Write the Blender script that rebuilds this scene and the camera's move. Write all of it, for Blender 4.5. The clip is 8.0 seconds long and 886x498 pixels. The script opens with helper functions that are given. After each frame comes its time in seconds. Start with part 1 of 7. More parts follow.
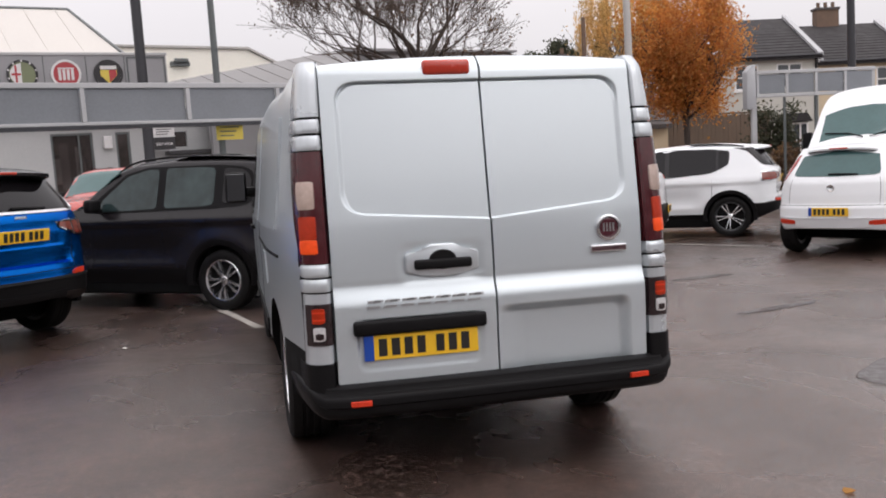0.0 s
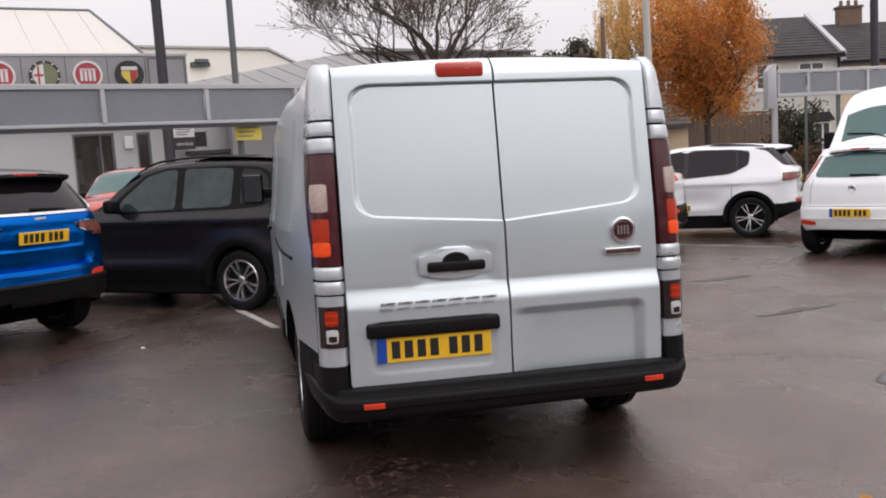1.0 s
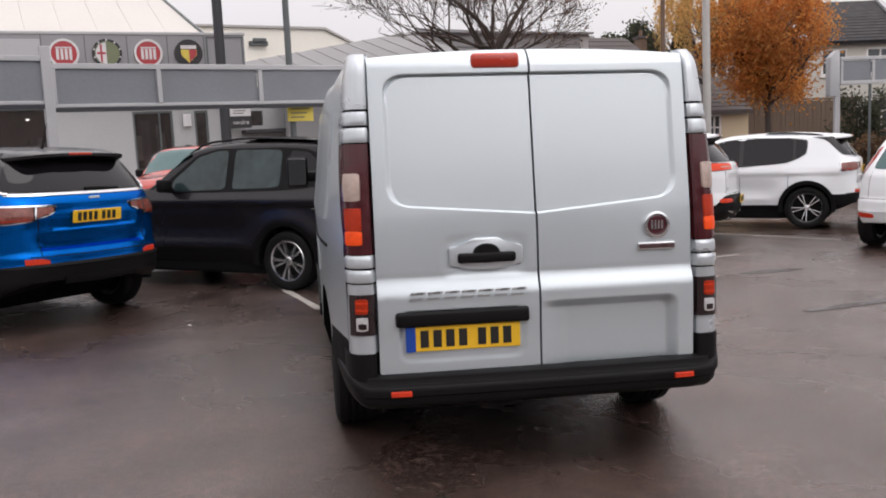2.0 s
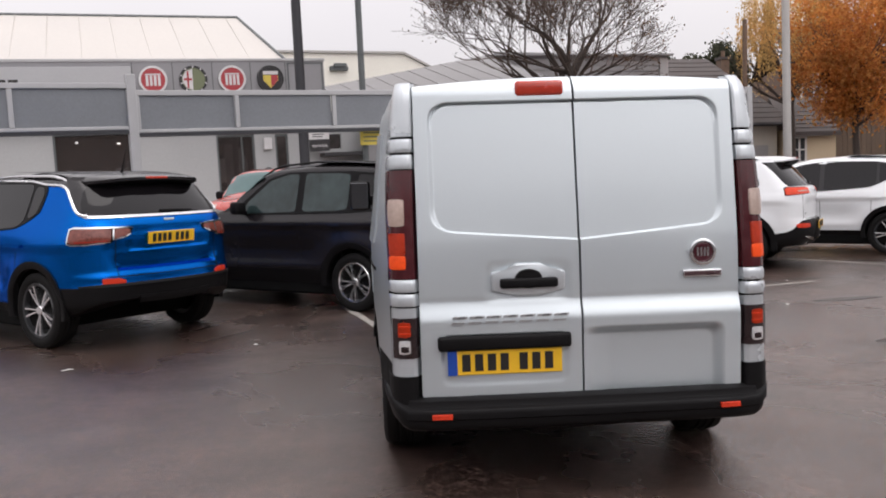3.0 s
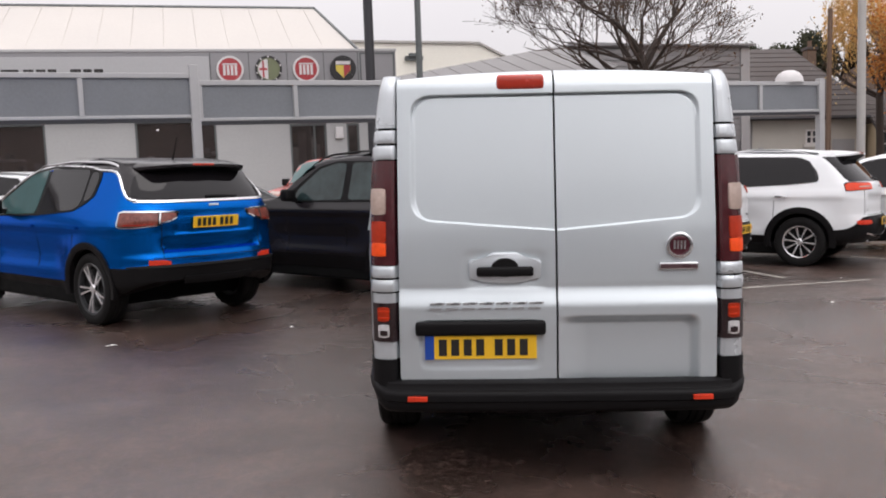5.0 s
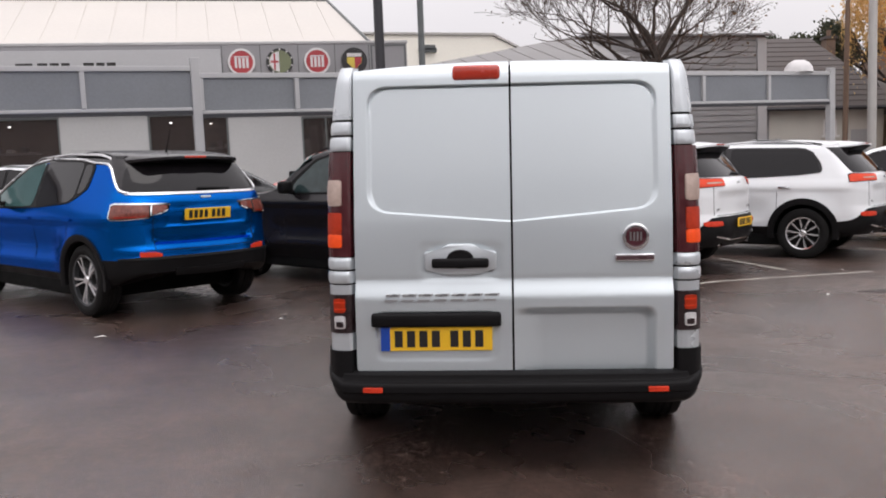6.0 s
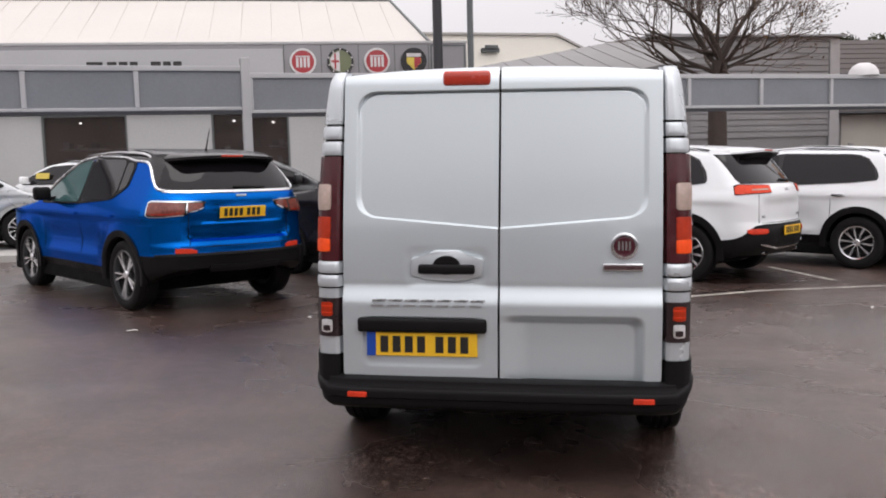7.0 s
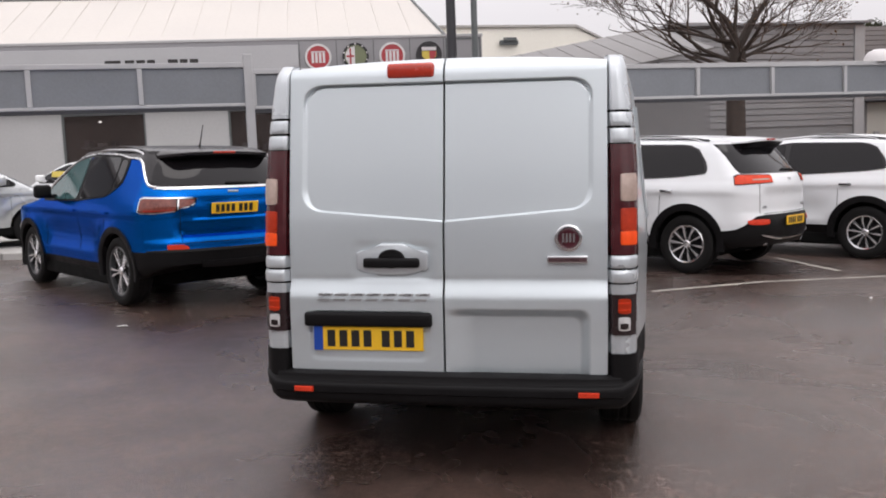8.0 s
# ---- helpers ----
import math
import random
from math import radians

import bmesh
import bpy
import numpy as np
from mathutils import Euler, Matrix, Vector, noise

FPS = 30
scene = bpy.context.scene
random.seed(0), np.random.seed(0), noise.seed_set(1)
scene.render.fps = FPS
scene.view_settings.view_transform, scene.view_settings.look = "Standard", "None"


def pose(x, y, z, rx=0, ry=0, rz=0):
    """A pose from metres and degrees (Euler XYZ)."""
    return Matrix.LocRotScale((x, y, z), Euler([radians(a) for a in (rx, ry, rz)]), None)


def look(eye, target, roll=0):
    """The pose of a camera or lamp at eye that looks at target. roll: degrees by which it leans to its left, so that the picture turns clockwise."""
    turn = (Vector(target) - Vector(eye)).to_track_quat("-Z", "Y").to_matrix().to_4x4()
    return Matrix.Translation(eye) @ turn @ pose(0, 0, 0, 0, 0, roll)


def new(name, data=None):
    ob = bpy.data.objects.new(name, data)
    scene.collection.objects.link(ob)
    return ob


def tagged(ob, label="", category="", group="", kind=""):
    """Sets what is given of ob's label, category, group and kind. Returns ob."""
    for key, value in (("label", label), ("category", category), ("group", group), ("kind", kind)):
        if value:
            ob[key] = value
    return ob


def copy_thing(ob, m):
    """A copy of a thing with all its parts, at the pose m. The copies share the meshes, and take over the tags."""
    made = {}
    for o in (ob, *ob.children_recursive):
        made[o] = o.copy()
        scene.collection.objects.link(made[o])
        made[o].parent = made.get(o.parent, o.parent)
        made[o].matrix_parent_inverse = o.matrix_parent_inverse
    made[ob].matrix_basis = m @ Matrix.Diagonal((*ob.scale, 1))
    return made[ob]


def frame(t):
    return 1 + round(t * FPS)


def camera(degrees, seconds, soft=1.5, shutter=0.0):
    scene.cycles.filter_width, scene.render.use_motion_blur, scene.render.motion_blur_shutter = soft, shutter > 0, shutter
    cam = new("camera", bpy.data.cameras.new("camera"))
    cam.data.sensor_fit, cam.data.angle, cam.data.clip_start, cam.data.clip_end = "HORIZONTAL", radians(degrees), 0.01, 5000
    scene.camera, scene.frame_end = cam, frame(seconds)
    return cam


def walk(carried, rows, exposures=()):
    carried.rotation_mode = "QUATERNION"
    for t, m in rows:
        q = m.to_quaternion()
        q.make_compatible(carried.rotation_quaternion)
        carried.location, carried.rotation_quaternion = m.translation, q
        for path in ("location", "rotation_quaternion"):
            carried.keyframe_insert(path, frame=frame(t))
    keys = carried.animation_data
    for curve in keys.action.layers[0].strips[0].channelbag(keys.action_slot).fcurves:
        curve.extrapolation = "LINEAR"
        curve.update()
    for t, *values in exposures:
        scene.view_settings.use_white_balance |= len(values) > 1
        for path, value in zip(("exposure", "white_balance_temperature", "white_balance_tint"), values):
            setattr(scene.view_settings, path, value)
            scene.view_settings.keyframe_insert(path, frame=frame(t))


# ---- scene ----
cam = camera(53.0, 8.0, 1.9)
PATH = [
    (0, (-1.137, -3.781, 1.356), (-0.6825, -1.843, 1.185), -2.9),
    (0.5, (-1.131, -3.783, 1.358), (-0.6855, -1.844, 1.175), -3.2),
    (1, (-1.109, -3.780, 1.368), (-0.6965, -1.832, 1.198), -2.9),
    (1.2, (-1.094, -3.783, 1.383), (-0.7015, -1.831, 1.219), -2.4),
    (2.3, (-0.968, -3.828, 1.411), (-0.7225, -1.857, 1.195), -1.5),
    (2.5, (-0.936, -3.840, 1.415), (-0.7245, -1.862, 1.216), -1.1),
    (3, (-0.854, -3.884, 1.422), (-0.7385, -1.894, 1.269), -1.8),
    (3.5, (-0.786, -3.914, 1.422), (-0.6935, -1.923, 1.270), -1.7),
    (4, (-0.703, -3.953, 1.426), (-0.6715, -1.958, 1.282), -2.8),
    (4.5, (-0.543, -3.998, 1.422), (-0.5915, -2.005, 1.262), -1.7),
    (4.7, (-0.482, -4.023, 1.419), (-0.5385, -2.030, 1.258), -1.0),
    (5.8, (-0.150, -4.033, 1.403), (-0.2595, -2.046, 1.196), -1.8),
    (6, (-0.092, -4.013, 1.405), (-0.2095, -2.024, 1.217), -1.2),
    (6.5, (0.064, -3.984, 1.434), (-0.0835, -1.997, 1.245), -1.0),
    (7, (0.273, -3.967, 1.428), (0.0045, -1.993, 1.241), -0.4),
    (7.5, (0.465, -3.957, 1.434), (0.1825, -1.987, 1.219), -0.1),
    (8, (0.649, -3.889, 1.419), (0.3145, -1.926, 1.219), -1.1),
]
walk(cam, [(t, look(eye, target, roll)) for t, eye, target, roll in PATH], [(0, 0.03, 6500, 13.5), (8, 0.03, 6500, 13.5)])

# ---- light ----
world = bpy.data.worlds.new("overcast_sky")
scene.world = world
world.use_nodes = True
wn = world.node_tree
wn.nodes.clear()
w_out = wn.nodes.new("ShaderNodeOutputWorld")
w_bg = wn.nodes.new("ShaderNodeBackground")
w_sky = wn.nodes.new("ShaderNodeTexSky")
w_sky.sky_type, w_sky.sun_disc = "NISHITA", False
w_sky.sun_elevation, w_sky.sun_rotation = radians(38), radians(150)
w_sky.air_density, w_sky.dust_density = 1.0, 6.0
w_hsv = wn.nodes.new("ShaderNodeHueSaturation")
w_hsv.inputs["Saturation"].default_value = 0.12
w_mix = wn.nodes.new("ShaderNodeMix")
w_mix.data_type = "RGBA"
w_mix.inputs[0].default_value = 0.8
w_cloud = wn.nodes.new("ShaderNodeTexNoise")
w_cloud.inputs["Scale"].default_value = 2.2
w_cloud.inputs["Detail"].default_value = 5
w_ramp = wn.nodes.new("ShaderNodeValToRGB")
w_ramp.color_ramp.elements[0].position, w_ramp.color_ramp.elements[0].color = 0.3, (9.0, 8.8, 9.0, 1)
w_ramp.color_ramp.elements[1].position, w_ramp.color_ramp.elements[1].color = 0.7, (9.8, 9.6, 9.7, 1)
w_bg.inputs["Strength"].default_value = 0.1
wn.links.new(w_sky.outputs[0], w_hsv.inputs["Color"])
wn.links.new(w_hsv.outputs[0], w_mix.inputs[6])
wn.links.new(w_cloud.outputs["Fac"], w_ramp.inputs[0])
wn.links.new(w_ramp.outputs[0], w_mix.inputs[7])
# an overcast sky is brighter overhead than at the horizon
w_co = wn.nodes.new("ShaderNodeTexCoord")
w_sep = wn.nodes.new("ShaderNodeSeparateXYZ")
w_up = wn.nodes.new("ShaderNodeMapRange")
w_up.inputs["From Min"].default_value, w_up.inputs["From Max"].default_value = 0.12, 1.0
w_up.inputs["To Min"].default_value, w_up.inputs["To Max"].default_value = 1.0, 2.1
w_mul = wn.nodes.new("ShaderNodeMix")
w_mul.data_type, w_mul.blend_type = "RGBA", "MULTIPLY"
w_mul.inputs[0].default_value = 1.0
wn.links.new(w_co.outputs["Generated"], w_sep.inputs[0])
wn.links.new(w_sep.outputs["Z"], w_up.inputs["Value"])
wn.links.new(w_mix.outputs[2], w_mul.inputs[6])
wn.links.new(w_up.outputs[0], w_mul.inputs[7])
wn.links.new(w_mul.outputs[2], w_bg.inputs["Color"])
wn.links.new(w_bg.outputs[0], w_out.inputs["Surface"])

sun_data = bpy.data.lights.new("sun", "SUN")
sun_data.energy, sun_data.angle, sun_data.color = 0.7, radians(35), (1.0, 0.96, 0.92)
sun = new("sun", sun_data)
sun.matrix_world = look((2, 1, 16), (0, 0, 0))


# ---- materials ----
def nodes_of(name):
    m = bpy.data.materials.new(name)
    m.use_nodes = True
    t = m.node_tree
    return m, t, t.nodes["Principled BSDF"]


def surface(name, color, rough=0.5, metal=0.0, coat=0.0, vary=0.08, scale=6.0, fine=90.0, bump=0.0, rough_vary=0.1, emit=0.0, spec=0.5, stretch=(1, 1, 1), alpha=1.0, transmission=0.0):
    """A procedural surface with variation at two scales and a fine relief."""
    m, t, b = nodes_of(name)
    co = t.nodes.new("ShaderNodeTexCoord")
    mp = t.nodes.new("ShaderNodeMapping")
    mp.inputs["Scale"].default_value = stretch
    t.links.new(co.outputs["Object"], mp.inputs["Vector"])
    big = t.nodes.new("ShaderNodeTexNoise")
    big.inputs["Scale"].default_value, big.inputs["Detail"].default_value = scale, 5
    small = t.nodes.new("ShaderNodeTexNoise")
    small.inputs["Scale"].default_value, small.inputs["Detail"].default_value = fine, 3
    for n in (big, small):
        t.links.new(mp.outputs[0], n.inputs["Vector"])
    add = t.nodes.new("ShaderNodeMath")
    add.operation = "MULTIPLY_ADD"
    add.inputs[1].default_value = 0.6
    t.links.new(big.outputs["Fac"], add.inputs[0])
    half = t.nodes.new("ShaderNodeMath")
    half.operation = "MULTIPLY"
    half.inputs[1].default_value = 0.4
    t.links.new(small.outputs["Fac"], half.inputs[0])
    t.links.new(half.outputs[0], add.inputs[2])
    ramp = t.nodes.new("ShaderNodeValToRGB")
    lo, hi = 1 - vary, 1 + vary
    ramp.color_ramp.elements[0].position, ramp.color_ramp.elements[1].position = 0.3, 0.7
    ramp.color_ramp.elements[0].color = (*[c * lo for c in color], 1)
    ramp.color_ramp.elements[1].color = (*[min(1, c * hi) for c in color], 1)
    t.links.new(add.outputs[0], ramp.inputs[0])
    t.links.new(ramp.outputs[0], b.inputs["Base Color"])
    mr = t.nodes.new("ShaderNodeMapRange")
    mr.inputs["From Min"].default_value, mr.inputs["From Max"].default_value = 0.3, 0.7
    mr.inputs["To Min"].default_value, mr.inputs["To Max"].default_value = max(0.02, rough - rough_vary), min(1, rough + rough_vary)
    t.links.new(big.outputs["Fac"], mr.inputs["Value"])
    t.links.new(mr.outputs[0], b.inputs["Roughness"])
    b.inputs["Metallic"].default_value = metal
    b.inputs["Coat Weight"].default_value = coat
    b.inputs["Coat Roughness"].default_value = 0.06
    b.inputs["Specular IOR Level"].default_value = spec
    b.inputs["Transmission Weight"].default_value = transmission
    b.inputs["Alpha"].default_value = alpha
    if emit:
        b.inputs["Emission Color"].default_value = (*color, 1)
        b.inputs["Emission Strength"].default_value = emit
    if bump:
        bp = t.nodes.new("ShaderNodeBump")
        bp.inputs["Strength"].default_value, bp.inputs["Distance"].default_value = bump, 0.01
        t.links.new(add.outputs[0], bp.inputs["Height"])
        t.links.new(bp.outputs[0], b.inputs["Normal"])
    return m


def wet_asphalt():
    m, t, b = nodes_of("wet_asphalt")
    N, K = t.nodes.new, t.links.new
    co = N("ShaderNodeTexCoord")

    def noise_at(scale, detail=4, rough=0.55, distort=0.0):
        n = N("ShaderNodeTexNoise")
        n.inputs["Scale"].default_value, n.inputs["Detail"].default_value = scale, detail
        n.inputs["Roughness"].default_value, n.inputs["Distortion"].default_value = rough, distort
        K(co.outputs["Object"], n.inputs["Vector"])
        return n
    wet, blotch, grain, grit = noise_at(0.35, 5, 0.6, 0.6), noise_at(1.6, 6), noise_at(38, 5, 0.7), noise_at(260, 2)
    vor = N("ShaderNodeTexVoronoi")
    vor.inputs["Scale"].default_value = 95
    K(co.outputs["Object"], vor.inputs["Vector"])
    r1 = N("ShaderNodeValToRGB")
    e = r1.color_ramp.elements
    e[0].position, e[0].color = 0.32, (0.0275, 0.0180, 0.0152, 1)
    e[1].position, e[1].color = 0.68, (0.0755, 0.0490, 0.0415, 1)
    K(blotch.outputs["Fac"], r1.inputs[0])
    r2 = N("ShaderNodeValToRGB")
    e = r2.color_ramp.elements
    e[0].position, e[0].color = 0.35, (0.38, 0.38, 0.38, 1)
    e[1].position, e[1].color = 0.70, (1.90, 1.86, 1.80, 1)
    K(grain.outputs["Fac"], r2.inputs[0])
    mul = N("ShaderNodeMix")
    mul.data_type, mul.blend_type = "RGBA", "MULTIPLY"
    mul.inputs[0].default_value = 1
    K(r1.outputs[0], mul.inputs[6])
    K(r2.outputs[0], mul.inputs[7])
    # hand-sized mottling, and pale chips in the aggregate
    mottle, chips = noise_at(9, 5, 0.65), N("ShaderNodeTexVoronoi")
    chips.inputs["Scale"].default_value = 75
    K(co.outputs["Object"], chips.inputs["Vector"])
    r3 = N("ShaderNodeValToRGB")
    e = r3.color_ramp.elements
    e[0].position, e[0].color = 0.34, (0.72, 0.72, 0.72, 1)
    e[1].position, e[1].color = 0.66, (1.29, 1.27, 1.25, 1)
    K(mottle.outputs["Fac"], r3.inputs[0])
    mul2 = N("ShaderNodeMix")
    mul2.data_type, mul2.blend_type = "RGBA", "MULTIPLY"
    mul2.inputs[0].default_value = 1
    K(mul.outputs[2], mul2.inputs[6])
    K(r3.outputs[0], mul2.inputs[7])
    pick, chip_sep, chip_mix = N("ShaderNodeMapRange"), N("ShaderNodeSeparateColor"), N("ShaderNodeMix")
    pick.inputs["From Min"].default_value, pick.inputs["From Max"].default_value = 0.90, 0.96
    pick.inputs["To Max"].default_value = 0.25
    K(chips.outputs["Color"], chip_sep.inputs[0])
    K(chip_sep.outputs[0], pick.inputs["Value"])
    chip_mix.data_type = "RGBA"
    chip_mix.inputs[7].default_value = (0.20, 0.17, 0.155, 1)
    K(pick.outputs[0], chip_mix.inputs[0])
    K(mul2.outputs[2], chip_mix.inputs[6])
    K(chip_mix.outputs[2], b.inputs["Base Color"])
    mr = N("ShaderNodeMapRange")
    mr.inputs["From Min"].default_value, mr.inputs["From Max"].default_value = 0.38, 0.62
    mr.inputs["To Min"].default_value, mr.inputs["To Max"].default_value = 0.20, 0.42
    K(wet.outputs["Fac"], mr.inputs["Value"])
    K(mr.outputs[0], b.inputs["Roughness"])
    hs = N("ShaderNodeMath")
    hs.operation = "MULTIPLY_ADD"
    hs.inputs[1].default_value = 0.7
    K(vor.outputs["Distance"], hs.inputs[0])
    K(grit.outputs["Fac"], hs.inputs[2])
    bp = N("ShaderNodeBump")
    bp.inputs["Strength"].default_value, bp.inputs["Distance"].default_value = 0.34, 0.007
    K(hs.outputs[0], bp.inputs["Height"])
    K(bp.outputs[0], b.inputs["Normal"])
    b.inputs["Specular IOR Level"].default_value = 0.95
    b.inputs["Coat Weight"].default_value, b.inputs["Coat Roughness"].default_value = 0.8, 0.26
    K(bp.outputs[0], b.inputs["Coat Normal"])
    # the water film lies thicker in broad uneven patches
    film = N("ShaderNodeMapRange")
    film.inputs["From Min"].default_value, film.inputs["From Max"].default_value = 0.36, 0.60
    film.inputs["To Min"].default_value, film.inputs["To Max"].default_value = 0.75, 0.22
    patch = noise_at(0.9, 6, 0.62, 0.4)
    blend = N("ShaderNodeMix")
    blend.inputs[0].default_value = 0.45
    K(patch.outputs["Fac"], blend.inputs[2])
    K(mottle.outputs["Fac"], blend.inputs[3])
    K(blend.outputs[0], film.inputs["Value"])
    K(film.outputs[0], b.inputs["Coat Weight"])
    b.inputs["Specular Tint"].default_value = (1.0, 0.845, 0.775, 1)
    return m


ASPHALT = wet_asphalt()
SILVER = surface("silver_metallic_paint", (0.575, 0.625, 0.65), 0.33, 0.5, 0.5, 0.025, 1.2, 700, 0.0, 0.03)
SILVER_TRIM = surface("silver_trim_paint", (0.565, 0.60, 0.625), 0.32, 0.5, 0.5, 0.04, 2, 500)
BLACK_PLASTIC = surface("black_textured_plastic", (0.0065, 0.006, 0.0065), 0.5, 0, 0, 0.25, 5, 400, 0.15, spec=0.14)
SEAL = surface("black_rubber_seal", (0.006, 0.006, 0.0065), 0.7, spec=0.12)
RUBBER = surface("tyre_rubber", (0.009, 0.0085, 0.0085), 0.75, 0, 0, 0.3, 7, 120, 0.2, spec=0.2)
ALLOY = surface("bright_alloy", (0.80, 0.80, 0.81), 0.22, 0.7, 0.2, 0.06, 9)
WHEEL_ALLOY = surface("wheel_alloy", (0.90, 0.90, 0.91), 0.16, 0.92, 0.1, 0.06, 9)
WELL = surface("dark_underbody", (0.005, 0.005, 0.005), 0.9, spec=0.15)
CHROME = surface("chrome", (0.70, 0.70, 0.71), 0.14, 1.0, 0, 0.03)
GLASS_DARK = surface("tinted_car_glass", (0.008, 0.007, 0.008), 0.05, 0, 0.0, 0.1, 3, 20, 0, 0.02, spec=0.30)
GLASS_TEAL = surface("pale_green_car_glass", (0.05, 0.105, 0.105), 0.06, 0, 0, 0.1, 3, 20, 0, 0.02, spec=0.5)
GLASS_GREEN = surface("dim_green_car_glass", (0.026, 0.042, 0.042), 0.06, 0, 0, 0.5, 2.5, 9, 0, 0.02, spec=0.45)
BLUE = surface("bright_blue_car_paint", (0.0, 0.112, 0.455), 0.21, 0.86, 0.04, 0.05, 1.5, 500, 0, 0.03, spec=0.16)
BLUE.node_tree.nodes["Principled BSDF"].inputs["Specular Tint"].default_value = (0.10, 0.40, 0.85, 1)
WHITE = surface("white_car_paint", (0.79, 0.805, 0.82), 0.3, 0, 0.4, 0.03, 1.5, 400, 0, 0.03)
BLACK_PAINT = surface("black_car_paint", (0.015, 0.013, 0.0145), 0.24, 0, 0.12, 0.15, 2, 400, 0, 0.04, spec=0.35)
GREY_PAINT = surface("dark_grey_car_paint", (0.035, 0.037, 0.04), 0.3, 0.3, 0.6, 0.1, 2, 400)
RED_PAINT = surface("red_car_paint", (0.42, 0.035, 0.02), 0.3, 0, 0.7, 0.06, 2, 400)
PALE_SILVER = surface("pale_silver_car_paint", (0.55, 0.57, 0.58), 0.3, 0.5, 0.6, 0.04, 2, 400)
LAMP_RED = surface("red_lamp_lens", (0.34, 0.020, 0.010), 0.15, 0, 0.6, 0.15, 25, 60)
LAMP_SMOKE = surface("smoked_red_lamp_lens", (0.19, 0.050, 0.036), 0.12, 0, 0.15, 0.45, 22, 60)
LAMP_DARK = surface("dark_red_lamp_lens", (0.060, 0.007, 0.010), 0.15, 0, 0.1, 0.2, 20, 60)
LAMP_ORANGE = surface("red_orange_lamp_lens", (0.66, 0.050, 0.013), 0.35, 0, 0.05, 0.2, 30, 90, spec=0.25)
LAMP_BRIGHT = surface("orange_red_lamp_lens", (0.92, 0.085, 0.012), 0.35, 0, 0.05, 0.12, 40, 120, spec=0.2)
LAMP_CLEAR = surface("clear_lamp_lens", (0.46, 0.35, 0.30), 0.18, 0.1, 0.3, 0.18, 14, 60)
REFLECTOR = surface("red_reflector", (0.60, 0.045, 0.018), 0.35, 0, 0.03, 0.25, 40, 200, spec=0.2)
BRAKE_LENS = surface("high_brake_lens", (0.45, 0.035, 0.015), 0.2, 0, 0.5, 0.1, 30, 200)
YELLOW_PLATE = surface("yellow_number_plate", (0.85, 0.50, 0.02), 0.35, 0, 0.2, 0.05, 10, 200)
PLATE_BLUE = surface("blue_plate_band", (0.01, 0.06, 0.35), 0.35)
INK = surface("black_print", (0.015, 0.013, 0.012), 0.45)
BADGE_RED = surface("dark_red_enamel", (0.07, 0.012, 0.02), 0.2, 0.1, 0.5)
SIGN_RED = surface("red_sign_face", (0.38, 0.04, 0.048), 0.4)
SIGN_WHITE = surface("white_sign_face", (0.62, 0.60, 0.60), 0.45)
SIGN_GREEN = surface("olive_sign_face", (0.16, 0.18, 0.10), 0.45)
SIGN_YELLOW = surface("yellow_sign_face", (0.62, 0.48, 0.08), 0.45)
SIGN_BLACK = surface("black_sign_face", (0.02, 0.018, 0.02), 0.4)
GANTRY = surface("pale_grey_painted_steel", (0.42, 0.415, 0.42), 0.5, 0.1, 0, 0.08, 3, 60, 0.05)
MESH_PANEL = surface("grey_panel_sheet", (0.195, 0.205, 0.222), 0.45, 0.2, 0, 0.12, 1.2, 40, 0.05)
FASCIA = surface("mid_grey_fascia", (0.27, 0.265, 0.275), 0.5, 0.1, 0, 0.07, 0.7, 20)
FASCIA_LIGHT = surface("light_grey_fascia", (0.40, 0.40, 0.41), 0.5, 0.1, 0, 0.05, 0.7, 20)
CREAM = surface("cream_sheet_roof", (0.53, 0.50, 0.465), 0.6, 0, 0, 0.06, 0.5, 12, 0.05)
CREAM_WALL = surface("cream_render", (0.86, 0.83, 0.74), 0.7, 0, 0, 0.06, 0.4, 12, 0.1)
WALL_PALE = surface("pale_grey_block_wall", (0.42, 0.42, 0.42), 0.7, 0, 0, 0.07, 0.6, 15, 0.1)
SHOP_GLASS = surface("dark_showroom_glass", (0.040, 0.031, 0.028), 0.08, 0, 0, 0.5, 0.8, 6, 0, 0.03, spec=0.6)
POLE_DARK = surface("dark_painted_pole", (0.035, 0.035, 0.04), 0.5, 0.2)
POLE_GREY = surface("grey_green_pole", (0.11, 0.12, 0.12), 0.5, 0.2)
POLE_PALE = surface("galvanised_pole", (0.42, 0.40, 0.38), 0.5, 0.3)
BARK = surface("dark_bark", (0.055, 0.041, 0.034), 0.85, 0, 0, 0.3, 8, 60, 0.4)
TWIG = surface("brown_twig", (0.085, 0.060, 0.047), 0.85, 0, 0, 0.25, 8, 60)
ROOF_TILE = surface("dark_roof_tile", (0.022, 0.019, 0.020), 0.8, 0, 0, 0.2, 2, 30, 0.3)
ROOF_BROWN = surface("brown_grey_roof_tile", (0.085, 0.072, 0.069), 0.8, 0, 0, 0.15, 2, 30, 0.3)
BRICK = surface("brown_brick", (0.16, 0.105, 0.075), 0.85, 0, 0, 0.2, 3, 40, 0.3)
RENDER_TAN = surface("tan_render", (0.62, 0.50, 0.34), 0.8, 0, 0, 0.08, 1, 20, 0.1)
RENDER_PALE = surface("pale_render", (0.55, 0.53, 0.48), 0.8, 0, 0, 0.08, 1, 20, 0.1)
WHITE_FRAME = surface("white_window_frame", (0.75, 0.74, 0.72), 0.5)
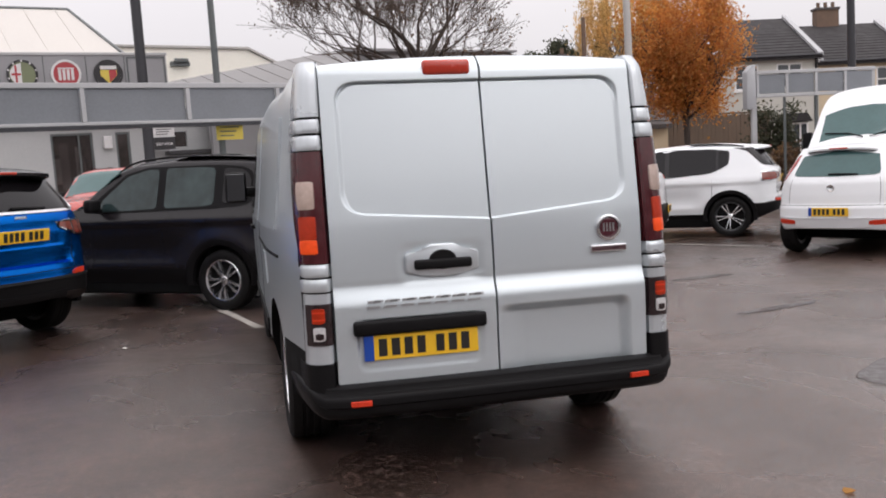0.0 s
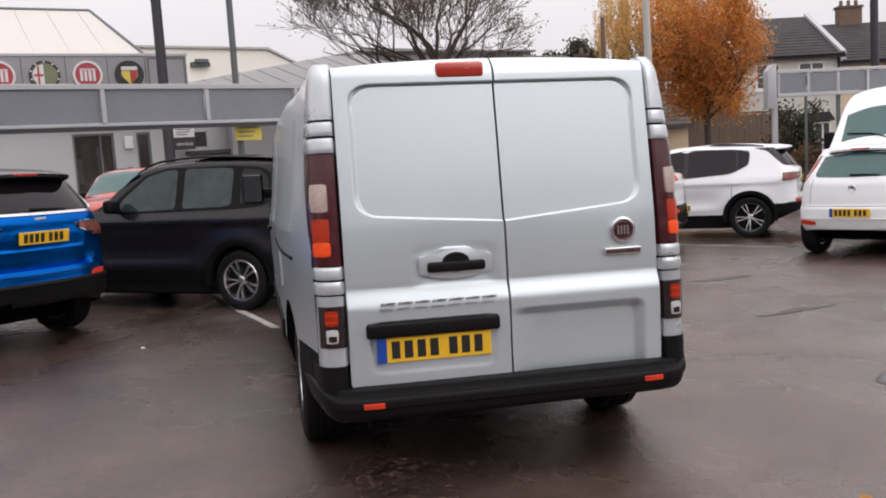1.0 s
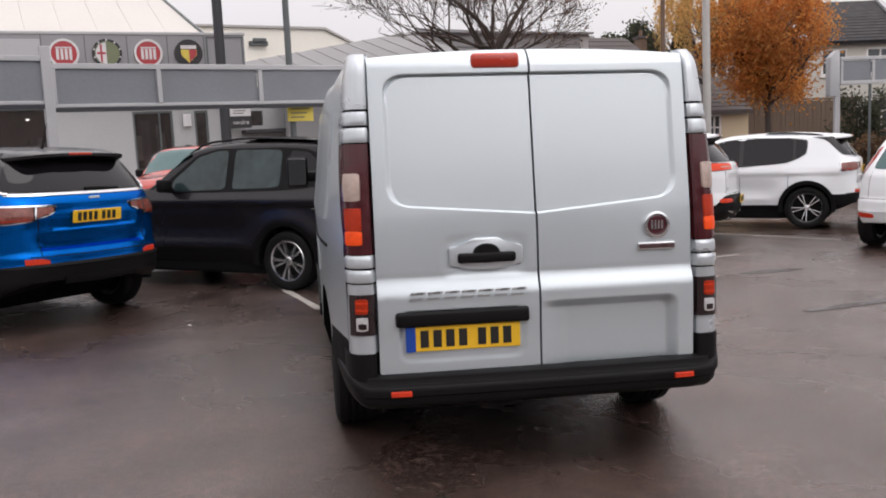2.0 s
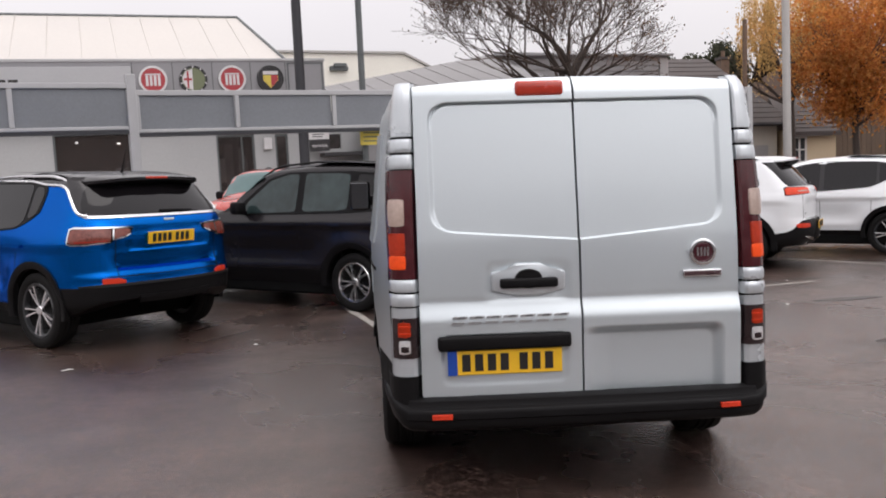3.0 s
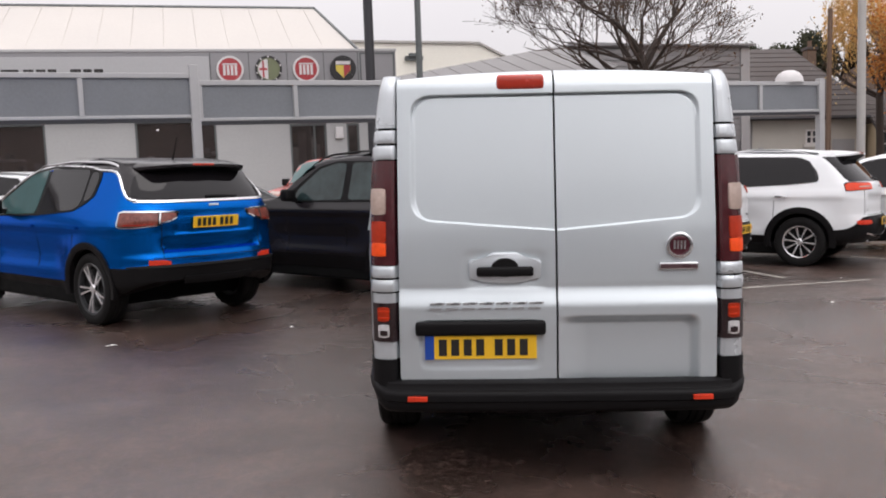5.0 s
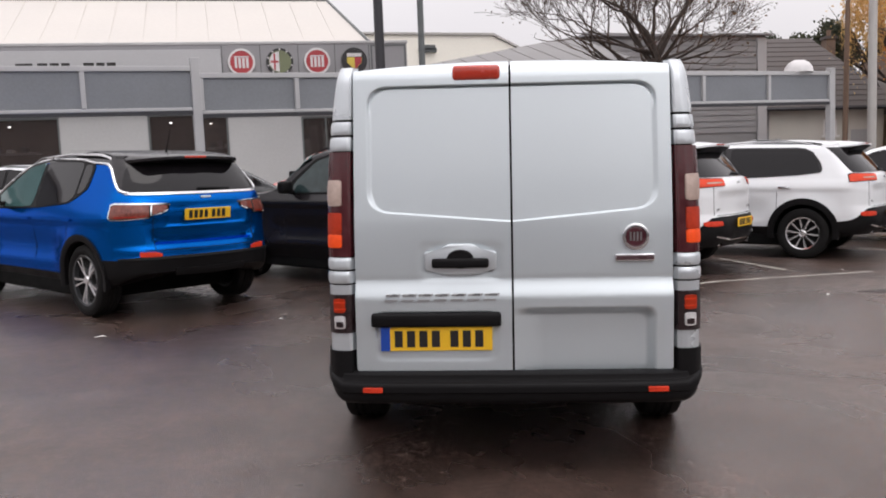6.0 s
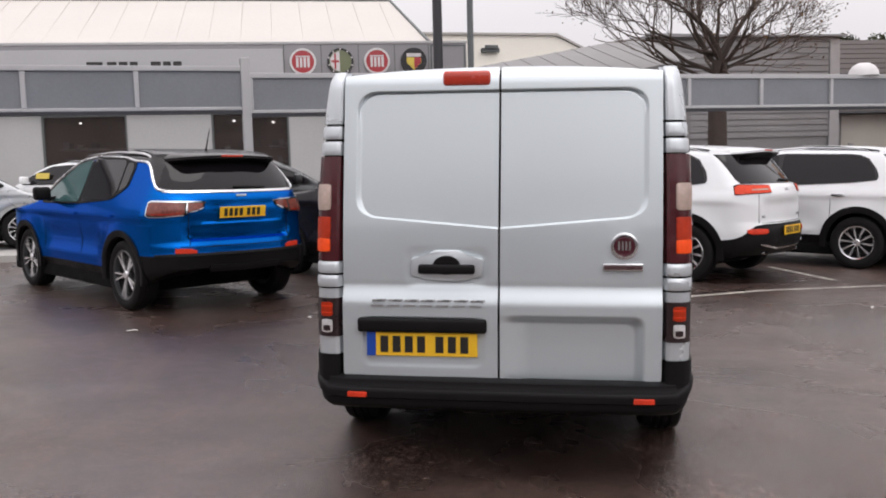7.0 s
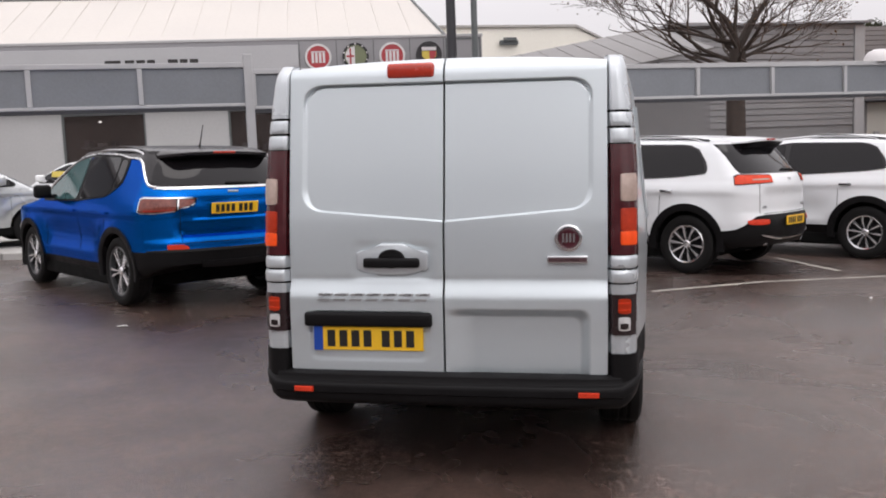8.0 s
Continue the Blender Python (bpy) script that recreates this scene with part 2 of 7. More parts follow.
PANE = surface("house_window_glass", (0.05, 0.055, 0.06), 0.08, spec=0.7)
WOOD_FENCE = surface("weathered_brown_boards", (0.15, 0.105, 0.075), 0.8, 0, 0, 0.2, 2, 40, 0.2, stretch=(6, 6, 0.6))
PAINT_LINE = surface("worn_white_road_paint", (0.36, 0.335, 0.30), 0.5, 0, 0, 0.45, 5, 45, 0.1)
PALE_STONE = surface("pale_concrete_kerb", (0.42, 0.41, 0.39), 0.7, 0, 0, 0.12, 3, 40, 0.2)
LITTER = surface("white_paper", (0.75, 0.74, 0.72), 0.7)
METAL_LIGHT = surface("light_ribbed_roof_metal", (0.22, 0.212, 0.21), 0.5, 0.1, 0, 0.15, 0.7, 20, 0.05)
METAL_GREY = surface("shed_ribbed_metal", (0.30, 0.295, 0.30), 0.45, 0.3, 0, 0.1, 0.7, 20)
SHED_WALL = surface("shed_lower_wall", (0.24, 0.235, 0.24), 0.7, 0, 0, 0.08, 0.7, 20)


def leaf_material(name, a, b_, c):
    m, t, b = nodes_of(name)
    geo = t.nodes.new("ShaderNodeNewGeometry")
    ramp = t.nodes.new("ShaderNodeValToRGB")
    ramp.color_ramp.elements[0].color, ramp.color_ramp.elements[1].color = (*a, 1), (*c, 1)
    mid = ramp.color_ramp.elements.new(0.5)
    mid.color = (*b_, 1)
    t.links.new(geo.outputs["Random Per Island"], ramp.inputs[0])
    # whole boughs have turned more or less than others
    co, turn, tone, mul = (t.nodes.new(k) for k in ("ShaderNodeTexCoord", "ShaderNodeTexNoise", "ShaderNodeValToRGB", "ShaderNodeMix"))
    turn.inputs["Scale"].default_value, turn.inputs["Detail"].default_value = 0.9, 4
    tone.color_ramp.elements[0].position, tone.color_ramp.elements[0].color = 0.36, (0.72, 0.72, 0.74, 1)
    tone.color_ramp.elements[1].position, tone.color_ramp.elements[1].color = 0.62, (1.12, 1.06, 1.0, 1)
    mul.data_type, mul.blend_type = "RGBA", "MULTIPLY"
    mul.inputs[0].default_value = 1
    t.links.new(co.outputs["Object"], turn.inputs["Vector"])
    t.links.new(turn.outputs["Fac"], tone.inputs[0])
    t.links.new(ramp.outputs[0], mul.inputs[6])
    t.links.new(tone.outputs[0], mul.inputs[7])
    t.links.new(mul.outputs[2], b.inputs["Base Color"])
    b.inputs["Roughness"].default_value = 0.7
    # thin leaves let light through
    glow, mix = t.nodes.new("ShaderNodeBsdfTranslucent"), t.nodes.new("ShaderNodeMixShader")
    mix.inputs[0].default_value = 0.6
    t.links.new(mul.outputs[2], glow.inputs["Color"])
    t.links.new(b.outputs[0], mix.inputs[1])
    t.links.new(glow.outputs[0], mix.inputs[2])
    t.links.new(mix.outputs[0], t.nodes["Material Output"].inputs["Surface"])
    return m


LEAF_ORANGE = leaf_material("orange_autumn_leaves", (0.45, 0.17, 0.048), (0.63, 0.27, 0.07), (0.72, 0.40, 0.115))
LEAF_YELLOW = leaf_material("yellow_brown_leaves", (0.58, 0.40, 0.17), (0.72, 0.50, 0.20), (0.78, 0.57, 0.26))
LEAF_BROWN = leaf_material("withered_brown_leaves", (0.09, 0.05, 0.03), (0.15, 0.09, 0.05), (0.22, 0.13, 0.06))
# evergreen tones are lightened: the haze of distance is put into the leaf colour
LEAF_DARK = leaf_material("dark_evergreen_leaves", (0.045, 0.055, 0.035), (0.07, 0.08, 0.05), (0.10, 0.10, 0.065))


# ---- building helpers ----
def part(name, bm, material, parent, label="", smooth=False, crease=38):
    """One mesh object made of bm, under a thing or a part (or top-level with parent None)."""
    me = bpy.data.meshes.new(name)
    bmesh.ops.recalc_face_normals(bm, faces=bm.faces)
    bm.to_mesh(me)
    bm.free()
    for mat in material if isinstance(material, (list, tuple)) else [material]:
        me.materials.append(mat)
    if smooth:
        me.shade_smooth()
        me.set_sharp_from_angle(angle=radians(crease))
    ob = new(name, me)
    if parent is not None:
        ob.parent = parent
    if label:
        ob["label"] = label
    return ob


def thing(name, label, category, matrix=Matrix(), group="", kind=""):
    ob = new(name)
    ob.empty_display_size = 0.2
    ob.matrix_world = matrix
    return tagged(ob, label, category, group, kind)


def again(ob, parent, m=Matrix(), name=None):
    """The same mesh once more as a part at another pose."""
    o = new(name or ob.name.split(".")[0], ob.data)
    o.parent = parent
    o.matrix_basis = m
    return o


def box(bm, x0, x1, y0, y1, z0, z1, bevel=0.0, seg=2):
    r = bmesh.ops.create_cube(bm, size=1, matrix=Matrix.Translation(((x0 + x1) / 2, (y0 + y1) / 2, (z0 + z1) / 2)) @ Matrix.Diagonal((abs(x1 - x0), abs(y1 - y0), abs(z1 - z0), 1)))
    if bevel:
        es = {e for v in r["verts"] for e in v.link_edges}
        bmesh.ops.bevel(bm, geom=list(es), offset=bevel, segments=seg, affect="EDGES", clamp_overlap=True, profile=0.5)
    return bm


def boxed(*a, **k):
    return box(bmesh.new(), *a, **k)


def tube(bm, points, radii, n=8, close=True):
    """A round tube through points."""
    rings = []
    prev = None
    for i, p in enumerate(points):
        a = Vector(points[max(0, i - 1)])
        b = Vector(points[min(len(points) - 1, i + 1)])
        d = (b - a).normalized()
        ref = prev if prev is not None else (Vector((0, 0, 1)) if abs(d.z) < 0.9 else Vector((1, 0, 0)))
        s = d.cross(ref).normalized()
        u = s.cross(d).normalized()
        prev = u
        r = radii[i] if isinstance(radii, (list, tuple)) else radii
        rings.append([bm.verts.new(Vector(p) + (s * math.cos(2 * math.pi * k / n) + u * math.sin(2 * math.pi * k / n)) * r) for k in range(n)])
    for a, b in zip(rings, rings[1:]):
        for k in range(n):
            bm.faces.new((a[k], a[(k + 1) % n], b[(k + 1) % n], b[k]))
    if close:
        bm.faces.new(rings[0])
        bm.faces.new(rings[-1][::-1])
    return bm


def lathe(bm, profile, n=40, axis="x", closed=False):
    """Turns a profile of (radius, along) round an axis."""
    rings = []
    for r, a in profile:
        ring = []
        for k in range(n):
            c, s = math.cos(2 * math.pi * k / n), math.sin(2 * math.pi * k / n)
            ring.append(bm.verts.new({"x": (a, r * c, r * s), "y": (r * c, a, r * s), "z": (r * c, r * s, a)}[axis]))
        rings.append(ring)
    pairs = list(zip(rings, rings[1:])) + ([(rings[-1], rings[0])] if closed else [])
    for a, b in pairs:
        for k in range(n):
            bm.faces.new((a[k], a[(k + 1) % n], b[(k + 1) % n], b[k]))
    if not closed:
        bm.faces.new(rings[0])
        bm.faces.new(rings[-1][::-1])
    return bm


def prism(bm, outline, y0, y1):
    """An outline of (x, z), extruded from y0 to y1."""
    a = [bm.verts.new((x, y0, z)) for x, z in outline]
    b = [bm.verts.new((x, y1, z)) for x, z in outline]
    bm.faces.new(a)
    bm.faces.new(b[::-1])
    for i in range(len(a)):
        j = (i + 1) % len(a)
        bm.faces.new((a[i], b[i], b[j], a[j]))
    return bm


def sheet(bm, grid, back=None):
    """Quads over a grid of points; back: a vector by which a rim is turned down all round, so that the sheet has an edge."""
    vs = [[bm.verts.new(p) for p in row] for row in grid]
    for r0, r1 in zip(vs, vs[1:]):
        for a, b, c, d in zip(r0, r0[1:], r1[1:], r1):
            if len({tuple(round(k, 6) for k in v.co) for v in (a, b, c, d)}) >= 3:
                bm.faces.new((a, b, c, d))
    if back is not None:
        rim = vs[0] + [r[-1] for r in vs[1:]] + vs[-1][-2::-1] + [r[0] for r in vs[-2:0:-1]]
        low = [bm.verts.new(v.co + Vector(back)) for v in rim]
        for i in range(len(rim)):
            j = (i + 1) % len(rim)
            bm.faces.new((rim[i], low[i], low[j], rim[j]))
    return bm


def soft_step(x, a, b):
    t = min(1, max(0, (x - a) / (b - a)))
    return t * t * (3 - 2 * t)


# ---- vehicles: one builder for all car bodies ----
class Shell:
    """A car body: y from the rear bumper forwards, z up; half-widths and heights as smooth functions."""

    def __init__(self, *shape, **more):
        self.base(*shape, **more)

    def base(self, length, width, top, belt, zlo=0.30, tum=0.30, edge=0.13, tail=(0.11, 0.32), nose=(0.22, 0.8), blur=0.05, lean=0.0, clad=(0.42, 0.42, 0.4), shoulder=0.022, lift=0.0):
        self.lift = lift
        self.clad, self.shoulder = clad, shoulder
        self.length, self.width, self.belt, self.zlo, self.tum, self.edge = length, width, belt, zlo, tum, edge
        self.tail, self.nose, self.lean = tail, nose, lean
        self.ys = np.linspace(0, length, 500)
        raw = np.interp(self.ys, [p[0] for p in top], [p[1] for p in top])
        soft = []
        for reach in (0.018, blur):
            k = max(1, int(reach / (length / 500)))
            pad = np.concatenate((np.full(k, raw[0]), raw, np.full(k, raw[-1])))
            soft.append(np.convolve(pad, np.ones(2 * k + 1) / (2 * k + 1), "valid"))
        # crisp at the tail, softer further forward
        mix = np.clip((self.ys - 0.3) / 0.3, 0, 1)
        self.tops = soft[0] * (1 - mix) + soft[1] * mix

    def low(self, y):
        """The lower edge, which rises towards the tail."""
        return self.zlo + self.lift * (1 - soft_step(y, 0.02, 0.5))

    def clad_z(self, y):
        """The upper edge of the dark lower trim: low along the sides, higher round the tail."""
        low, high, reach = self.clad
        return high + (low - high) * soft_step(y, reach, reach + 0.40)

    def zt(self, y):
        return float(np.interp(y, self.ys, self.tops))

    def wp(self, y):
        a, r = self.tail
        b, q = self.nose
        k = max(0, 1 - y / r)
        k = k ** 2.2
        return self.width / 2 * (1 - a * k - b * max(0, 1 - (self.length - y) / q) ** 2.4)

    def half(self, y, z):
        w, top = self.wp(y), self.zt(y)
        edge = 0.05 + (self.edge - 0.05) * soft_step(y, 0.12, 0.75)
        if z < 0.5:
            w *= 1 - 0.09 * min(1.2, (0.5 - z) / 0.25) ** 2
        w += self.shoulder * math.exp(-((z - self.belt + 0.10) / 0.13) ** 2)
        if z > self.belt:
            w *= 1 - self.tum * (z - self.belt)
            w -= self.shoulder * 0.6 * soft_step(z, self.belt, self.belt + 0.06)
        k = (z - (top - edge)) / edge
        if k > 0:
            w *= max(0, 1 - min(1, k) ** 2.6) ** (1 / 2.6)
        return w

    def rear(self, x, z):
        for i in range(1, 150):
            y = i * 0.01
            if self.zt(y) > z and self.half(y, z) >= abs(x):
                lo, hi = y - 0.01, y
                for _ in range(8):
                    m = (lo + hi) / 2
                    if self.zt(m) > z and self.half(m, z) >= abs(x):
                        hi = m
                    else:
                        lo = m
                return hi
        return 1.5

    def front(self, x, z):
        for i in range(1, 160):
            y = self.length - i * 0.01
            if self.zt(y) > z and self.half(y, z) >= abs(x):
                return y
        return self.length - 1.6

    def over(self, x, y):
        top = self.zt(y)
        lo, hi = top - self.edge, top
        for _ in range(14):
            m = (lo + hi) / 2
            if self.half(y, m) >= abs(x):
                lo = m
            else:
                hi = m
        return lo

    def mesh(self, slot):
        n = int(self.length / 0.09)
        ys = sorted({round(v, 3) for v in [0, 0.012, 0.022, 0.034, 0.044, 0.052, 0.06, 0.075, 0.1, 0.13, 0.16, 0.2, 0.24, 0.28, 0.33, 0.38, 0.43, 0.5, 0.57] + list(np.linspace(0.62, self.length - 0.5, n)) + [self.length - d for d in (0.42, 0.34, 0.27, 0.2, 0.14, 0.09, 0.05, 0.02, 0)]})
        ks = (0.0, 0.25, 0.45, 0.62, 0.76, 0.87, 0.95, 1.0)
        bm = bmesh.new()
        rows = []
        for y in ys:
            top = self.zt(y)
            edge = 0.05 + (self.edge - 0.05) * soft_step(y, 0.12, 0.75)
            base = top - edge
            zc = min(self.clad_z(y), base - 0.05)
            zs = list(np.linspace(self.low(y), zc, 4))[:-1] + list(np.linspace(zc, base, 12))[:-1] + [base + edge * k for k in ks]
            left = [(-self.half(y, z), y + self.lean * max(0, z - 0.9) * max(0, 1 - y / 0.9), z) for z in zs]
            right = [(-x, yy, z) for x, yy, z in left[-2::-1]]
            rows.append([bm.verts.new(p) for p in left + right])
        for a, b in zip(rows, rows[1:]):
            for p, q, r, s in zip(a, a[1:], b[1:], b):
                f = bm.faces.new((p, q, r, s))
                f.material_index = slot(f.calc_center_median())
            bm.faces.new((a[-1], a[0], b[0], b[-1])).material_index = 1
        for row in (rows[0], rows[-1]):
            m = len(row) // 2
            for j in range(m):
                k = len(row) - 1 - j
                vs = [row[j], row[j + 1], row[k - 1], row[k]]
                vs = list(dict.fromkeys(vs))
                if len(vs) >= 3:
                    f = bm.faces.new(vs)
                    f.material_index = slot(f.calc_center_median())
        bmesh.ops.recalc_face_normals(bm, faces=bm.faces)
        return bm

    def side(self, cols, sgn, off=0.006, nz=9, depth=0.012):
        grid = [[(sgn * (self.half(y, z) + off), y, z) for z in np.linspace(a, b, nz)] for y, a, b in cols]
        return sheet(bmesh.new(), grid, (-sgn * depth, 0, 0))

    def back(self, cols, off=0.006, nz=6, depth=0.012):
        grid = [[(x, self.rear(x, z) - off, z) for z in np.linspace(a, b, nz)] for x, a, b in cols]
        return sheet(bmesh.new(), grid, (0, depth, 0))

    def nosed(self, cols, off=0.006, nz=5, depth=0.012):
        grid = [[(x, self.front(x, z) + off, z) for z in np.linspace(a, b, nz)] for x, a, b in cols]
        return sheet(bmesh.new(), grid, (0, -depth, 0))

    def upper(self, cols, off=0.006, n=7, depth=0.012):
        grid = [[(x, y, self.over(x, y) + off) for y in np.linspace(a, b, n)] for x, a, b in cols]
        return sheet(bmesh.new(), grid, (0, 0, -depth))

    def arch(self, yc, zc, r0, r1, sgn, off=0.014, a0=-20, a1=200):
        grid = []
        for a in np.linspace(radians(a0), radians(a1), 30):
            row = []
            for r in (r0, (r0 + r1) / 2, r1):
                y, z = yc + r * math.cos(a), max(self.zlo - 0.02, zc + r * math.sin(a))
                row.append((sgn * (self.half(y, max(z, 0.42)) + off), y, z))
            grid.append(row)
        return sheet(bmesh.new(), grid, (-sgn * 0.05, 0, 0))


class Loft(Shell):
    """A car body laid in level rings, with a shaped tail: tail_line (z, y), widths (z, half-width), corner (z, radius)."""

    def __init__(self, length, width, top, belt, tail_line, widths, corner, power=2.7, axles=(0.86, 3.5), wheel_r=0.35, dent=None, pressing=1.0, taper=0.04, **more):
        self.base(length, width, top, belt, **more)
        self.line, self.wide, self.corner, self.power = tail_line, widths, corner, power
        self.axles, self.wheel_r, self.dent, self.pressing, self.taper = axles, wheel_r, dent, pressing, taper

    def tail_y(self, z):
        y = float(np.interp(z, [p[0] for p in self.line], [p[1] for p in self.line]))
        if z > self.tops[0]:
            y = max(y, float(self.ys[int(np.argmax(self.tops > z))]))
        return y

    def radius(self, z):
        return float(np.interp(z, [p[0] for p in self.corner], [p[1] for p in self.corner]))

    def front_y(self, z):
        up = np.nonzero(self.tops > z)[0]
        return float(self.ys[up[-1]]) if len(up) else self.length / 2

    def pressed(self, y, z):
        """Flared wheel arches, a shoulder crease and hollowed doors."""
        out = 0.0
        for a in self.axles:
            d = math.hypot(y - a, z - self.wheel_r)
            out += 0.030 * math.exp(-((d - 0.43) / (0.06 if d < 0.43 else 0.13)) ** 2) * soft_step(z, 0.25, 0.4)
        mid = soft_step(y, self.axles[0] + 0.35, self.axles[0] + 0.75) * soft_step(self.axles[1] - y, 0.35, 0.7)
        out -= 0.034 * math.exp(-((z - 0.66) / 0.15) ** 2) * mid
        out += 0.014 * math.exp(-((z - 0.50) / 0.05) ** 2) * mid
        k = z - (self.belt - 0.10)
        out += 0.020 * (math.exp(-(k / 0.10) ** 2) if k > 0 else max(0, 1 + k / 0.045))
        return out * self.pressing

    def half(self, y, z):
        w = float(np.interp(z, [p[0] for p in self.wide], [p[1] for p in self.wide]))
        b, q = self.nose
        w *= 1 - self.taper * max(0, 1 - y / 1.6) ** 2 - b * max(0, 1 - (self.length - y) / q) ** 2.4
        d, r = y - self.tail_y(z), self.radius(z)
        if d < r:
            n = self.power
            w *= max(0, 1 - max(0, (r - max(d, 0)) / r) ** n) ** (1 / n)
        w += self.pressed(y, z) * soft_step(d, 0.15 * r, r)
        edge = self.edge
        k = (z - (self.zt(y) - edge)) / edge
        if k > 0:
            w *= max(0, 1 - min(1, k) ** 2.6) ** (1 / 2.6)
        return w

    def ring(self, a, z, off=0.0):
        """The point at a degrees round the tail (90: where the flank begins; past that, a centimetre along the flank for each)."""
        sg, a = (-1 if a < 0 else 1), abs(a)
        n, r, yr = self.power, self.radius(z), self.tail_y(z)
        if a >= 90:
            y = yr + r + (a - 90) * 0.01
            return Vector((sg * (self.half(y, z) + off), y, z))
        th = radians(a)
        y = yr + r * (1 - math.cos(th) ** (2 / n))
        w = float(np.interp(z, [p[0] for p in self.wide], [p[1] for p in self.wide])) * (1 - self.taper * max(0, 1 - y / 1.6) ** 2)
        x = w * math.sin(th) ** (2 / n)
        x += self.pressed(y, z) * soft_step(y - yr, 0.15 * r, r)
        if self.dent:
            y += self.dent(x, z)
        k = math.sin(th) ** 3
        return Vector((sg * (x + off * k), y - off * (1 - k), z))

    def rear(self, x, z):
        lo, hi = 0.0, 90.0
        for _ in range(16):
            m = (lo + hi) / 2
            if self.ring(m, z).x < abs(x):
                lo = m
            else:
                hi = m
        return self.ring(hi, z).y

    def patch(self, cols, off=0.006, nz=6, depth=0.012):
        """A sheet on the body, of columns (angle round the tail, z0, z1)."""
        grid = [[self.ring(a, z, off) for z in np.linspace(p, q, nz)] for a, p, q in cols]
        side = sum(c[0] for c in cols) / len(cols)
        return sheet(bmesh.new(), grid, (-depth * max(-1, min(1, side / 60)), depth, 0))

    def mesh(self, slot):
        peak = float(self.tops.max())
        zs = {round(v, 3) for v in np.arange(self.zlo, 1.46, 0.024)} | {round(v, 3) for v in np.arange(1.46, peak - 0.012, 0.009)} | {round(peak - d, 4) for d in (0.009, 0.005, 0.002)}
        zs |= {self.clad[0], self.clad[1]}
        zs = sorted(z for z in zs if z < peak - 0.0015)
        bm = bmesh.new()
        rows = []
        for z in zs:
            yf = self.front_y(z)
            ya = min(self.tail_y(z) + self.radius(z), yf - 0.05)
            pts = [self.ring(a, z) for a in (0, 3, 6, 9, 12, 15, 18, 21, 24, 27, 31, 35, 39, 43, 47, 51, 55, 59, 63, 67, 71, 75, 79, 83, 87)]
            pts = [Vector((p.x, min(p.y, yf), p.z)) for p in pts]
            n = 72
            pts += [Vector((self.half(y, z), y, z)) for y in (ya + (yf - ya) * math.sin(k / n * math.pi / 2) ** 1.25 for k in range(n))] + [Vector((0, yf, z))]
            for p in pts:
                p.z = max(z, self.low(p.y))
            right = [bm.verts.new(p) for p in pts]
            left = [bm.verts.new((-v.co.x, v.co.y, v.co.z)) for v in right[1:-1]]
            rows.append(right + left[::-1])
        for a, b in zip(rows, rows[1:]):
            for i in range(len(a)):
                j = (i + 1) % len(a)
                f = bm.faces.new((a[i], a[j], b[j], b[i]))
                f.material_index = slot(f.calc_center_median())
        bm.faces.new(rows[0][::-1]).material_index = 1
        f = bm.faces.new(rows[-1])
        f.material_index = slot(f.calc_center_median())
        bmesh.ops.remove_doubles(bm, verts=bm.verts, dist=0.0004)
        bmesh.ops.recalc_face_normals(bm, faces=bm.faces)
        return bm


def dense(pts, n=7):
    """More columns between the given (a, z0, z1) columns."""
    out = []
    for (a, p, q), (b, r, s) in zip(pts, pts[1:]):
        for i in range(n):
            t = i / n
            out.append((a + (b - a) * t, p + (r - p) * t, q + (s - q) * t))
    return out + [pts[-1]]


def rounded(pts, r=0.06):
    """The columns of a window with its corners rounded at both ends."""
    out = []
    ys = [p[0] for p in pts]
    a, b = ys[0], ys[-1]
    r = min(r, (b - a) * 0.3)
    steps = sorted({round(v, 4) for v in [a + r * (1 - math.cos(k * math.pi / 16)) for k in range(9)] + [b - r * (1 - math.cos(k * math.pi / 16)) for k in range(9)] + list(np.linspace(a + r, b - r, 22))})
    for y in steps:
        lo, hi = float(np.interp(y, ys, [p[1] for p in pts])), float(np.interp(y, ys, [p[2] for p in pts]))
        d = min(y - a, b - y)
        if d < r:
            q = min(r, (hi - lo) / 2) * (1 - math.sqrt(max(0, 1 - (1 - d / r) ** 2)))
            lo, hi = lo + q, hi - q
        out.append((y, lo, hi))
    return out


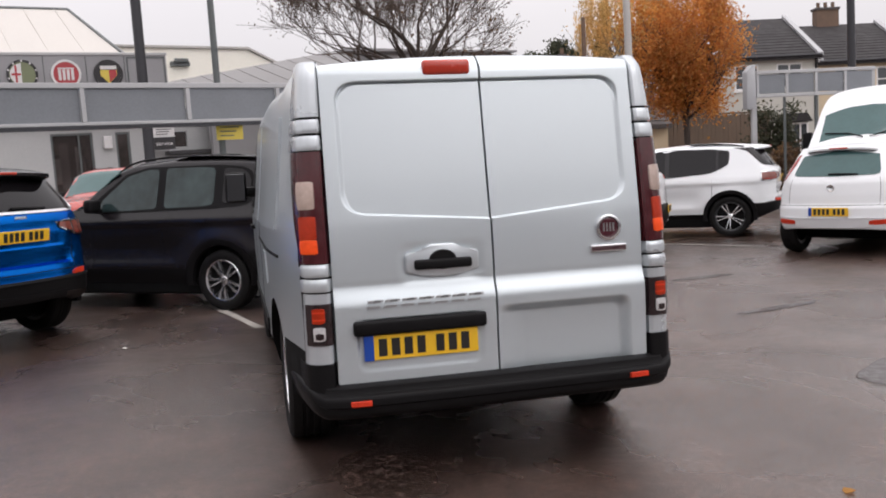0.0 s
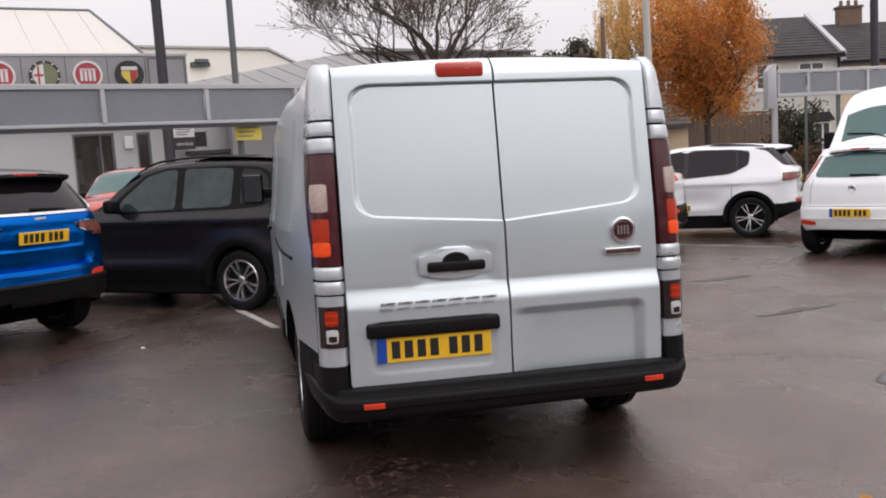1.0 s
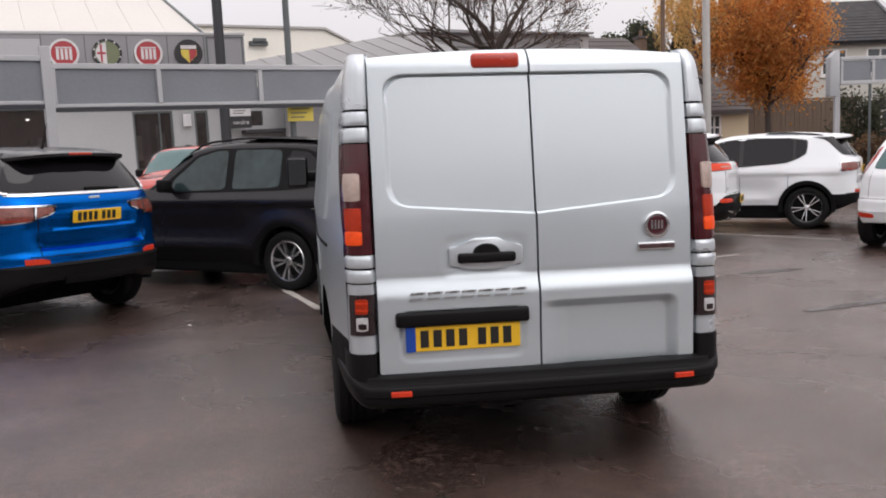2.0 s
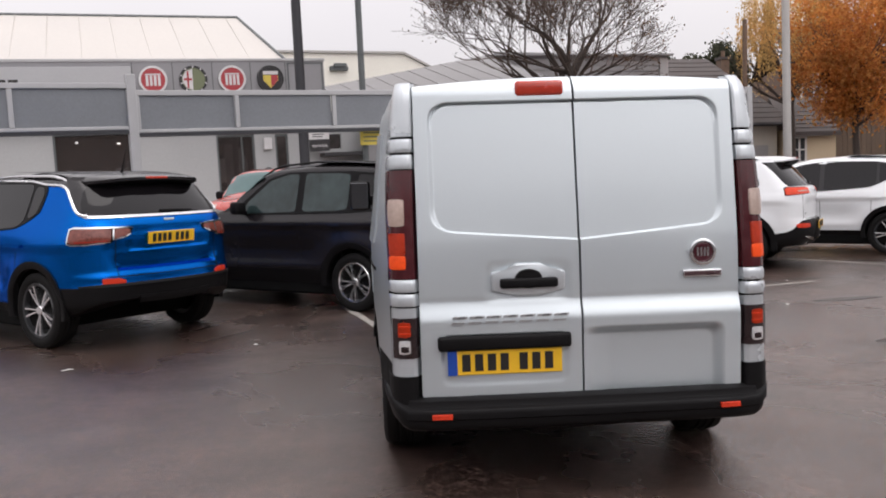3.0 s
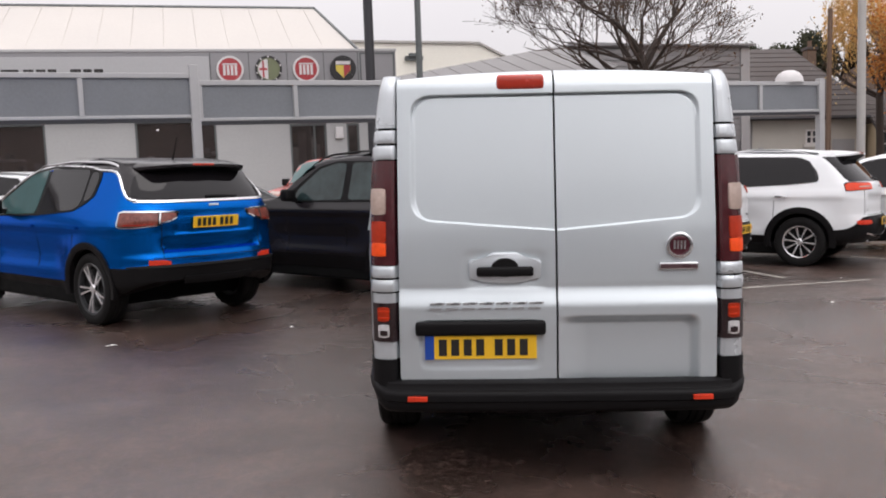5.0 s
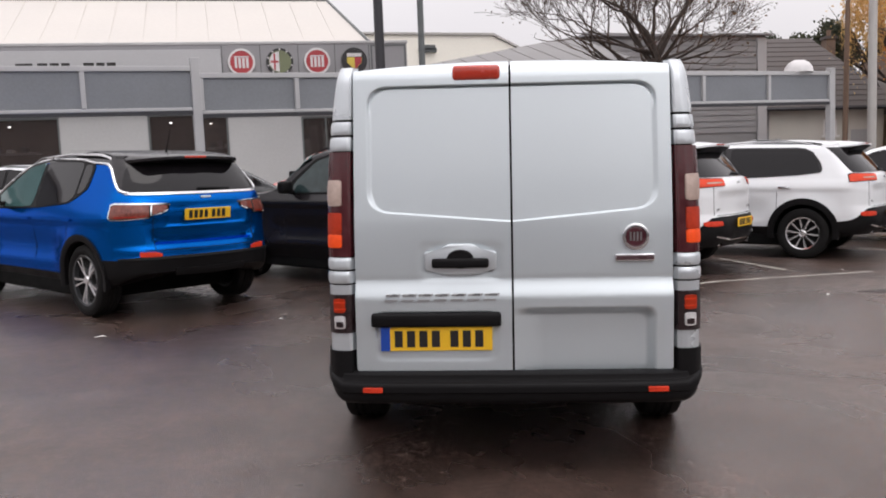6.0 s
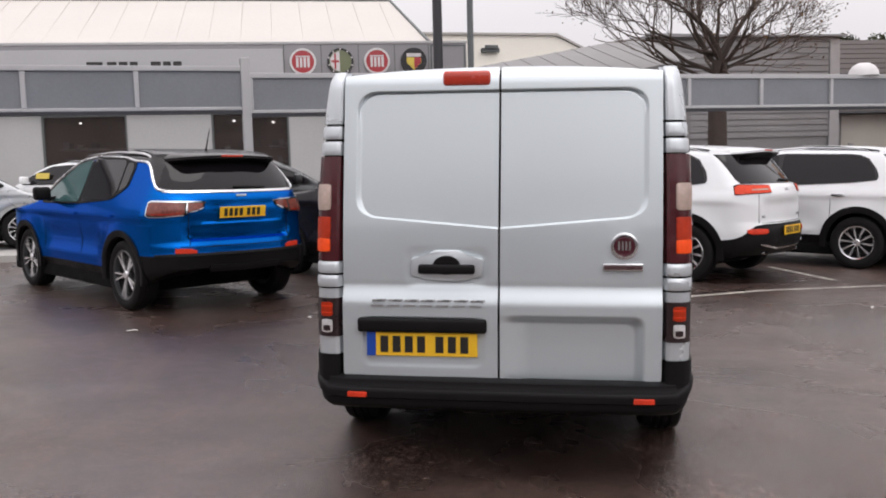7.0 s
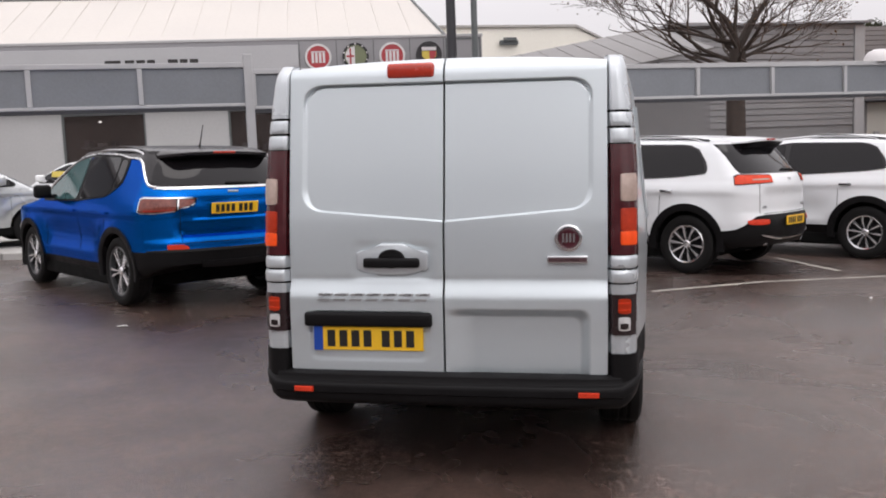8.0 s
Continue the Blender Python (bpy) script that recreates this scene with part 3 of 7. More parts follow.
def cut_wells(ob, cuts, well_slot):
    """Cuts round wheel wells, each (x0, x1, y, z, r), out of a body mesh."""
    bm = bmesh.new()
    for x0, x1, y, z, r in cuts:
        lathe_bm = bmesh.new()
        lathe(lathe_bm, [(r, x0), (r, x1)], 44)
        bmesh.ops.translate(lathe_bm, vec=(0, y, z), verts=lathe_bm.verts)
        tmp = bpy.data.meshes.new("well")
        lathe_bm.to_mesh(tmp)
        lathe_bm.free()
        bm.from_mesh(tmp)
        bpy.data.meshes.remove(tmp)
    bmesh.ops.recalc_face_normals(bm, faces=bm.faces)
    for f in bm.faces:
        f.material_index = well_slot
    cm = bpy.data.meshes.new("well_cutter")
    bm.to_mesh(cm)
    bm.free()
    cutter = new("well_cutter", cm)
    mod = ob.modifiers.new("wells", "BOOLEAN")
    mod.operation, mod.solver, mod.object = "DIFFERENCE", "EXACT", cutter
    bpy.context.view_layer.update()
    made = bpy.data.meshes.new_from_object(ob.evaluated_get(bpy.context.evaluated_depsgraph_get()))
    ob.modifiers.remove(mod)
    old = ob.data
    made.name = old.name
    ob.data = made
    bpy.data.meshes.remove(old)
    bpy.data.objects.remove(cutter)
    bpy.data.meshes.remove(cm)
    made.shade_smooth()
    made.set_sharp_from_angle(angle=radians(32))


WHEELS = {}


def wheel_meshes(style, r, width, rim_r):
    key = (style, r, width, rim_r)
    if key in WHEELS:
        return WHEELS[key]
    w = width / 2
    tyre = bmesh.new()
    prof = [(rim_r, -w * 0.8), (rim_r + 0.02, -w * 0.95), ((rim_r + r) / 2, -w * 1.04), (r - 0.025, -w * 0.98), (r - 0.006, -w * 0.85), (r, -w * 0.6)]
    for g in (-0.35, 0.0, 0.35):
        prof += [(r, w * (g - 0.1)), (r - 0.008, w * (g - 0.07)), (r - 0.008, w * (g + 0.07)), (r, w * (g + 0.1))]
    prof += [(a, -b) for a, b in prof[5::-1]]
    lathe(tyre, prof, 48, "x", True)
    rim = bmesh.new()
    lathe(rim, [(rim_r + 0.012, w * 0.86), (rim_r + 0.004, w * 0.94), (rim_r - 0.012, w * 0.9), (rim_r - 0.02, w * 0.4), (rim_r - 0.03, -w * 0.7), (rim_r + 0.004, -w * 0.7), (rim_r + 0.004, w * 0.3)], 48, "x", True)
    barrel = len(rim.faces)
    lathe(rim, [(0.046, w * 0.45), (0.046, w * 0.78), (0.038, w * 0.84), (0.0005, w * 0.86)], 24, "x")

    def spoke(a, half_in, half_out, twist=0.0, x_in=0.78, x_out=0.86):
        c, s = math.cos(a), math.sin(a)
        pts = []
        for rr, hw, xo in ((0.04, half_in, x_in), (rim_r * 0.55, (half_in + half_out) / 2, (x_in + x_out) / 2 + 0.03), (rim_r - 0.004, half_out, x_out)):
            shift = twist * (rr / rim_r)
            ring = []
            for hh, dx in ((-hw, -0.02), (-hw * 0.7, 0.0), (hw * 0.7, 0.0), (hw, -0.02), (hw * 0.8, -0.045), (-hw * 0.8, -0.045)):
                t = hh + shift
                ring.append(rim.verts.new((w * xo + dx, rr * c - t * s, rr * s + t * c)))
            pts.append(ring)
        for a_, b_ in zip(pts, pts[1:]):
            for k in range(6):
                rim.faces.new((a_[k], a_[(k + 1) % 6], b_[(k + 1) % 6], b_[k]))
        rim.faces.new(pts[0])
        rim.faces.new(pts[-1][::-1])
    if style == "ten":
        for k in range(10):
            spoke(2 * math.pi * k / 10, 0.011, 0.021)
    elif style == "twin":
        for k in range(5):
            a = 2 * math.pi * k / 5 + 0.3
            spoke(a, 0.013, 0.019, 0.046)
            spoke(a, 0.013, 0.019, -0.046)
    elif style == "pocket":
        # five broad arms, each split by a dark slot, over dark pockets
        for k in range(5):
            a = 2 * math.pi * k / 5 + 0.3
            spoke(a, 0.009, 0.015, 0.040, 0.74, 0.86)
            spoke(a, 0.009, 0.015, -0.040, 0.74, 0.86)
    else:
        for k in range(12):
            spoke(2 * math.pi * k / 12, 0.012, 0.024, 0.02)
    drum = lathe(bmesh.new(), [(rim_r - 0.020, w * 0.45), (rim_r - 0.030, -w * 0.1), (0.1, -w * 0.1), (0.055, w * 0.4)], 32, "x")
    made = []
    for nm, b, mat in (("tyre", tyre, RUBBER), ("rim", rim, WHEEL_ALLOY), ("wheel", drum, WELL)):
        me = bpy.data.meshes.new(nm)
        bmesh.ops.recalc_face_normals(b, faces=b.faces)
        if nm == "rim" and style == "pocket":
            b.faces.ensure_lookup_table()
            for f in b.faces[:barrel]:
                f.material_index = 1
        b.to_mesh(me)
        b.free()
        me.materials.append(mat)
        if nm == "rim":
            me.materials.append(GREY_PAINT)
        me.shade_smooth()
        me.set_sharp_from_angle(angle=radians(35))
        made.append(me)
    WHEELS[key] = made
    return made


def add_wheel(car, x, y, r, sgn, style="ten", width=0.225, rim_r=0.24, turn=0.0):
    tyre, rim, drum = wheel_meshes(style, r, width, rim_r)
    wh = new("wheel", drum)
    wh.parent = car
    wh.matrix_basis = pose(sgn * x, y, r, 0, 0, (0 if sgn > 0 else 180) + turn) @ pose(0, 0, 0, 17 * (1 + sgn) + y * 31, 0, 0)
    for nm, me in (("tyre", tyre), ("rim", rim)):
        o = new(nm, me)
        o.parent = wh
    return wh


def plate(parent, x, y, z, rz=0.0, lean=0.0, width=0.52, height=0.111, band=True, bars=(4, 3), rx=0.0):
    """A yellow rear number plate with plain bars for its characters."""
    p = part("number_plate", boxed(-width / 2, width / 2, -0.004, 0.004, -height / 2, height / 2, 0.003), YELLOW_PLATE, parent, "yellow number plate with plain dark bars")
    p.matrix_basis = pose(x, y, z, rx, 0, rz)
    left = -width / 2
    if band:
        part("plate_band", boxed(left - 0.0005, left + 0.042, -0.0065, 0.004, -height / 2, height / 2), PLATE_BLUE, p, "blue band")
        left += 0.042
    cw, gap, ch = 0.037, 0.020, 0.076 * height / 0.111
    total = sum(bars) * (cw + gap) + 0.028
    cx = left + (width / 2 - left - total) / 2
    for gi, cnt in enumerate(bars):
        for _ in range(cnt):
            part("plate_bar", boxed(cx, cx + cw, -0.0062, 0.0, -ch / 2, ch / 2), INK, p)
            cx += cw + gap
        cx += 0.028
    return p


def suv(name, label, matrix, spec, group="parked cars"):
    """A parked car after a spec of shapes, windows and lamps."""
    car = thing(name, label, "car", matrix, group)
    common = dict(tum=spec.get("tum", 0.30), edge=spec.get("edge", 0.13), tail=spec.get("tail", (0.11, 0.32)), nose=spec.get("nose", (0.22, 0.8)), blur=spec.get("blur", 0.05), clad=(spec.get("clad", 0.42), spec.get("clad_rear", 0.42), spec.get("clad_reach", 0.10)), lift=spec.get("lift", 0.0))
    if "tail_line" in spec:
        s = Loft(spec["length"], spec["width"], spec["top"], spec["belt"], spec["tail_line"], spec["widths"], spec["corner"], spec.get("power", 2.7), (spec["rear_axle"], spec["rear_axle"] + spec["wheelbase"]), spec["wheel_r"], spec.get("dent"), spec.get("pressing", 1.0), spec.get("taper", 0.04), **common)
    else:
        s = Shell(spec["length"], spec["width"], spec["top"], spec["belt"], **common)
    W, L = spec["width"], spec["length"]
    paint = spec["paint"]
    clad = spec.get("clad", 0.42)
    roof_z = spec.get("roof_z", 99)
    r = spec.get("wheel_r", 0.35)
    ax = (spec["rear_axle"], spec["rear_axle"] + spec["wheelbase"])

    def slot(c):
        if c.z < s.clad_z(c.y):
            return 1 if spec.get("arches", True) else 0
        if roof_z < 9 and c.y < L * 0.66 and c.z > (-0.03 if c.y > 1.2 else 0.012) + float(np.interp(c.y, [p[0] for p in spec["dlo"]], [p[2] for p in spec["dlo"]])):
            return 2
        return 0
    body = part("body", s.mesh(slot), [paint, BLACK_PLASTIC, BLACK_PAINT, WELL], None)
    wr = r + spec.get("well", 0.055)
    cuts = [(sg * (W / 2 - 0.30), sg * (W / 2 + 0.25), y, r + 0.01, wr) for y in ax for sg in (-1, 1)]
    cuts = [(min(a, b), max(a, b), y, z, q) for a, b, y, z, q in cuts]
    cut_wells(body, cuts, 3)
    body.parent = car
    for y in ax:
        for sg in (-1, 1):
            add_wheel(car, W / 2 - 0.125, y, r, sg, spec.get("rim", "ten"), 0.225, spec.get("rim_r", 0.235))
            if spec.get("arches", True):
                part("wheel_arch_trim", s.arch(y, r + 0.01, wr - 0.012, wr + spec.get("arch_w", 0.055), sg), BLACK_PLASTIC, car, "black plastic trim", True)
    for sg in (-1, 1):
        part("window_surround", s.side(rounded(spec["dlo"], spec.get("dlo_r", 0.09)), sg, 0.007), spec.get("dlo_mat", BLACK_PLASTIC), car, "", True)
        for i, pane in enumerate(spec["panes"]):
            g = spec.get("clear_mat", GLASS_TEAL) if i in spec.get("clear_panes", ()) else GLASS_DARK
            part("side_window", s.side(rounded(pane, 0.05), sg, 0.011), g, car, "", True)
        for y in spec.get("handles", ()):
            part("door_handle", s.side([(y, spec["belt"] - 0.10, spec["belt"] - 0.075), (y + 0.16, spec["belt"] - 0.10, spec["belt"] - 0.075)], sg, 0.022, 2, 0.03), spec.get("handle_mat", paint), car)
        for y in spec.get("shuts", ()):
            part("door_gap", s.side([(y, clad + 0.03, spec["belt"] - 0.06), (y + 0.007, clad + 0.03, spec["belt"] - 0.06)], sg, 0.0015, 7, 0.006), SEAL, car)
        if spec.get("chrome"):
            # along the window tops, then down the rear corner
            top = [(y, b + 0.012) for y, a, b in dense(spec["dlo"][2:], 4)][::-1]
            run = [(sg * (s.half(y, z) + 0.009), y, z) for y, z in top] + [s.ring(sg * a, z, 0.010) for a, z in spec["chrome"]]
            part("window_brightwork", tube(bmesh.new(), run, 0.0135, 6), ALLOY, car, "bright chrome strip", True)
        my = spec["mirror_y"]
        mz = spec["belt"] + 0.04
        mb = boxed(sg * (W / 2 + 0.02), sg * (W / 2 + 0.20), my, my + 0.12, mz, mz + 0.15, 0.035, 3)
        box(mb, sg * (W / 2 - 0.06), sg * (W / 2 + 0.05), my + 0.04, my + 0.09, mz - 0.01, mz + 0.04, 0.01)
        part("door_mirror", mb, spec.get("mirror_mat", BLACK_PLASTIC), car, "", True)
        if spec.get("rails"):
            a, b, mat = spec["rails"]
            xr = lambda y: sg * (W / 2 * (1 - s.tum * (s.zt(y) - s.belt)) - 0.10)
            pts = [(xr(a), a, s.over(abs(xr(a)), a) - 0.01)] + [(xr(y), y, s.over(abs(xr(y)), y) + 0.004 + 0.026 * min(1, 5 * min(y - a, b - y))) for y in np.linspace(a + 0.06, b - 0.06, 12)] + [(xr(b), b, s.over(abs(xr(b)), b) - 0.01)]
            part("roof_rail", tube(bmesh.new(), pts, 0.013, 8), mat, car, "", True)
        for nm, mat, cols in spec.get("front_lamps", ()):
            part(nm, s.nosed(dense([(sg * x, a, b) for x, a, b in cols], 4), 0.012, 4, 0.02), mat, car, "", True)
    for nm, mat, edge_line, off in spec.get("wraps", ()):
        # sheets right round the tail; edge_line: (z, angle) of their ends
        grid = []
        for z in np.linspace(edge_line[0][0], edge_line[-1][0], 16):
            end = float(np.interp(z, [p[0] for p in edge_line], [p[1] for p in edge_line]))
            grid.append([s.ring(end * k / 22, z, off) for k in range(-22, 23)])
        part(nm, sheet(bmesh.new(), grid, (0, 0.012, 0)), mat, car, "", True)
    for nm, mat, cols, off in spec.get("tail_parts", ()):
        # one on each side
        for sg in (-1, 1):
            part(nm, s.patch([(sg * a, p, q) for a, p, q in dense(cols, 7)], off, 6), mat, car, "", True)
    for nm, mat, cols, off in spec.get("tail_bands", ()):
        # across the whole tail, mirrored
        half_cols = dense(cols, 7)
        part(nm, s.patch([(-a, p, q) for a, p, q in half_cols[:0:-1]] + half_cols, off, 7), mat, car, "", True)
    for nm, mat, cols, off in spec.get("rear_parts", ()):
        part(nm, s.back(dense(cols, 6), off, 7, off + 0.01), mat, car, "", True)
    for nm, mat, cols, off in spec.get("front_parts", ()):
        part(nm, s.nosed(dense(cols, 5), off, 5, off + 0.01), mat, car, "", True)
    a, b, wx = spec["screen"]
    part("windscreen", s.upper(dense([(-wx, a + 0.03, b + 0.1), (-wx * 0.5, a, b + 0.02), (0, a - 0.01, b), (wx * 0.5, a, b + 0.02), (wx, a + 0.03, b + 0.1)], 4), 0.006, 8), GLASS_TEAL, car, "", True)
    if spec.get("spoiler"):
        y0, y1, z, wx, mat = spec["spoiler"]
        drop = spec.get("wedge", 0.05)
        top_grid, low_grid = [], []
        for x in np.linspace(-wx, wx, 27):
            u = abs(x) / wx
            yb = y0 + 0.02 * u ** 2 + (y1 - y0) * 0.55 * u ** 10
            zb = z - 0.022 * u ** 2 - 0.012 * u ** 6
            z1 = min(z + 0.036, s.over(abs(x), y1) + 0.005) if abs(x) < s.half(y1, z) else z - 0.02
            top_grid.append([(x, y1, z1), (x, (yb + y1) / 2, (zb + z1) / 2 + 0.010), (x, yb + 0.02, zb), (x, yb, zb - 0.008), (x, yb + 0.004, zb - 0.034)])
            zu = zb - 0.040 - (drop - 0.02) * (1 - u ** 14)
            low_grid.append([(x, yb + 0.005, zb - 0.0345), (x, max(yb + 0.03, s.rear(min(abs(x), wx * 0.95), zu) - 0.004), zu)])
        part("rear_spoiler", sheet(bmesh.new(), top_grid), mat, car, "", True)
        part("spoiler_underside", sheet(bmesh.new(), low_grid, (0, 0.02, 0.004)), BLACK_PLASTIC, car, "black underside", True)
        part("high_brake_light", boxed(-0.12, 0.12, y0 - 0.006, y0 + 0.02, z - 0.026, z - 0.004, 0.004), BRAKE_LENS, car)
    if spec.get("plate"):
        px, pz, off, rx = spec["plate"]
        plate(car, px, s.rear(px, pz) - off, pz, rx=rx, band=spec.get("band", False))
    if spec.get("wiper"):
        z = spec["wiper"]
        part("rear_wiper", tube(bmesh.new(), [(x, s.rear(x, z + 0.02) - 0.025, z + 0.02 * (1 - abs(x) * 2)) for x in (-0.05, 0.1, 0.2, 0.32)], 0.012, 6), BLACK_PLASTIC, car)
    if spec.get("badge"):
        z, w, h = spec["badge"]
        if spec.get("round_badge"):
            bm = lathe(bmesh.new(), [(0.0005, -0.012), (w * 0.36, -0.012), (w * 0.42, -0.016), (w / 2, -0.01), (w / 2, 0.02)], 24, "y")
            part("badge", bm, CHROME, car, "plain round bright badge", True).matrix_basis = pose(0, s.rear(0, z), z)
        else:
            part("badge", boxed(-w / 2, w / 2, s.rear(0, z) - 0.012, s.rear(0, z) + 0.01, z - h / 2, z + h / 2, 0.004), CHROME, car, "plain bright badge")
    if spec.get("aerial"):
        y = spec["aerial"]
        part("aerial", tube(bmesh.new(), [(0.0, y, s.zt(y) - 0.01), (0, y - 0.02, s.zt(y) + 0.03), (0, y - 0.10, s.zt(y) + 0.22)], [0.018, 0.008, 0.004], 6), BLACK_PLASTIC, car)
    if spec.get("tailpipe"):
        for x in spec["tailpipe"]:
            part("tailpipe", tube(bmesh.new(), [(x, 0.55, 0.35), (x, 0.10, 0.37)], 0.035, 12), CHROME, car, "", True)
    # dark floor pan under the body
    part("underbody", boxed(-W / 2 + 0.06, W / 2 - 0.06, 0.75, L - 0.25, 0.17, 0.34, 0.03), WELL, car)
    return car


# compact suv: raked screen, floating roof line
def compass_dent(x, z):
    """The pressings of the tailgate: a hollow for the plate and a scoop under it."""
    ax = abs(x)
    plate_hollow = soft_step(.50 - ax, 0, .10) * soft_step(z, .875, .90) * soft_step(1.125 - z, 0, .05)
    edge = .60 - .45 * max(0, .80 - z)
    scoop = soft_step(edge - ax, 0, .07) * soft_step(z, .718, .732) * soft_step(.89 - z, 0, .15)
    return .016 * plate_hollow + .050 * scoop


COMPASS = dict(length=4.39, width=1.82, belt=1.03, wheelbase=2.636, rear_axle=0.86, wheel_r=0.352, rim_r=0.245, rim="pocket", well=.04, lift=.15, wedge=.045, dlo_r=.03,
               top=[(0, 1.52), (.30, 1.545), (.55, 1.59), (.9, 1.62), (1.5, 1.635), (2.15, 1.60), (2.55, 1.50), (3.18, 1.12), (3.4, 1.07), (4.05, .99), (4.28, .86), (4.39, .62)],
               tail_line=[(.28, .14), (.36, .05), (.44, .012), (.57, .0), (.60, .012), (.66, .014), (.70, .03), (.90, .045), (1.0, .035), (1.10, .05), (1.17, .085), (1.20, .12), (1.30, .19), (1.45, .31), (1.53, .39)],
               widths=[(.28, .83), (.40, .88), (.55, .895), (.75, .90), (.95, .90), (1.03, .89), (1.10, .865), (1.20, .82), (1.40, .735), (1.52, .685), (1.64, .62)],
               corner=[(.28, .36), (.60, .42), (.95, .44), (1.10, .42), (1.25, .30), (1.5, .26)], power=2.5, dent=compass_dent,
               clad=.40, clad_rear=.575, clad_reach=.52, edge=.11,
               dlo=[(.86, 1.36, 1.462), (.875, 1.27, 1.478), (.90, 1.225, 1.487), (1.12, 1.125, 1.52), (1.2, 1.10, 1.525), (1.9, 1.05, 1.545), (2.3, 1.04, 1.49), (2.75, 1.035, 1.26), (2.98, 1.035, 1.09)],
               panes=[[(1.95, 1.07, 1.52), (2.3, 1.06, 1.465), (2.72, 1.055, 1.245), (2.88, 1.055, 1.13)], [(1.085, 1.165, 1.503), (1.2, 1.115, 1.508), (1.88, 1.07, 1.525)], [(.89, 1.35, 1.455), (.905, 1.275, 1.466), (.93, 1.235, 1.475), (1.045, 1.18, 1.488)]],
               clear_panes=(0,), handles=(1.02, 1.95), shuts=(1.15, 1.93, 2.95), mirror_y=2.58, screen=(2.42, 3.14, .62),
               rails=(.62, 2.35, CHROME), chrome=[(100, 1.490), (95, 1.484), (90, 1.467), (86, 1.43), (83, 1.37), (80, 1.31), (76, 1.255), (71, 1.222), (65, 1.208), (60, 1.203)],
               wraps=[("rear_pillar_wrap", BLACK_PAINT, [(1.203, 60), (1.222, 70), (1.255, 75), (1.31, 79), (1.37, 82), (1.43, 85), (1.475, 89), (1.50, 95), (1.525, 106)], .005)], aerial=.75,
               tail_bands=[("rear_window", GLASS_DARK, [(0, 1.218, 1.52), (30, 1.22, 1.515), (52, 1.225, 1.49), (62, 1.235, 1.42), (68, 1.25, 1.31)], .010),
                           ("tailgate_brightwork", CHROME, [(0, 1.182, 1.204), (40, 1.184, 1.206), (64, 1.190, 1.212)], .012),
                           ("rear_skid_panel", BLACK_PLASTIC, [(0, .40, .47), (22, .41, .48)], .016),
                           ("bumper_step", BLACK_PLASTIC, [(0, .575, .60), (50, .575, .60), (72, .578, .592)], .016),
                           ("tailgate_gap", SEAL, [(0, .655, .663), (30, .655, .663), (44, .66, .668)], .002)],
               tail_parts=[("lamp_housing", SEAL, [(23, 1.045, 1.085), (26, 1.018, 1.098), (36, .985, 1.10), (39, .962, 1.10), (58, .950, 1.105), (72, .950, 1.11), (78, .975, 1.10)], .010),
                           ("rear_lamp", LAMP_SMOKE, [(24.5, 1.048, 1.078), (27, 1.028, 1.085), (36.5, 1.0, 1.088)], .018),
                           ("rear_lamp", LAMP_SMOKE, [(39, .982, 1.080), (42, .970, 1.090), (58, .964, 1.094), (71, .964, 1.096), (75, .972, 1.090), (77, .99, 1.07)], .018),
                           ("lamp_brightwork", CHROME, [(22.5, 1.080, 1.092), (26, 1.089, 1.103), (58, 1.095, 1.111), (73, 1.098, 1.115), (78.5, 1.085, 1.100)], .020),
                           ("lamp_brightwork", CHROME, [(36.8, .988, 1.088), (38, .985, 1.09)], .021),
                           ("lamp_glow_strip", LAMP_RED, [(42, .978, .988), (58, .972, .984), (70, .973, .984)], .020),
                           ("lamp_brightwork", CHROME, [(24, 1.035, 1.043), (29, 1.006, 1.016), (36, .986, .997)], .019),
                           ("lamp_brightwork", CHROME, [(39, .966, .974), (58, .947, .958), (73, .948, .958), (77.5, .968, .978)], .019),
                           ("lamp_brightwork", CHROME, [(77, .972, 1.094), (78.3, .982, 1.090)], .019),
                           ("tailgate_gap", SEAL, [(35, .67, .98), (35.6, .67, .98)], .002),
                           ("rear_reflector", REFLECTOR, [(31, .600, .628), (36, .600, .648), (49, .603, .650)], .018)],
               spoiler=(.21, .62, 1.555, .61, BLACK_PAINT), plate=(0, .985, .016, 8), wiper=1.215, badge=(1.148, .12, .024),
               front_lamps=[("headlamp", LAMP_CLEAR, [(.45, .80, .90), (.78, .82, .92)])], front_parts=[("grille", BLACK_PLASTIC, [(-.42, .78, .88), (.42, .78, .88)], .01)])

# ---- ground and markings ----
bm = bmesh.new()
bmesh.ops.create_grid(bm, x_segments=60, y_segments=60, size=1500)
ground = part("ground", bm, ASPHALT, None)
tagged(ground, "wet dark asphalt of a car park, patchy and worn", "ground", kind="structure")

# site frame: u along the panelled frame, v away from the camera side, w up
SITE = Matrix.Translation((-4.35, 8.78, 0)) @ Matrix.Rotation(radians(25.7), 4, "Z") @ Matrix.Rotation(radians(-1.3), 4, "Y")
FLAT = Matrix.Translation((-4.35, 8.78, 0)) @ Matrix.Rotation(radians(25.7), 4, "Z")


def site(u, v, w=0.0, turn=0.0):
    p = SITE @ Vector((u, v, w))
    return Matrix.Translation(p) @ Matrix.Rotation(radians(25.7 + turn), 4, "Z")


# ---- the panelled frame along the car park ----
frame_fence = thing("panel_fence", "pale grey steel frame carrying grey panels on posts", "fence", SITE, kind="structure")


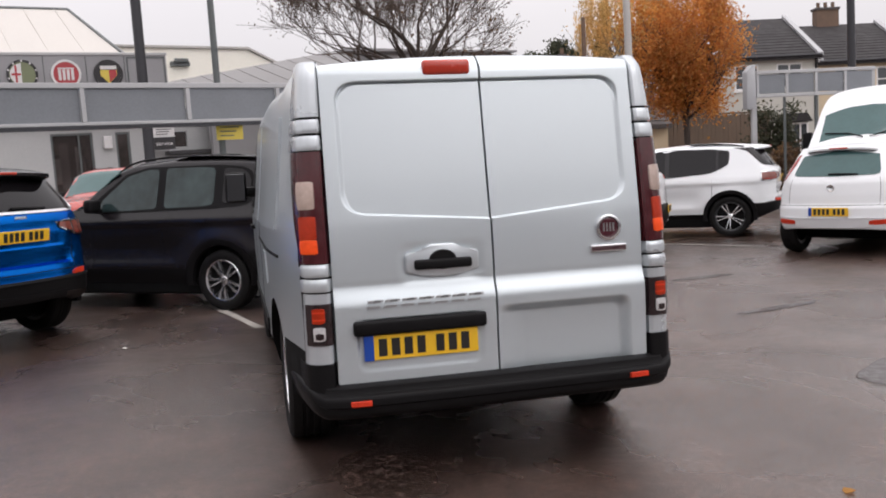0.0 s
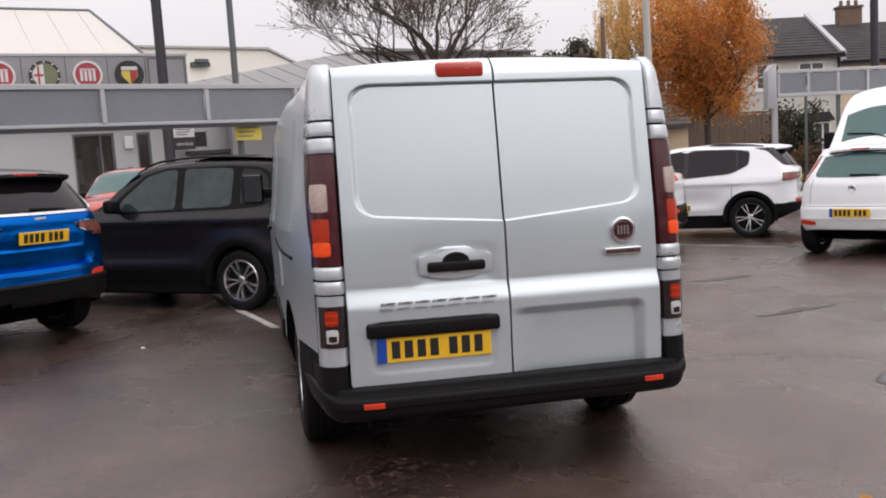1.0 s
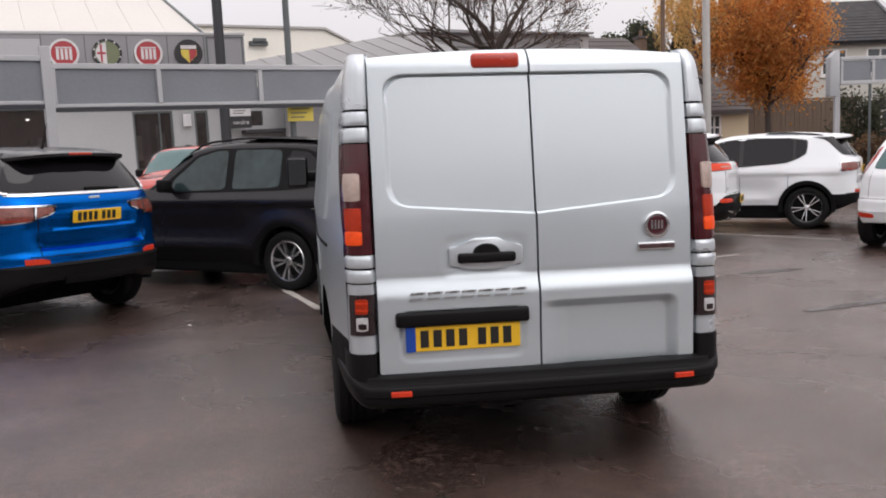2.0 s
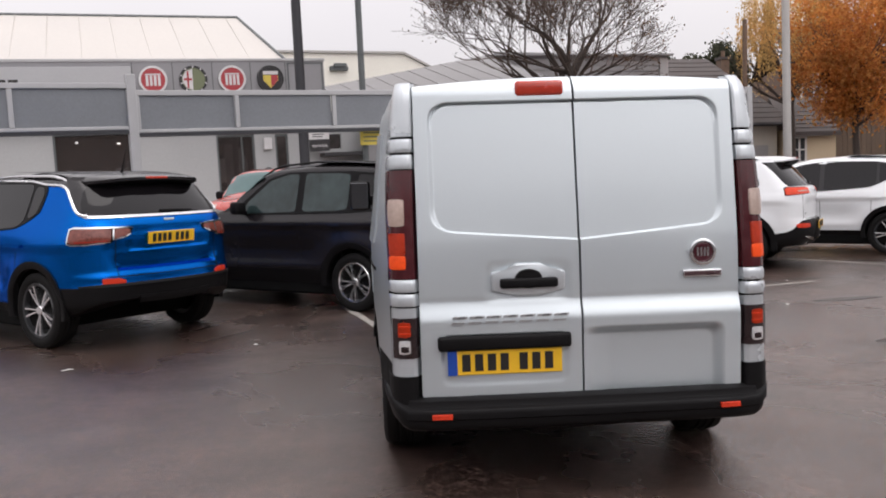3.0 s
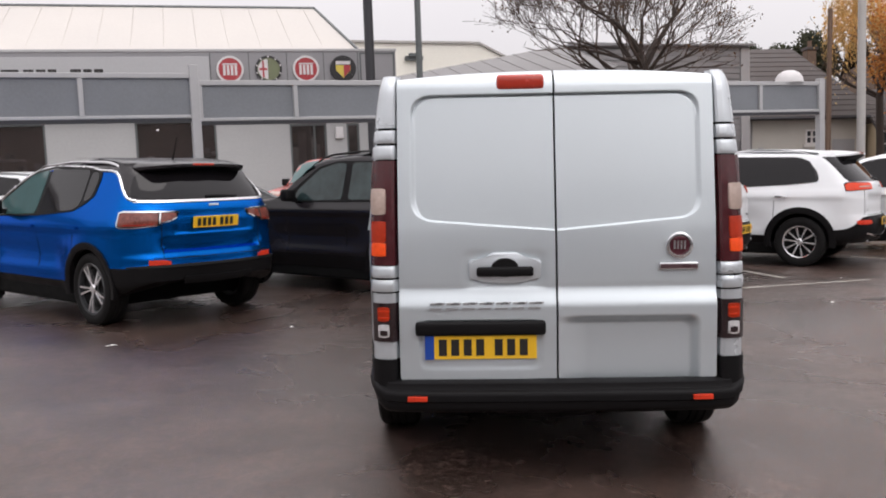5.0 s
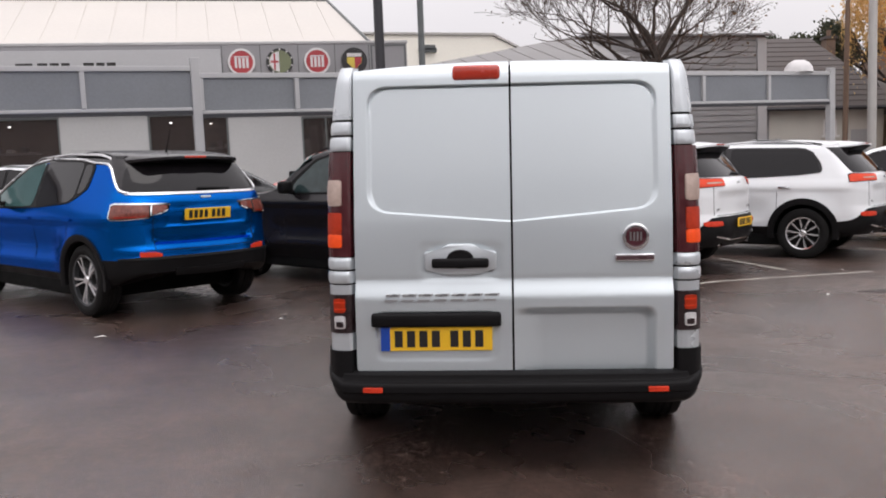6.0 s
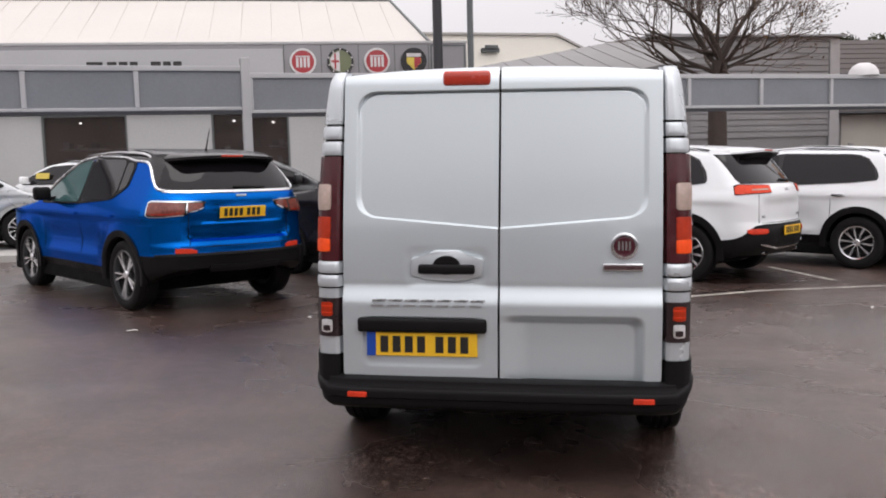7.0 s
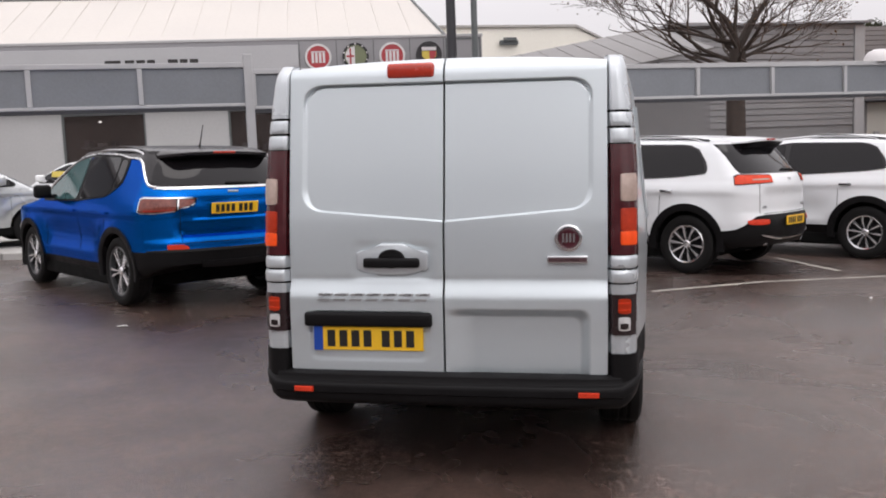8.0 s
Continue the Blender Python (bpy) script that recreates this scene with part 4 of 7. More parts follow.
def fence_run(us, w0, w1, tall=()):
    for a, b in zip(us, us[1:]):
        part("panel", boxed(a + .035, b - .035, -.012, .012, w0 + .02, w1 - .04), MESH_PANEL, frame_fence)
    part("top_rail", boxed(us[0] - .04, us[-1] + .04, -.05, .05, w1 - .055, w1 + .02, .008), GANTRY, frame_fence)
    part("bottom_rail", boxed(us[0] - .04, us[-1] + .04, -.055, .045, w0 - .018, w0 + .03, .008), GANTRY, frame_fence)
    # dark strip below the rail: its shadow line is put into the colour
    part("rail_shade_strip", boxed(us[0] - .04, us[-1] + .04, -.05, .04, w0 - .072, w0 - .019), POLE_DARK, frame_fence, "dark strip for the shade under the rail")
    for u in us:
        part("mullion", boxed(u - .032, u + .032, -.065, -.012, w0 + .032, w1 - .057, .006), GANTRY, frame_fence)


fence_run([-9.0, -7.5, -6.0, -4.48, -2.96, -1.49, 0.0], 2.28, 2.88)
fence_run([0.10, 1.50, 3.02, 4.52, 6.04, 7.54, 9.02, 10.54, 12.05], 2.23, 2.78)
for u, top in ((0.03, 3.02), (12.1, 2.86), (-6.0, 2.27)):
    part("post", boxed(u - .065, u + .065, -.07, .06, -.3, top, .01), GANTRY, frame_fence)


# ---- the silver panel van ----
van = thing("panel_van", "silver panel van with twin rear doors and black bumper", "van", pose(-0.015, 0, 0))
VAN = Shell(4.86, 1.90, [(0, 1.86), (.06, 1.875), (.5, 1.90), (1.5, 1.93), (3.1, 1.93), (3.5, 1.87), (4.15, 1.32), (4.3, 1.22), (4.65, 1.05), (4.78, .9), (4.86, .6)], 1.12, zlo=.32, tum=.11, edge=.17, tail=(.105, 1.3), nose=(.22, .9), blur=.07, lean=.13, clad=(.34, .34, .3), shoulder=.006)


def van_rear(z):
    """How far forward the tail leans at a height."""
    return 0.0 if z < .9 else .125 * (z - .9) / .96


van_body = part("body", VAN.mesh(lambda c: 1 if c.y < .02 + .14 * max(0, c.z - .9) or c.z < (.58 if c.y < .50 else .34) else 0), [SILVER, SEAL, BLACK_PAINT, WELL], None)
van_wells = [(min(a, b), max(a, b), y, .345, .40) for y in (.86, 3.96) for a, b in ((.62, 1.2), (-.62, -1.2))]
cut_wells(van_body, van_wells, 3)
van_body.parent = van
van_body.matrix_basis = pose(0, .07, 0)
for y in (.93, 4.03):
    for sg in (-1, 1):
        add_wheel(van, .80, y, .335, sg, "many", .215, .21)


def ease_min(a, b, k):
    h = max(k - abs(a - b), 0) / k
    return min(a, b) - h * h * k / 4


def door_relief(x, z, left):
    """How deep the pressed shapes of a rear door lie, forward of its skin."""
    ax = abs(x)
    d = ease_min(ease_min(.657 - ax, 1.768 - z, .10), z - (1.143 + .085 * ax), .10)
    dv, ds = ease_min(1.768 - z, z - (1.143 + .085 * ax), .10), .657 - ax
    side = soft_step(dv - ds, -.05, .06)
    deep = .015 * soft_step(d, -.002 - .007 * side, .004 + .012 * side)
    # a narrow groove under the upper lip
    deep += .014 * math.exp(-((d - .004) / .0042) ** 2) * soft_step(z, 1.62, 1.735)
    if z >= .885:
        deep += .024 * max(0, min(1, (1.16 - z) / .275)) ** 1.4 * (1 if d < 0 else 1 - soft_step(d, -.002, .007))
    else:
        deep += .024 - .028 * soft_step(.892 - z, 0, .105) + .004 * soft_step(.70 - z, 0, .1)
    if left:
        r = ease_min(ease_min(x + .640, -.062 - x, .03), ease_min(z - .502, .742 - z, .03), .05)
        deep += (.004 + .016 * soft_step(z, .56, .72)) * soft_step(r, 0, .022)
        h = ease_min(.205 - abs(x + .237), .100 - abs(z - .966), .05)
        deep += .011 * soft_step(h, 0, .06)
    else:
        r = ease_min(.757 - z, (.655 - x) * .9, .05)
        deep += .046 * soft_step(r, 0, .046) * soft_step(x, -.02, .14)
    return deep


def door_top(x):
    return 1.880 - .034 * (abs(x) / .72) ** 2.2


def rear_door(left):
    sg = -1 if left else 1
    bm = bmesh.new()
    grid = []
    for x in [*np.linspace(.005, .575, 56)[:-1], *np.linspace(.575, .672, 48)[:-1], *np.linspace(.672, .724, 10)]:
        top = door_top(x)
        col = []
        low = .455 + .02 * max(0, (x - .70) / .028) ** 2
        line = 1.143 + .085 * x
        rows = [*np.linspace(low, .70, 36)[:-1], *np.linspace(.70, .775, 36)[:-1], *np.linspace(.775, .885, 20)[:-1], *np.linspace(.885, line - .012, 30)[:-1], *np.linspace(line - .012, line + .012, 13)[:-1], *np.linspace(line + .012, line + .08, 20)[:-1], *np.linspace(line + .08, 1.69, 36)[:-1], *np.linspace(1.69, 1.778, 42)[:-1], *np.linspace(1.778, top, 14)]
        for z in rows:
            y = van_rear(z) + door_relief(sg * x, z, left) + .06 * max(0, (z - 1.80) / .08) ** 2 + .012 * (x / .728) ** 4
            col.append((sg * x, y, z))
        grid.append(col)
    sheet(bm, grid, (0, .05, 0))
    return part("rear_door", bm, SILVER, van, "silver metal door with pressed panel", True, 65)


door_l, door_r = rear_door(True), rear_door(False)


def disc(r, y0, y1, n=40, inner=0.0):
    bm = bmesh.new()
    if inner:
        lathe(bm, [(inner, y0), (r - .004, y0), (r, y0 + .003), (r, y1), (inner, y1)], n, "y", True)
    else:
        lathe(bm, [(.0005, y0), (r * .8, y0), (r, y0 + .003), (r, y1)], n, "y")
    return bm


# handle on the left door
surround = bmesh.new()
prism(surround, [(-.152, -.046), (-.164, -.036), (-.166, .032), (-.156, .044), (-.102, .047), (-.082, .062), (-.052, .078), (.052, .078), (.082, .062), (.102, .047), (.156, .044), (.166, .032), (.164, -.036), (.152, -.046), (.092, -.049), (.060, -.066), (-.060, -.066), (-.092, -.049)], -.026, .02)
bmesh.ops.bevel(surround, geom=surround.edges[:], offset=.011, segments=3, affect="EDGES", clamp_overlap=True, profile=0.5)
handle = part("handle_surround", surround, SILVER_TRIM, van, "raised silver handle surround", True)
handle.matrix_basis = pose(-.237, .034, .968)
hb = boxed(-.130, .130, -.050, -.016, -.030, .014, .012, 3)
hump = bmesh.new()
lathe(hump, [(.0005, -.036), (.050, -.036), (.056, -.030), (.056, .0)], 32, "y")
bmesh.ops.scale(hump, vec=(1.1, 1, .78), verts=hump.verts)
bmesh.ops.translate(hump, vec=(0, 0, .010), verts=hump.verts)
dump = bpy.data.meshes.new("hump")
hump.to_mesh(dump)
hump.free()
hb.from_mesh(dump)
bpy.data.meshes.remove(dump)
part("handle", hb, BLACK_PLASTIC, handle, "black pull handle", True)

SILVER_DULL = surface("dull_silver_lettering", (.44, .45, .46), .3, .7)
# plate, its lamp bar, and the model lettering as plain bright bars
bar = boxed(-.298, .298, -.030, .04, -.033, .032, .014, 3)
b = part("plate_lamp_bar", bar, BLACK_PLASTIC, van, "black plastic bar over the number plate", True)
b.matrix_basis = pose(-.352, .004, .702)
plate(van, -.352, -.002, .613, width=.512)
for k in range(7):
    bm = bmesh.new()
    for low, x0, x1 in ((.0, .004, .060), (.024, .0, .064)):
        prism(bm, [(x0 + low * .4, low), (x1 + low * .4, low), (x1 + low * .4 + .004, low + .010), (x0 + low * .4 + .004, low + .010)], -.005, .012)
    o = part("lettering_bar", bm, SILVER_DULL, van, "plain bright lettering bar")
    o.matrix_basis = pose(-.592 + .0755 * k, -.002, .786)

# round badge and strip on the right door
ring = part("badge", disc(.060, -.014, .03, 48, .047), CHROME, van, "round badge with chrome ring", True)
ring.matrix_basis = pose(.556, van_rear(1.07) + .004, 1.068)
part("badge_face", disc(.048, -.008, .02, 48), BADGE_RED, ring, "dark red face")
for k in range(4):
    part("badge_bar", boxed(-.028 + .0155 * k, -.019 + .0155 * k, -.0105, 0, -.019, .021), CHROME, ring)
strip = part("trim_strip", boxed(.462, .640, -.012, .03, .957, .991, .006), CHROME, van, "small bright badge strip", True)
strip.matrix_basis = pose(0, van_rear(.97) + .012, 0)
part("strip_face", boxed(.4685, .6335, -.0135, .0, .9635, .982, .002), surface("grey_red_badge_strip", (.085, .045, .05), .35, .2), strip, "dark red-grey face")

# high brake lamp
bk = boxed(-.262, -.044, -.02, .05, 1.790, 1.858, .016, 3)
o = part("high_brake_lamp", bk, BRAKE_LENS, van, "red high brake lamp", True)
o.matrix_basis = pose(0, .125, 0)

# corner pillars, lamps and bumper ends
PLAN = [(.738, .030), (.740, .010), (.752, .0), (.79, .0), (.820, .010), (.842, .034), (.852, .075), (.857, .14), (.861, .24)]


def pillar_point(sg, q, z, off=0.0):
    i = min(len(PLAN) - 2, int(q))
    f = q - i
    x = PLAN[i][0] + (PLAN[i + 1][0] - PLAN[i][0]) * f
    y = PLAN[i][1] + (PLAN[i + 1][1] - PLAN[i][1]) * f
    k = max(0, (z - 1.3) / .55)
    x -= .045 * k ** 2 * (x - .73) / .13 + .008 * k
    x += off * soft_step(q, 3.5, 6)
    y += van_rear(z) - off * (1 - soft_step(q, 3.5, 6)) + .06 * max(0, (z - 1.79) / .08) ** 2
    return (sg * x, y, z)


def pillar_piece(sg, z0, z1, q0=0.0, q1=8.0, off=0.0, nz=6, deep=.03, rnd=0.0, bulge=0.0):
    qs = np.linspace(q0, q1, int((q1 - q0) * 3) + 2)
    if rnd:
        qs = sorted([*[q0 + .7 * (1 - math.cos(k * math.pi / 12)) for k in range(7)], *[q1 - .7 * (1 - math.cos(k * math.pi / 12)) for k in range(7)], (q0 + q1) / 2])
    grid = []
    for q in qs:
        e = min(1, min(q - q0, q1 - q) / .7)
        cut = rnd * (1 - math.sqrt(max(0, 1 - (1 - e) ** 2)))
        zs = np.linspace(z0 + cut, z1 - cut, nz)
        grid.append([pillar_point(sg, q, z, off + bulge * (1 - (2 * (z - zs[0]) / (zs[-1] - zs[0]) - 1) ** 4)) for z in zs])
    return sheet(bmesh.new(), grid, (-sg * deep * .5, deep, 0))


LOW_CLEAR = surface("clear_lower_lens", (.80, .79, .79), .22, .45, .5, .2, 26, 90)
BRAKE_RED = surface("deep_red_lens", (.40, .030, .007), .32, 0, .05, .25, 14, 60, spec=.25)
LAMP_HOUSING = surface("dark_maroon_housing", (.016, .006, .007), .25, 0, .3, .2, 6, 60)
for sg in (-1, 1):
    part("pillar_backing", pillar_piece(sg, .45, 1.862, 0, 8, -.014, 40), SEAL, van, "black gaps", True)
    for z0, z1, bulge in ((1.623, 1.868, .002), (1.553, 1.612, .004), (1.479, 1.542, .004), (.936, .990, .006)):
        part("pillar_trim", pillar_piece(sg, z0, z1, 0.35, 8, 0, 10, bulge=bulge), SILVER_TRIM, van, "", True)
    part("pillar_cap", pillar_piece(sg, .873, .927, 0.5, 6.0, .003, 8, bulge=.004), SILVER_TRIM, van, "square silver cap", True)
    part("pillar_trim", pillar_piece(sg, .560, .865, 0.35, 8, 0, 10), SILVER_TRIM, van, "", True)
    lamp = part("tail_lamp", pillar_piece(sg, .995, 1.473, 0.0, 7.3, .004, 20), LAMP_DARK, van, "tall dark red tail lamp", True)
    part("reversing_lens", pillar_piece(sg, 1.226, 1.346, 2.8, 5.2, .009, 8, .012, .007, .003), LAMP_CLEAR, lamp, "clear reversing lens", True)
    # dull lens above, bright one below: the lamp's downward brightening is put into colour
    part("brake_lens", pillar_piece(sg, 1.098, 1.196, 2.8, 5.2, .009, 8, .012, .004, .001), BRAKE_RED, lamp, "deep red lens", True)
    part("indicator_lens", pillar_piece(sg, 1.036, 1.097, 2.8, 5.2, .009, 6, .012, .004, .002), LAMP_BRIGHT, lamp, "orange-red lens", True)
    low = part("lower_lamp", pillar_piece(sg, .643, .822, 0.5, 5.0, .008, 6, .02), LAMP_HOUSING, van, "black lower lamp housing", True)
    part("fog_lens", pillar_piece(sg, .738, .804, 2.5, 4.1, .013, 5, .012, .006), BRAKE_RED, low, "red fog lens", True)
    # glints on the fog lens, put in as two orange bars
    for z in (.752, .783):
        part("fog_lens_glint", pillar_piece(sg, z, z + .006, 2.5, 4.0, .016, 3, .012), LAMP_ORANGE, low, "", True)
    part("clear_lens", pillar_piece(sg, .663, .724, 2.55, 4.0, .013, 5, .012, .005, .003), LOW_CLEAR, low, "clear lens", True)
    part("bulb", pillar_piece(sg, .668, .700, 3.05, 3.4, .016, 5, .008, .004, .001), LAMP_HOUSING, low, "dark bulb behind the lens", True)
    part("bumper_end", pillar_piece(sg, .43, .560, 0.2, 8, .010, 6, .05), BLACK_PLASTIC, van, "", True)

path = [(.900, .50), (.892, .30), (.880, .14), (.862, .05), (.835, -.01), (.79, -.048), (.70, -.070), (.5, -.080), (.25, -.084)]
path = path + [(0, -.085)] + [(-x, y) for x, y in path[::-1]]
section = [(.085, .464), (.040, .456), (.034, .452), (.031, .430), (.028, .425), (.008, .420), (.002, .414), (0, .40), (.001, .378), (.014, .370), (.013, .352), (.020, .335), (.045, .318), (.12, .305), (.2, .33)]
grid = []
for i, (x, y) in enumerate(path):
    a, c = Vector(path[max(0, i - 1)]), Vector(path[min(len(path) - 1, i + 1)])
    d = (c - a).normalized()
    nrm = Vector((d.y, -d.x))
    lift = .05 * soft_step(abs(x), .80, .88)
    grid.append([(x + nrm.x * q, y + nrm.y * q, z + lift * soft_step(z, .30, .36)) if nrm.y > 0 else (x - nrm.x * q, y - nrm.y * q, z + lift * soft_step(z, .30, .36)) for q, z in section])
part("rear_bumper", sheet(bmesh.new(), grid), BLACK_PLASTIC, van, "black plastic bumper with a step", True)
for sg in (-1, 1):
    o = part("bumper_reflector", boxed(-.045, .045, -.008, .01, -.011, .012, .003), REFLECTOR, van, "small red reflector")
    o.matrix_basis = pose(sg * .642, -.077, .391, 0, 0, sg * 4)
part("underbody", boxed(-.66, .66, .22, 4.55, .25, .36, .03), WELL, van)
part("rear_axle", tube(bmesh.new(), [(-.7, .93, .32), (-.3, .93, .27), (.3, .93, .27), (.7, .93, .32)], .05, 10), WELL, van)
part("spare_wheel", lathe(bmesh.new(), [(.05, .25), (.30, .25), (.32, .28), (.32, .38), (.05, .40)], 32, "z"), RUBBER, van, "", True).matrix_basis = pose(.1, .62, -.03)

# sides: pressed panels, door lines, mouldings, cab windows, mirrors
VW = pose(0, .07, 0)
for sg in (-1, 1):
    for cols in ([(.55, 1.12, 1.66), (2.05, 1.10, 1.72)], [(2.3, 1.10, 1.72), (3.1, 1.10, 1.72)]):
        part("side_panel", VAN.side(dense(cols, 8), sg, .010, 8, .014), SILVER, van, "", True).matrix_basis = VW
    part("side_moulding", VAN.side(dense([(1.35, .50, .57), (3.45, .50, .57)], 8), sg, .014, 3), BLACK_PLASTIC, van, "", True).matrix_basis = VW
    part("slide_rail", VAN.side(dense([(.5, .985, 1.0), (2.2, .985, 1.0)], 6), sg, .006, 2, .01), SEAL, van, "", True).matrix_basis = VW
    for y in (2.18, 3.2):
        part("door_gap", VAN.side([(y, .45, 1.74), (y + .008, .45, 1.74)], sg, .002, 14, .006), SEAL, van).matrix_basis = VW
    part("side_window", VAN.side(dense([(3.25, 1.12, 1.66), (3.55, 1.10, 1.64), (3.95, 1.08, 1.36), (4.05, 1.08, 1.26)], 6), sg, .008), GLASS_DARK, van, "", True).matrix_basis = VW
    part("door_handle", VAN.side([(3.28, .99, 1.02), (3.46, .99, 1.02)], sg, .03, 2, .04), BLACK_PLASTIC, van).matrix_basis = VW
    out = 1.165 if sg < 0 else 1.06
    mm = boxed(sg * (out - .165), sg * out, 3.40, 3.50, 1.20, 1.44, .03, 3)
    box(mm, sg * .86, sg * (out - .13), 3.44, 3.49, 1.24, 1.32, .02)
    mr = part("door_mirror", mm, BLACK_PLASTIC, van, "tall black door mirror", True)
    part("mirror_glass", boxed(sg * (out - .15), sg * (out - .015), 3.394, 3.402, 1.215, 1.425, .003), surface("mirror_glass", (.16, .165, .17), .05, 1), mr)
    part("headlamp", VAN.nosed(dense([(sg * .5, .82, .95), (sg * .76, .86, 1.05)], 4), .01, 4), LAMP_CLEAR, van, "", True).matrix_basis = VW
part("fuel_flap", VAN.side(dense([(1.28, .78, .96), (1.46, .78, .96)], 4), -1, .008, 4, .01), SILVER, van, "", True).matrix_basis = VW
part("windscreen", VAN.upper(dense([(-.72, 3.62, 4.2), (-.35, 3.55, 4.14), (0, 3.53, 4.12), (.35, 3.55, 4.14), (.72, 3.62, 4.2)], 5), .006, 8), GLASS_TEAL, van, "", True).matrix_basis = VW
part("grille", VAN.nosed(dense([(-.5, .62, .78), (.5, .62, .78)], 6), .01, 4), BLACK_PLASTIC, van, "", True).matrix_basis = VW
blue = suv("blue_suv", "bright blue suv with black roof and chrome window line", pose(-2.88, 4.56, 0, 0, 0, 51.5), dict(COMPASS, paint=BLUE, roof_z=1.535, handle_mat=BLUE))

white_compass_spec = dict(COMPASS, paint=WHITE, handle_mat=WHITE, chrome=None, mirror_mat=WHITE, rails=None, aerial=None, dlo_mat=BLACK_PAINT, clear_panes=(), spoiler=(.21, .62, 1.555, .61, WHITE))
white_compass = suv("white_suv", "white suv with dark wheels and black wheel arches", pose(8.40, 10.16, 0, 0, 0, 54), white_compass_spec)


def cherokee_dent(x, z):
    """A ledge under the rear window and a flat tailgate below it."""
    ax = abs(x)
    return .030 * soft_step(.62 - ax, 0, .10) * soft_step(z, .70, .74) * soft_step(1.05 - z, 0, .12)


CHEROKEE = dict(length=4.62, width=1.86, belt=1.08, wheelbase=2.70, rear_axle=0.93, wheel_r=0.352, rim_r=0.222, rim="ten", paint=WHITE, handle_mat=CHROME, mirror_mat=WHITE, lift=.12, wedge=.085, arch_w=.075, dlo_r=.03,
                top=[(0, 1.56), (.40, 1.59), (.62, 1.62), (1.0, 1.66), (1.7, 1.68), (2.3, 1.64), (2.7, 1.53), (3.3, 1.17), (3.5, 1.11), (4.2, 1.02), (4.45, .88), (4.62, .62)],
                tail_line=[(.28, .16), (.38, .06), (.48, .01), (.62, .0), (.70, .02), (.74, .035), (.95, .035), (1.07, .045), (1.16, .08), (1.19, .12), (1.30, .22), (1.45, .36), (1.55, .46)],
                widths=[(.28, .84), (.42, .89), (.60, .91), (.95, .92), (1.06, .905), (1.15, .88), (1.25, .845), (1.45, .77), (1.58, .71), (1.68, .65)],
                corner=[(.28, .34), (.60, .42), (1.0, .44), (1.15, .42), (1.3, .36), (1.5, .30)], power=2.4, dent=cherokee_dent,
                clad=.44, clad_rear=.45, clad_reach=.5, edge=.12,
                dlo=[(.70, 1.20, 1.27), (.74, 1.19, 1.36), (.80, 1.182, 1.45), (.88, 1.175, 1.51), (1.0, 1.16, 1.545), (2.0, 1.11, 1.565), (2.5, 1.10, 1.48), (2.95, 1.09, 1.24), (3.1, 1.09, 1.13)], dlo_mat=BLACK_PAINT,
                panes=[[(2.05, 1.13, 1.545), (2.5, 1.12, 1.455), (2.9, 1.11, 1.23), (3.0, 1.11, 1.17)], [(.735, 1.21, 1.27), (.77, 1.205, 1.35), (.83, 1.20, 1.435), (.90, 1.193, 1.49), (1.02, 1.18, 1.525), (1.98, 1.13, 1.55)]],
                handles=(1.1, 2.05), shuts=(1.28, 2.02, 3.1), mirror_y=2.85, screen=(2.58, 3.26, .64), rails=(.85, 2.5, CHROME),
                wraps=[("rear_window", GLASS_DARK, [(1.19, 63), (1.24, 67), (1.30, 69), (1.38, 71), (1.45, 74), (1.50, 77), (1.54, 80)], .006)],
                tail_bands=[("rear_bumper", BLACK_PLASTIC, [(0, .34, .715), (34, .34, .712), (48, .34, .70), (58, .34, .65), (68, .34, .585), (80, .34, .545), (92, .36, .53), (101, .40, .52)], .012),
                            ("bumper_brightwork", CHROME, [(0, .405, .425), (20, .41, .43), (34, .44, .465), (44, .465, .48)], .026),
                            ("tailgate_gap", SEAL, [(0, .722, .729), (38, .722, .729)], .003)],
                tail_parts=[("lamp_housing", SEAL, [(25, 1.082, 1.175), (29, 1.078, 1.178), (56, 1.068, 1.185), (69, 1.06, 1.185), (76, 1.062, 1.165)], .008),
                            ("rear_lamp", LAMP_ORANGE, [(26, 1.09, 1.168), (29, 1.086, 1.17), (56, 1.078, 1.176), (68, 1.07, 1.176), (74.5, 1.074, 1.150)], .018),
                            ("lamp_glow_strip", LAMP_CLEAR, [(30, 1.118, 1.134), (52, 1.113, 1.130)], .022),
                            ("tailgate_gap", SEAL, [(43, .73, 1.07), (43.6, .73, 1.07)], .003),
                            ("rear_reflector", REFLECTOR, [(35, .61, .655), (40, .60, .66), (56, .60, .662), (62, .612, .65)], .022),
                            ("model_mark", POLE_DARK, [(31, .80, .808), (39, .80, .808)], .006),
                            ("model_mark", POLE_DARK, [(31, .785, .792), (39, .785, .792)], .006)],
                spoiler=(.29, .80, 1.605, .57, WHITE), plate=(0, .63, .03, 0), wiper=1.215, badge=(1.12, .09, .03), tailpipe=(-.5, .5),
                front_lamps=[("headlamp", LAMP_CLEAR, [(.45, .95, 1.0), (.78, .96, 1.02)])], front_parts=[("grille", BLACK_PLASTIC, [(-.5, .82, .93), (.5, .82, .93)], .01)])
cherokee = suv("white_suv", "white suv with bright ten-spoke wheels and black bumper", pose(3.02, 7.34, 0, 0, 0, 56.5), CHEROKEE)
cherokee_b = copy_thing(cherokee, pose(5.46, 8.88, 0, 0, 0, 57.5))

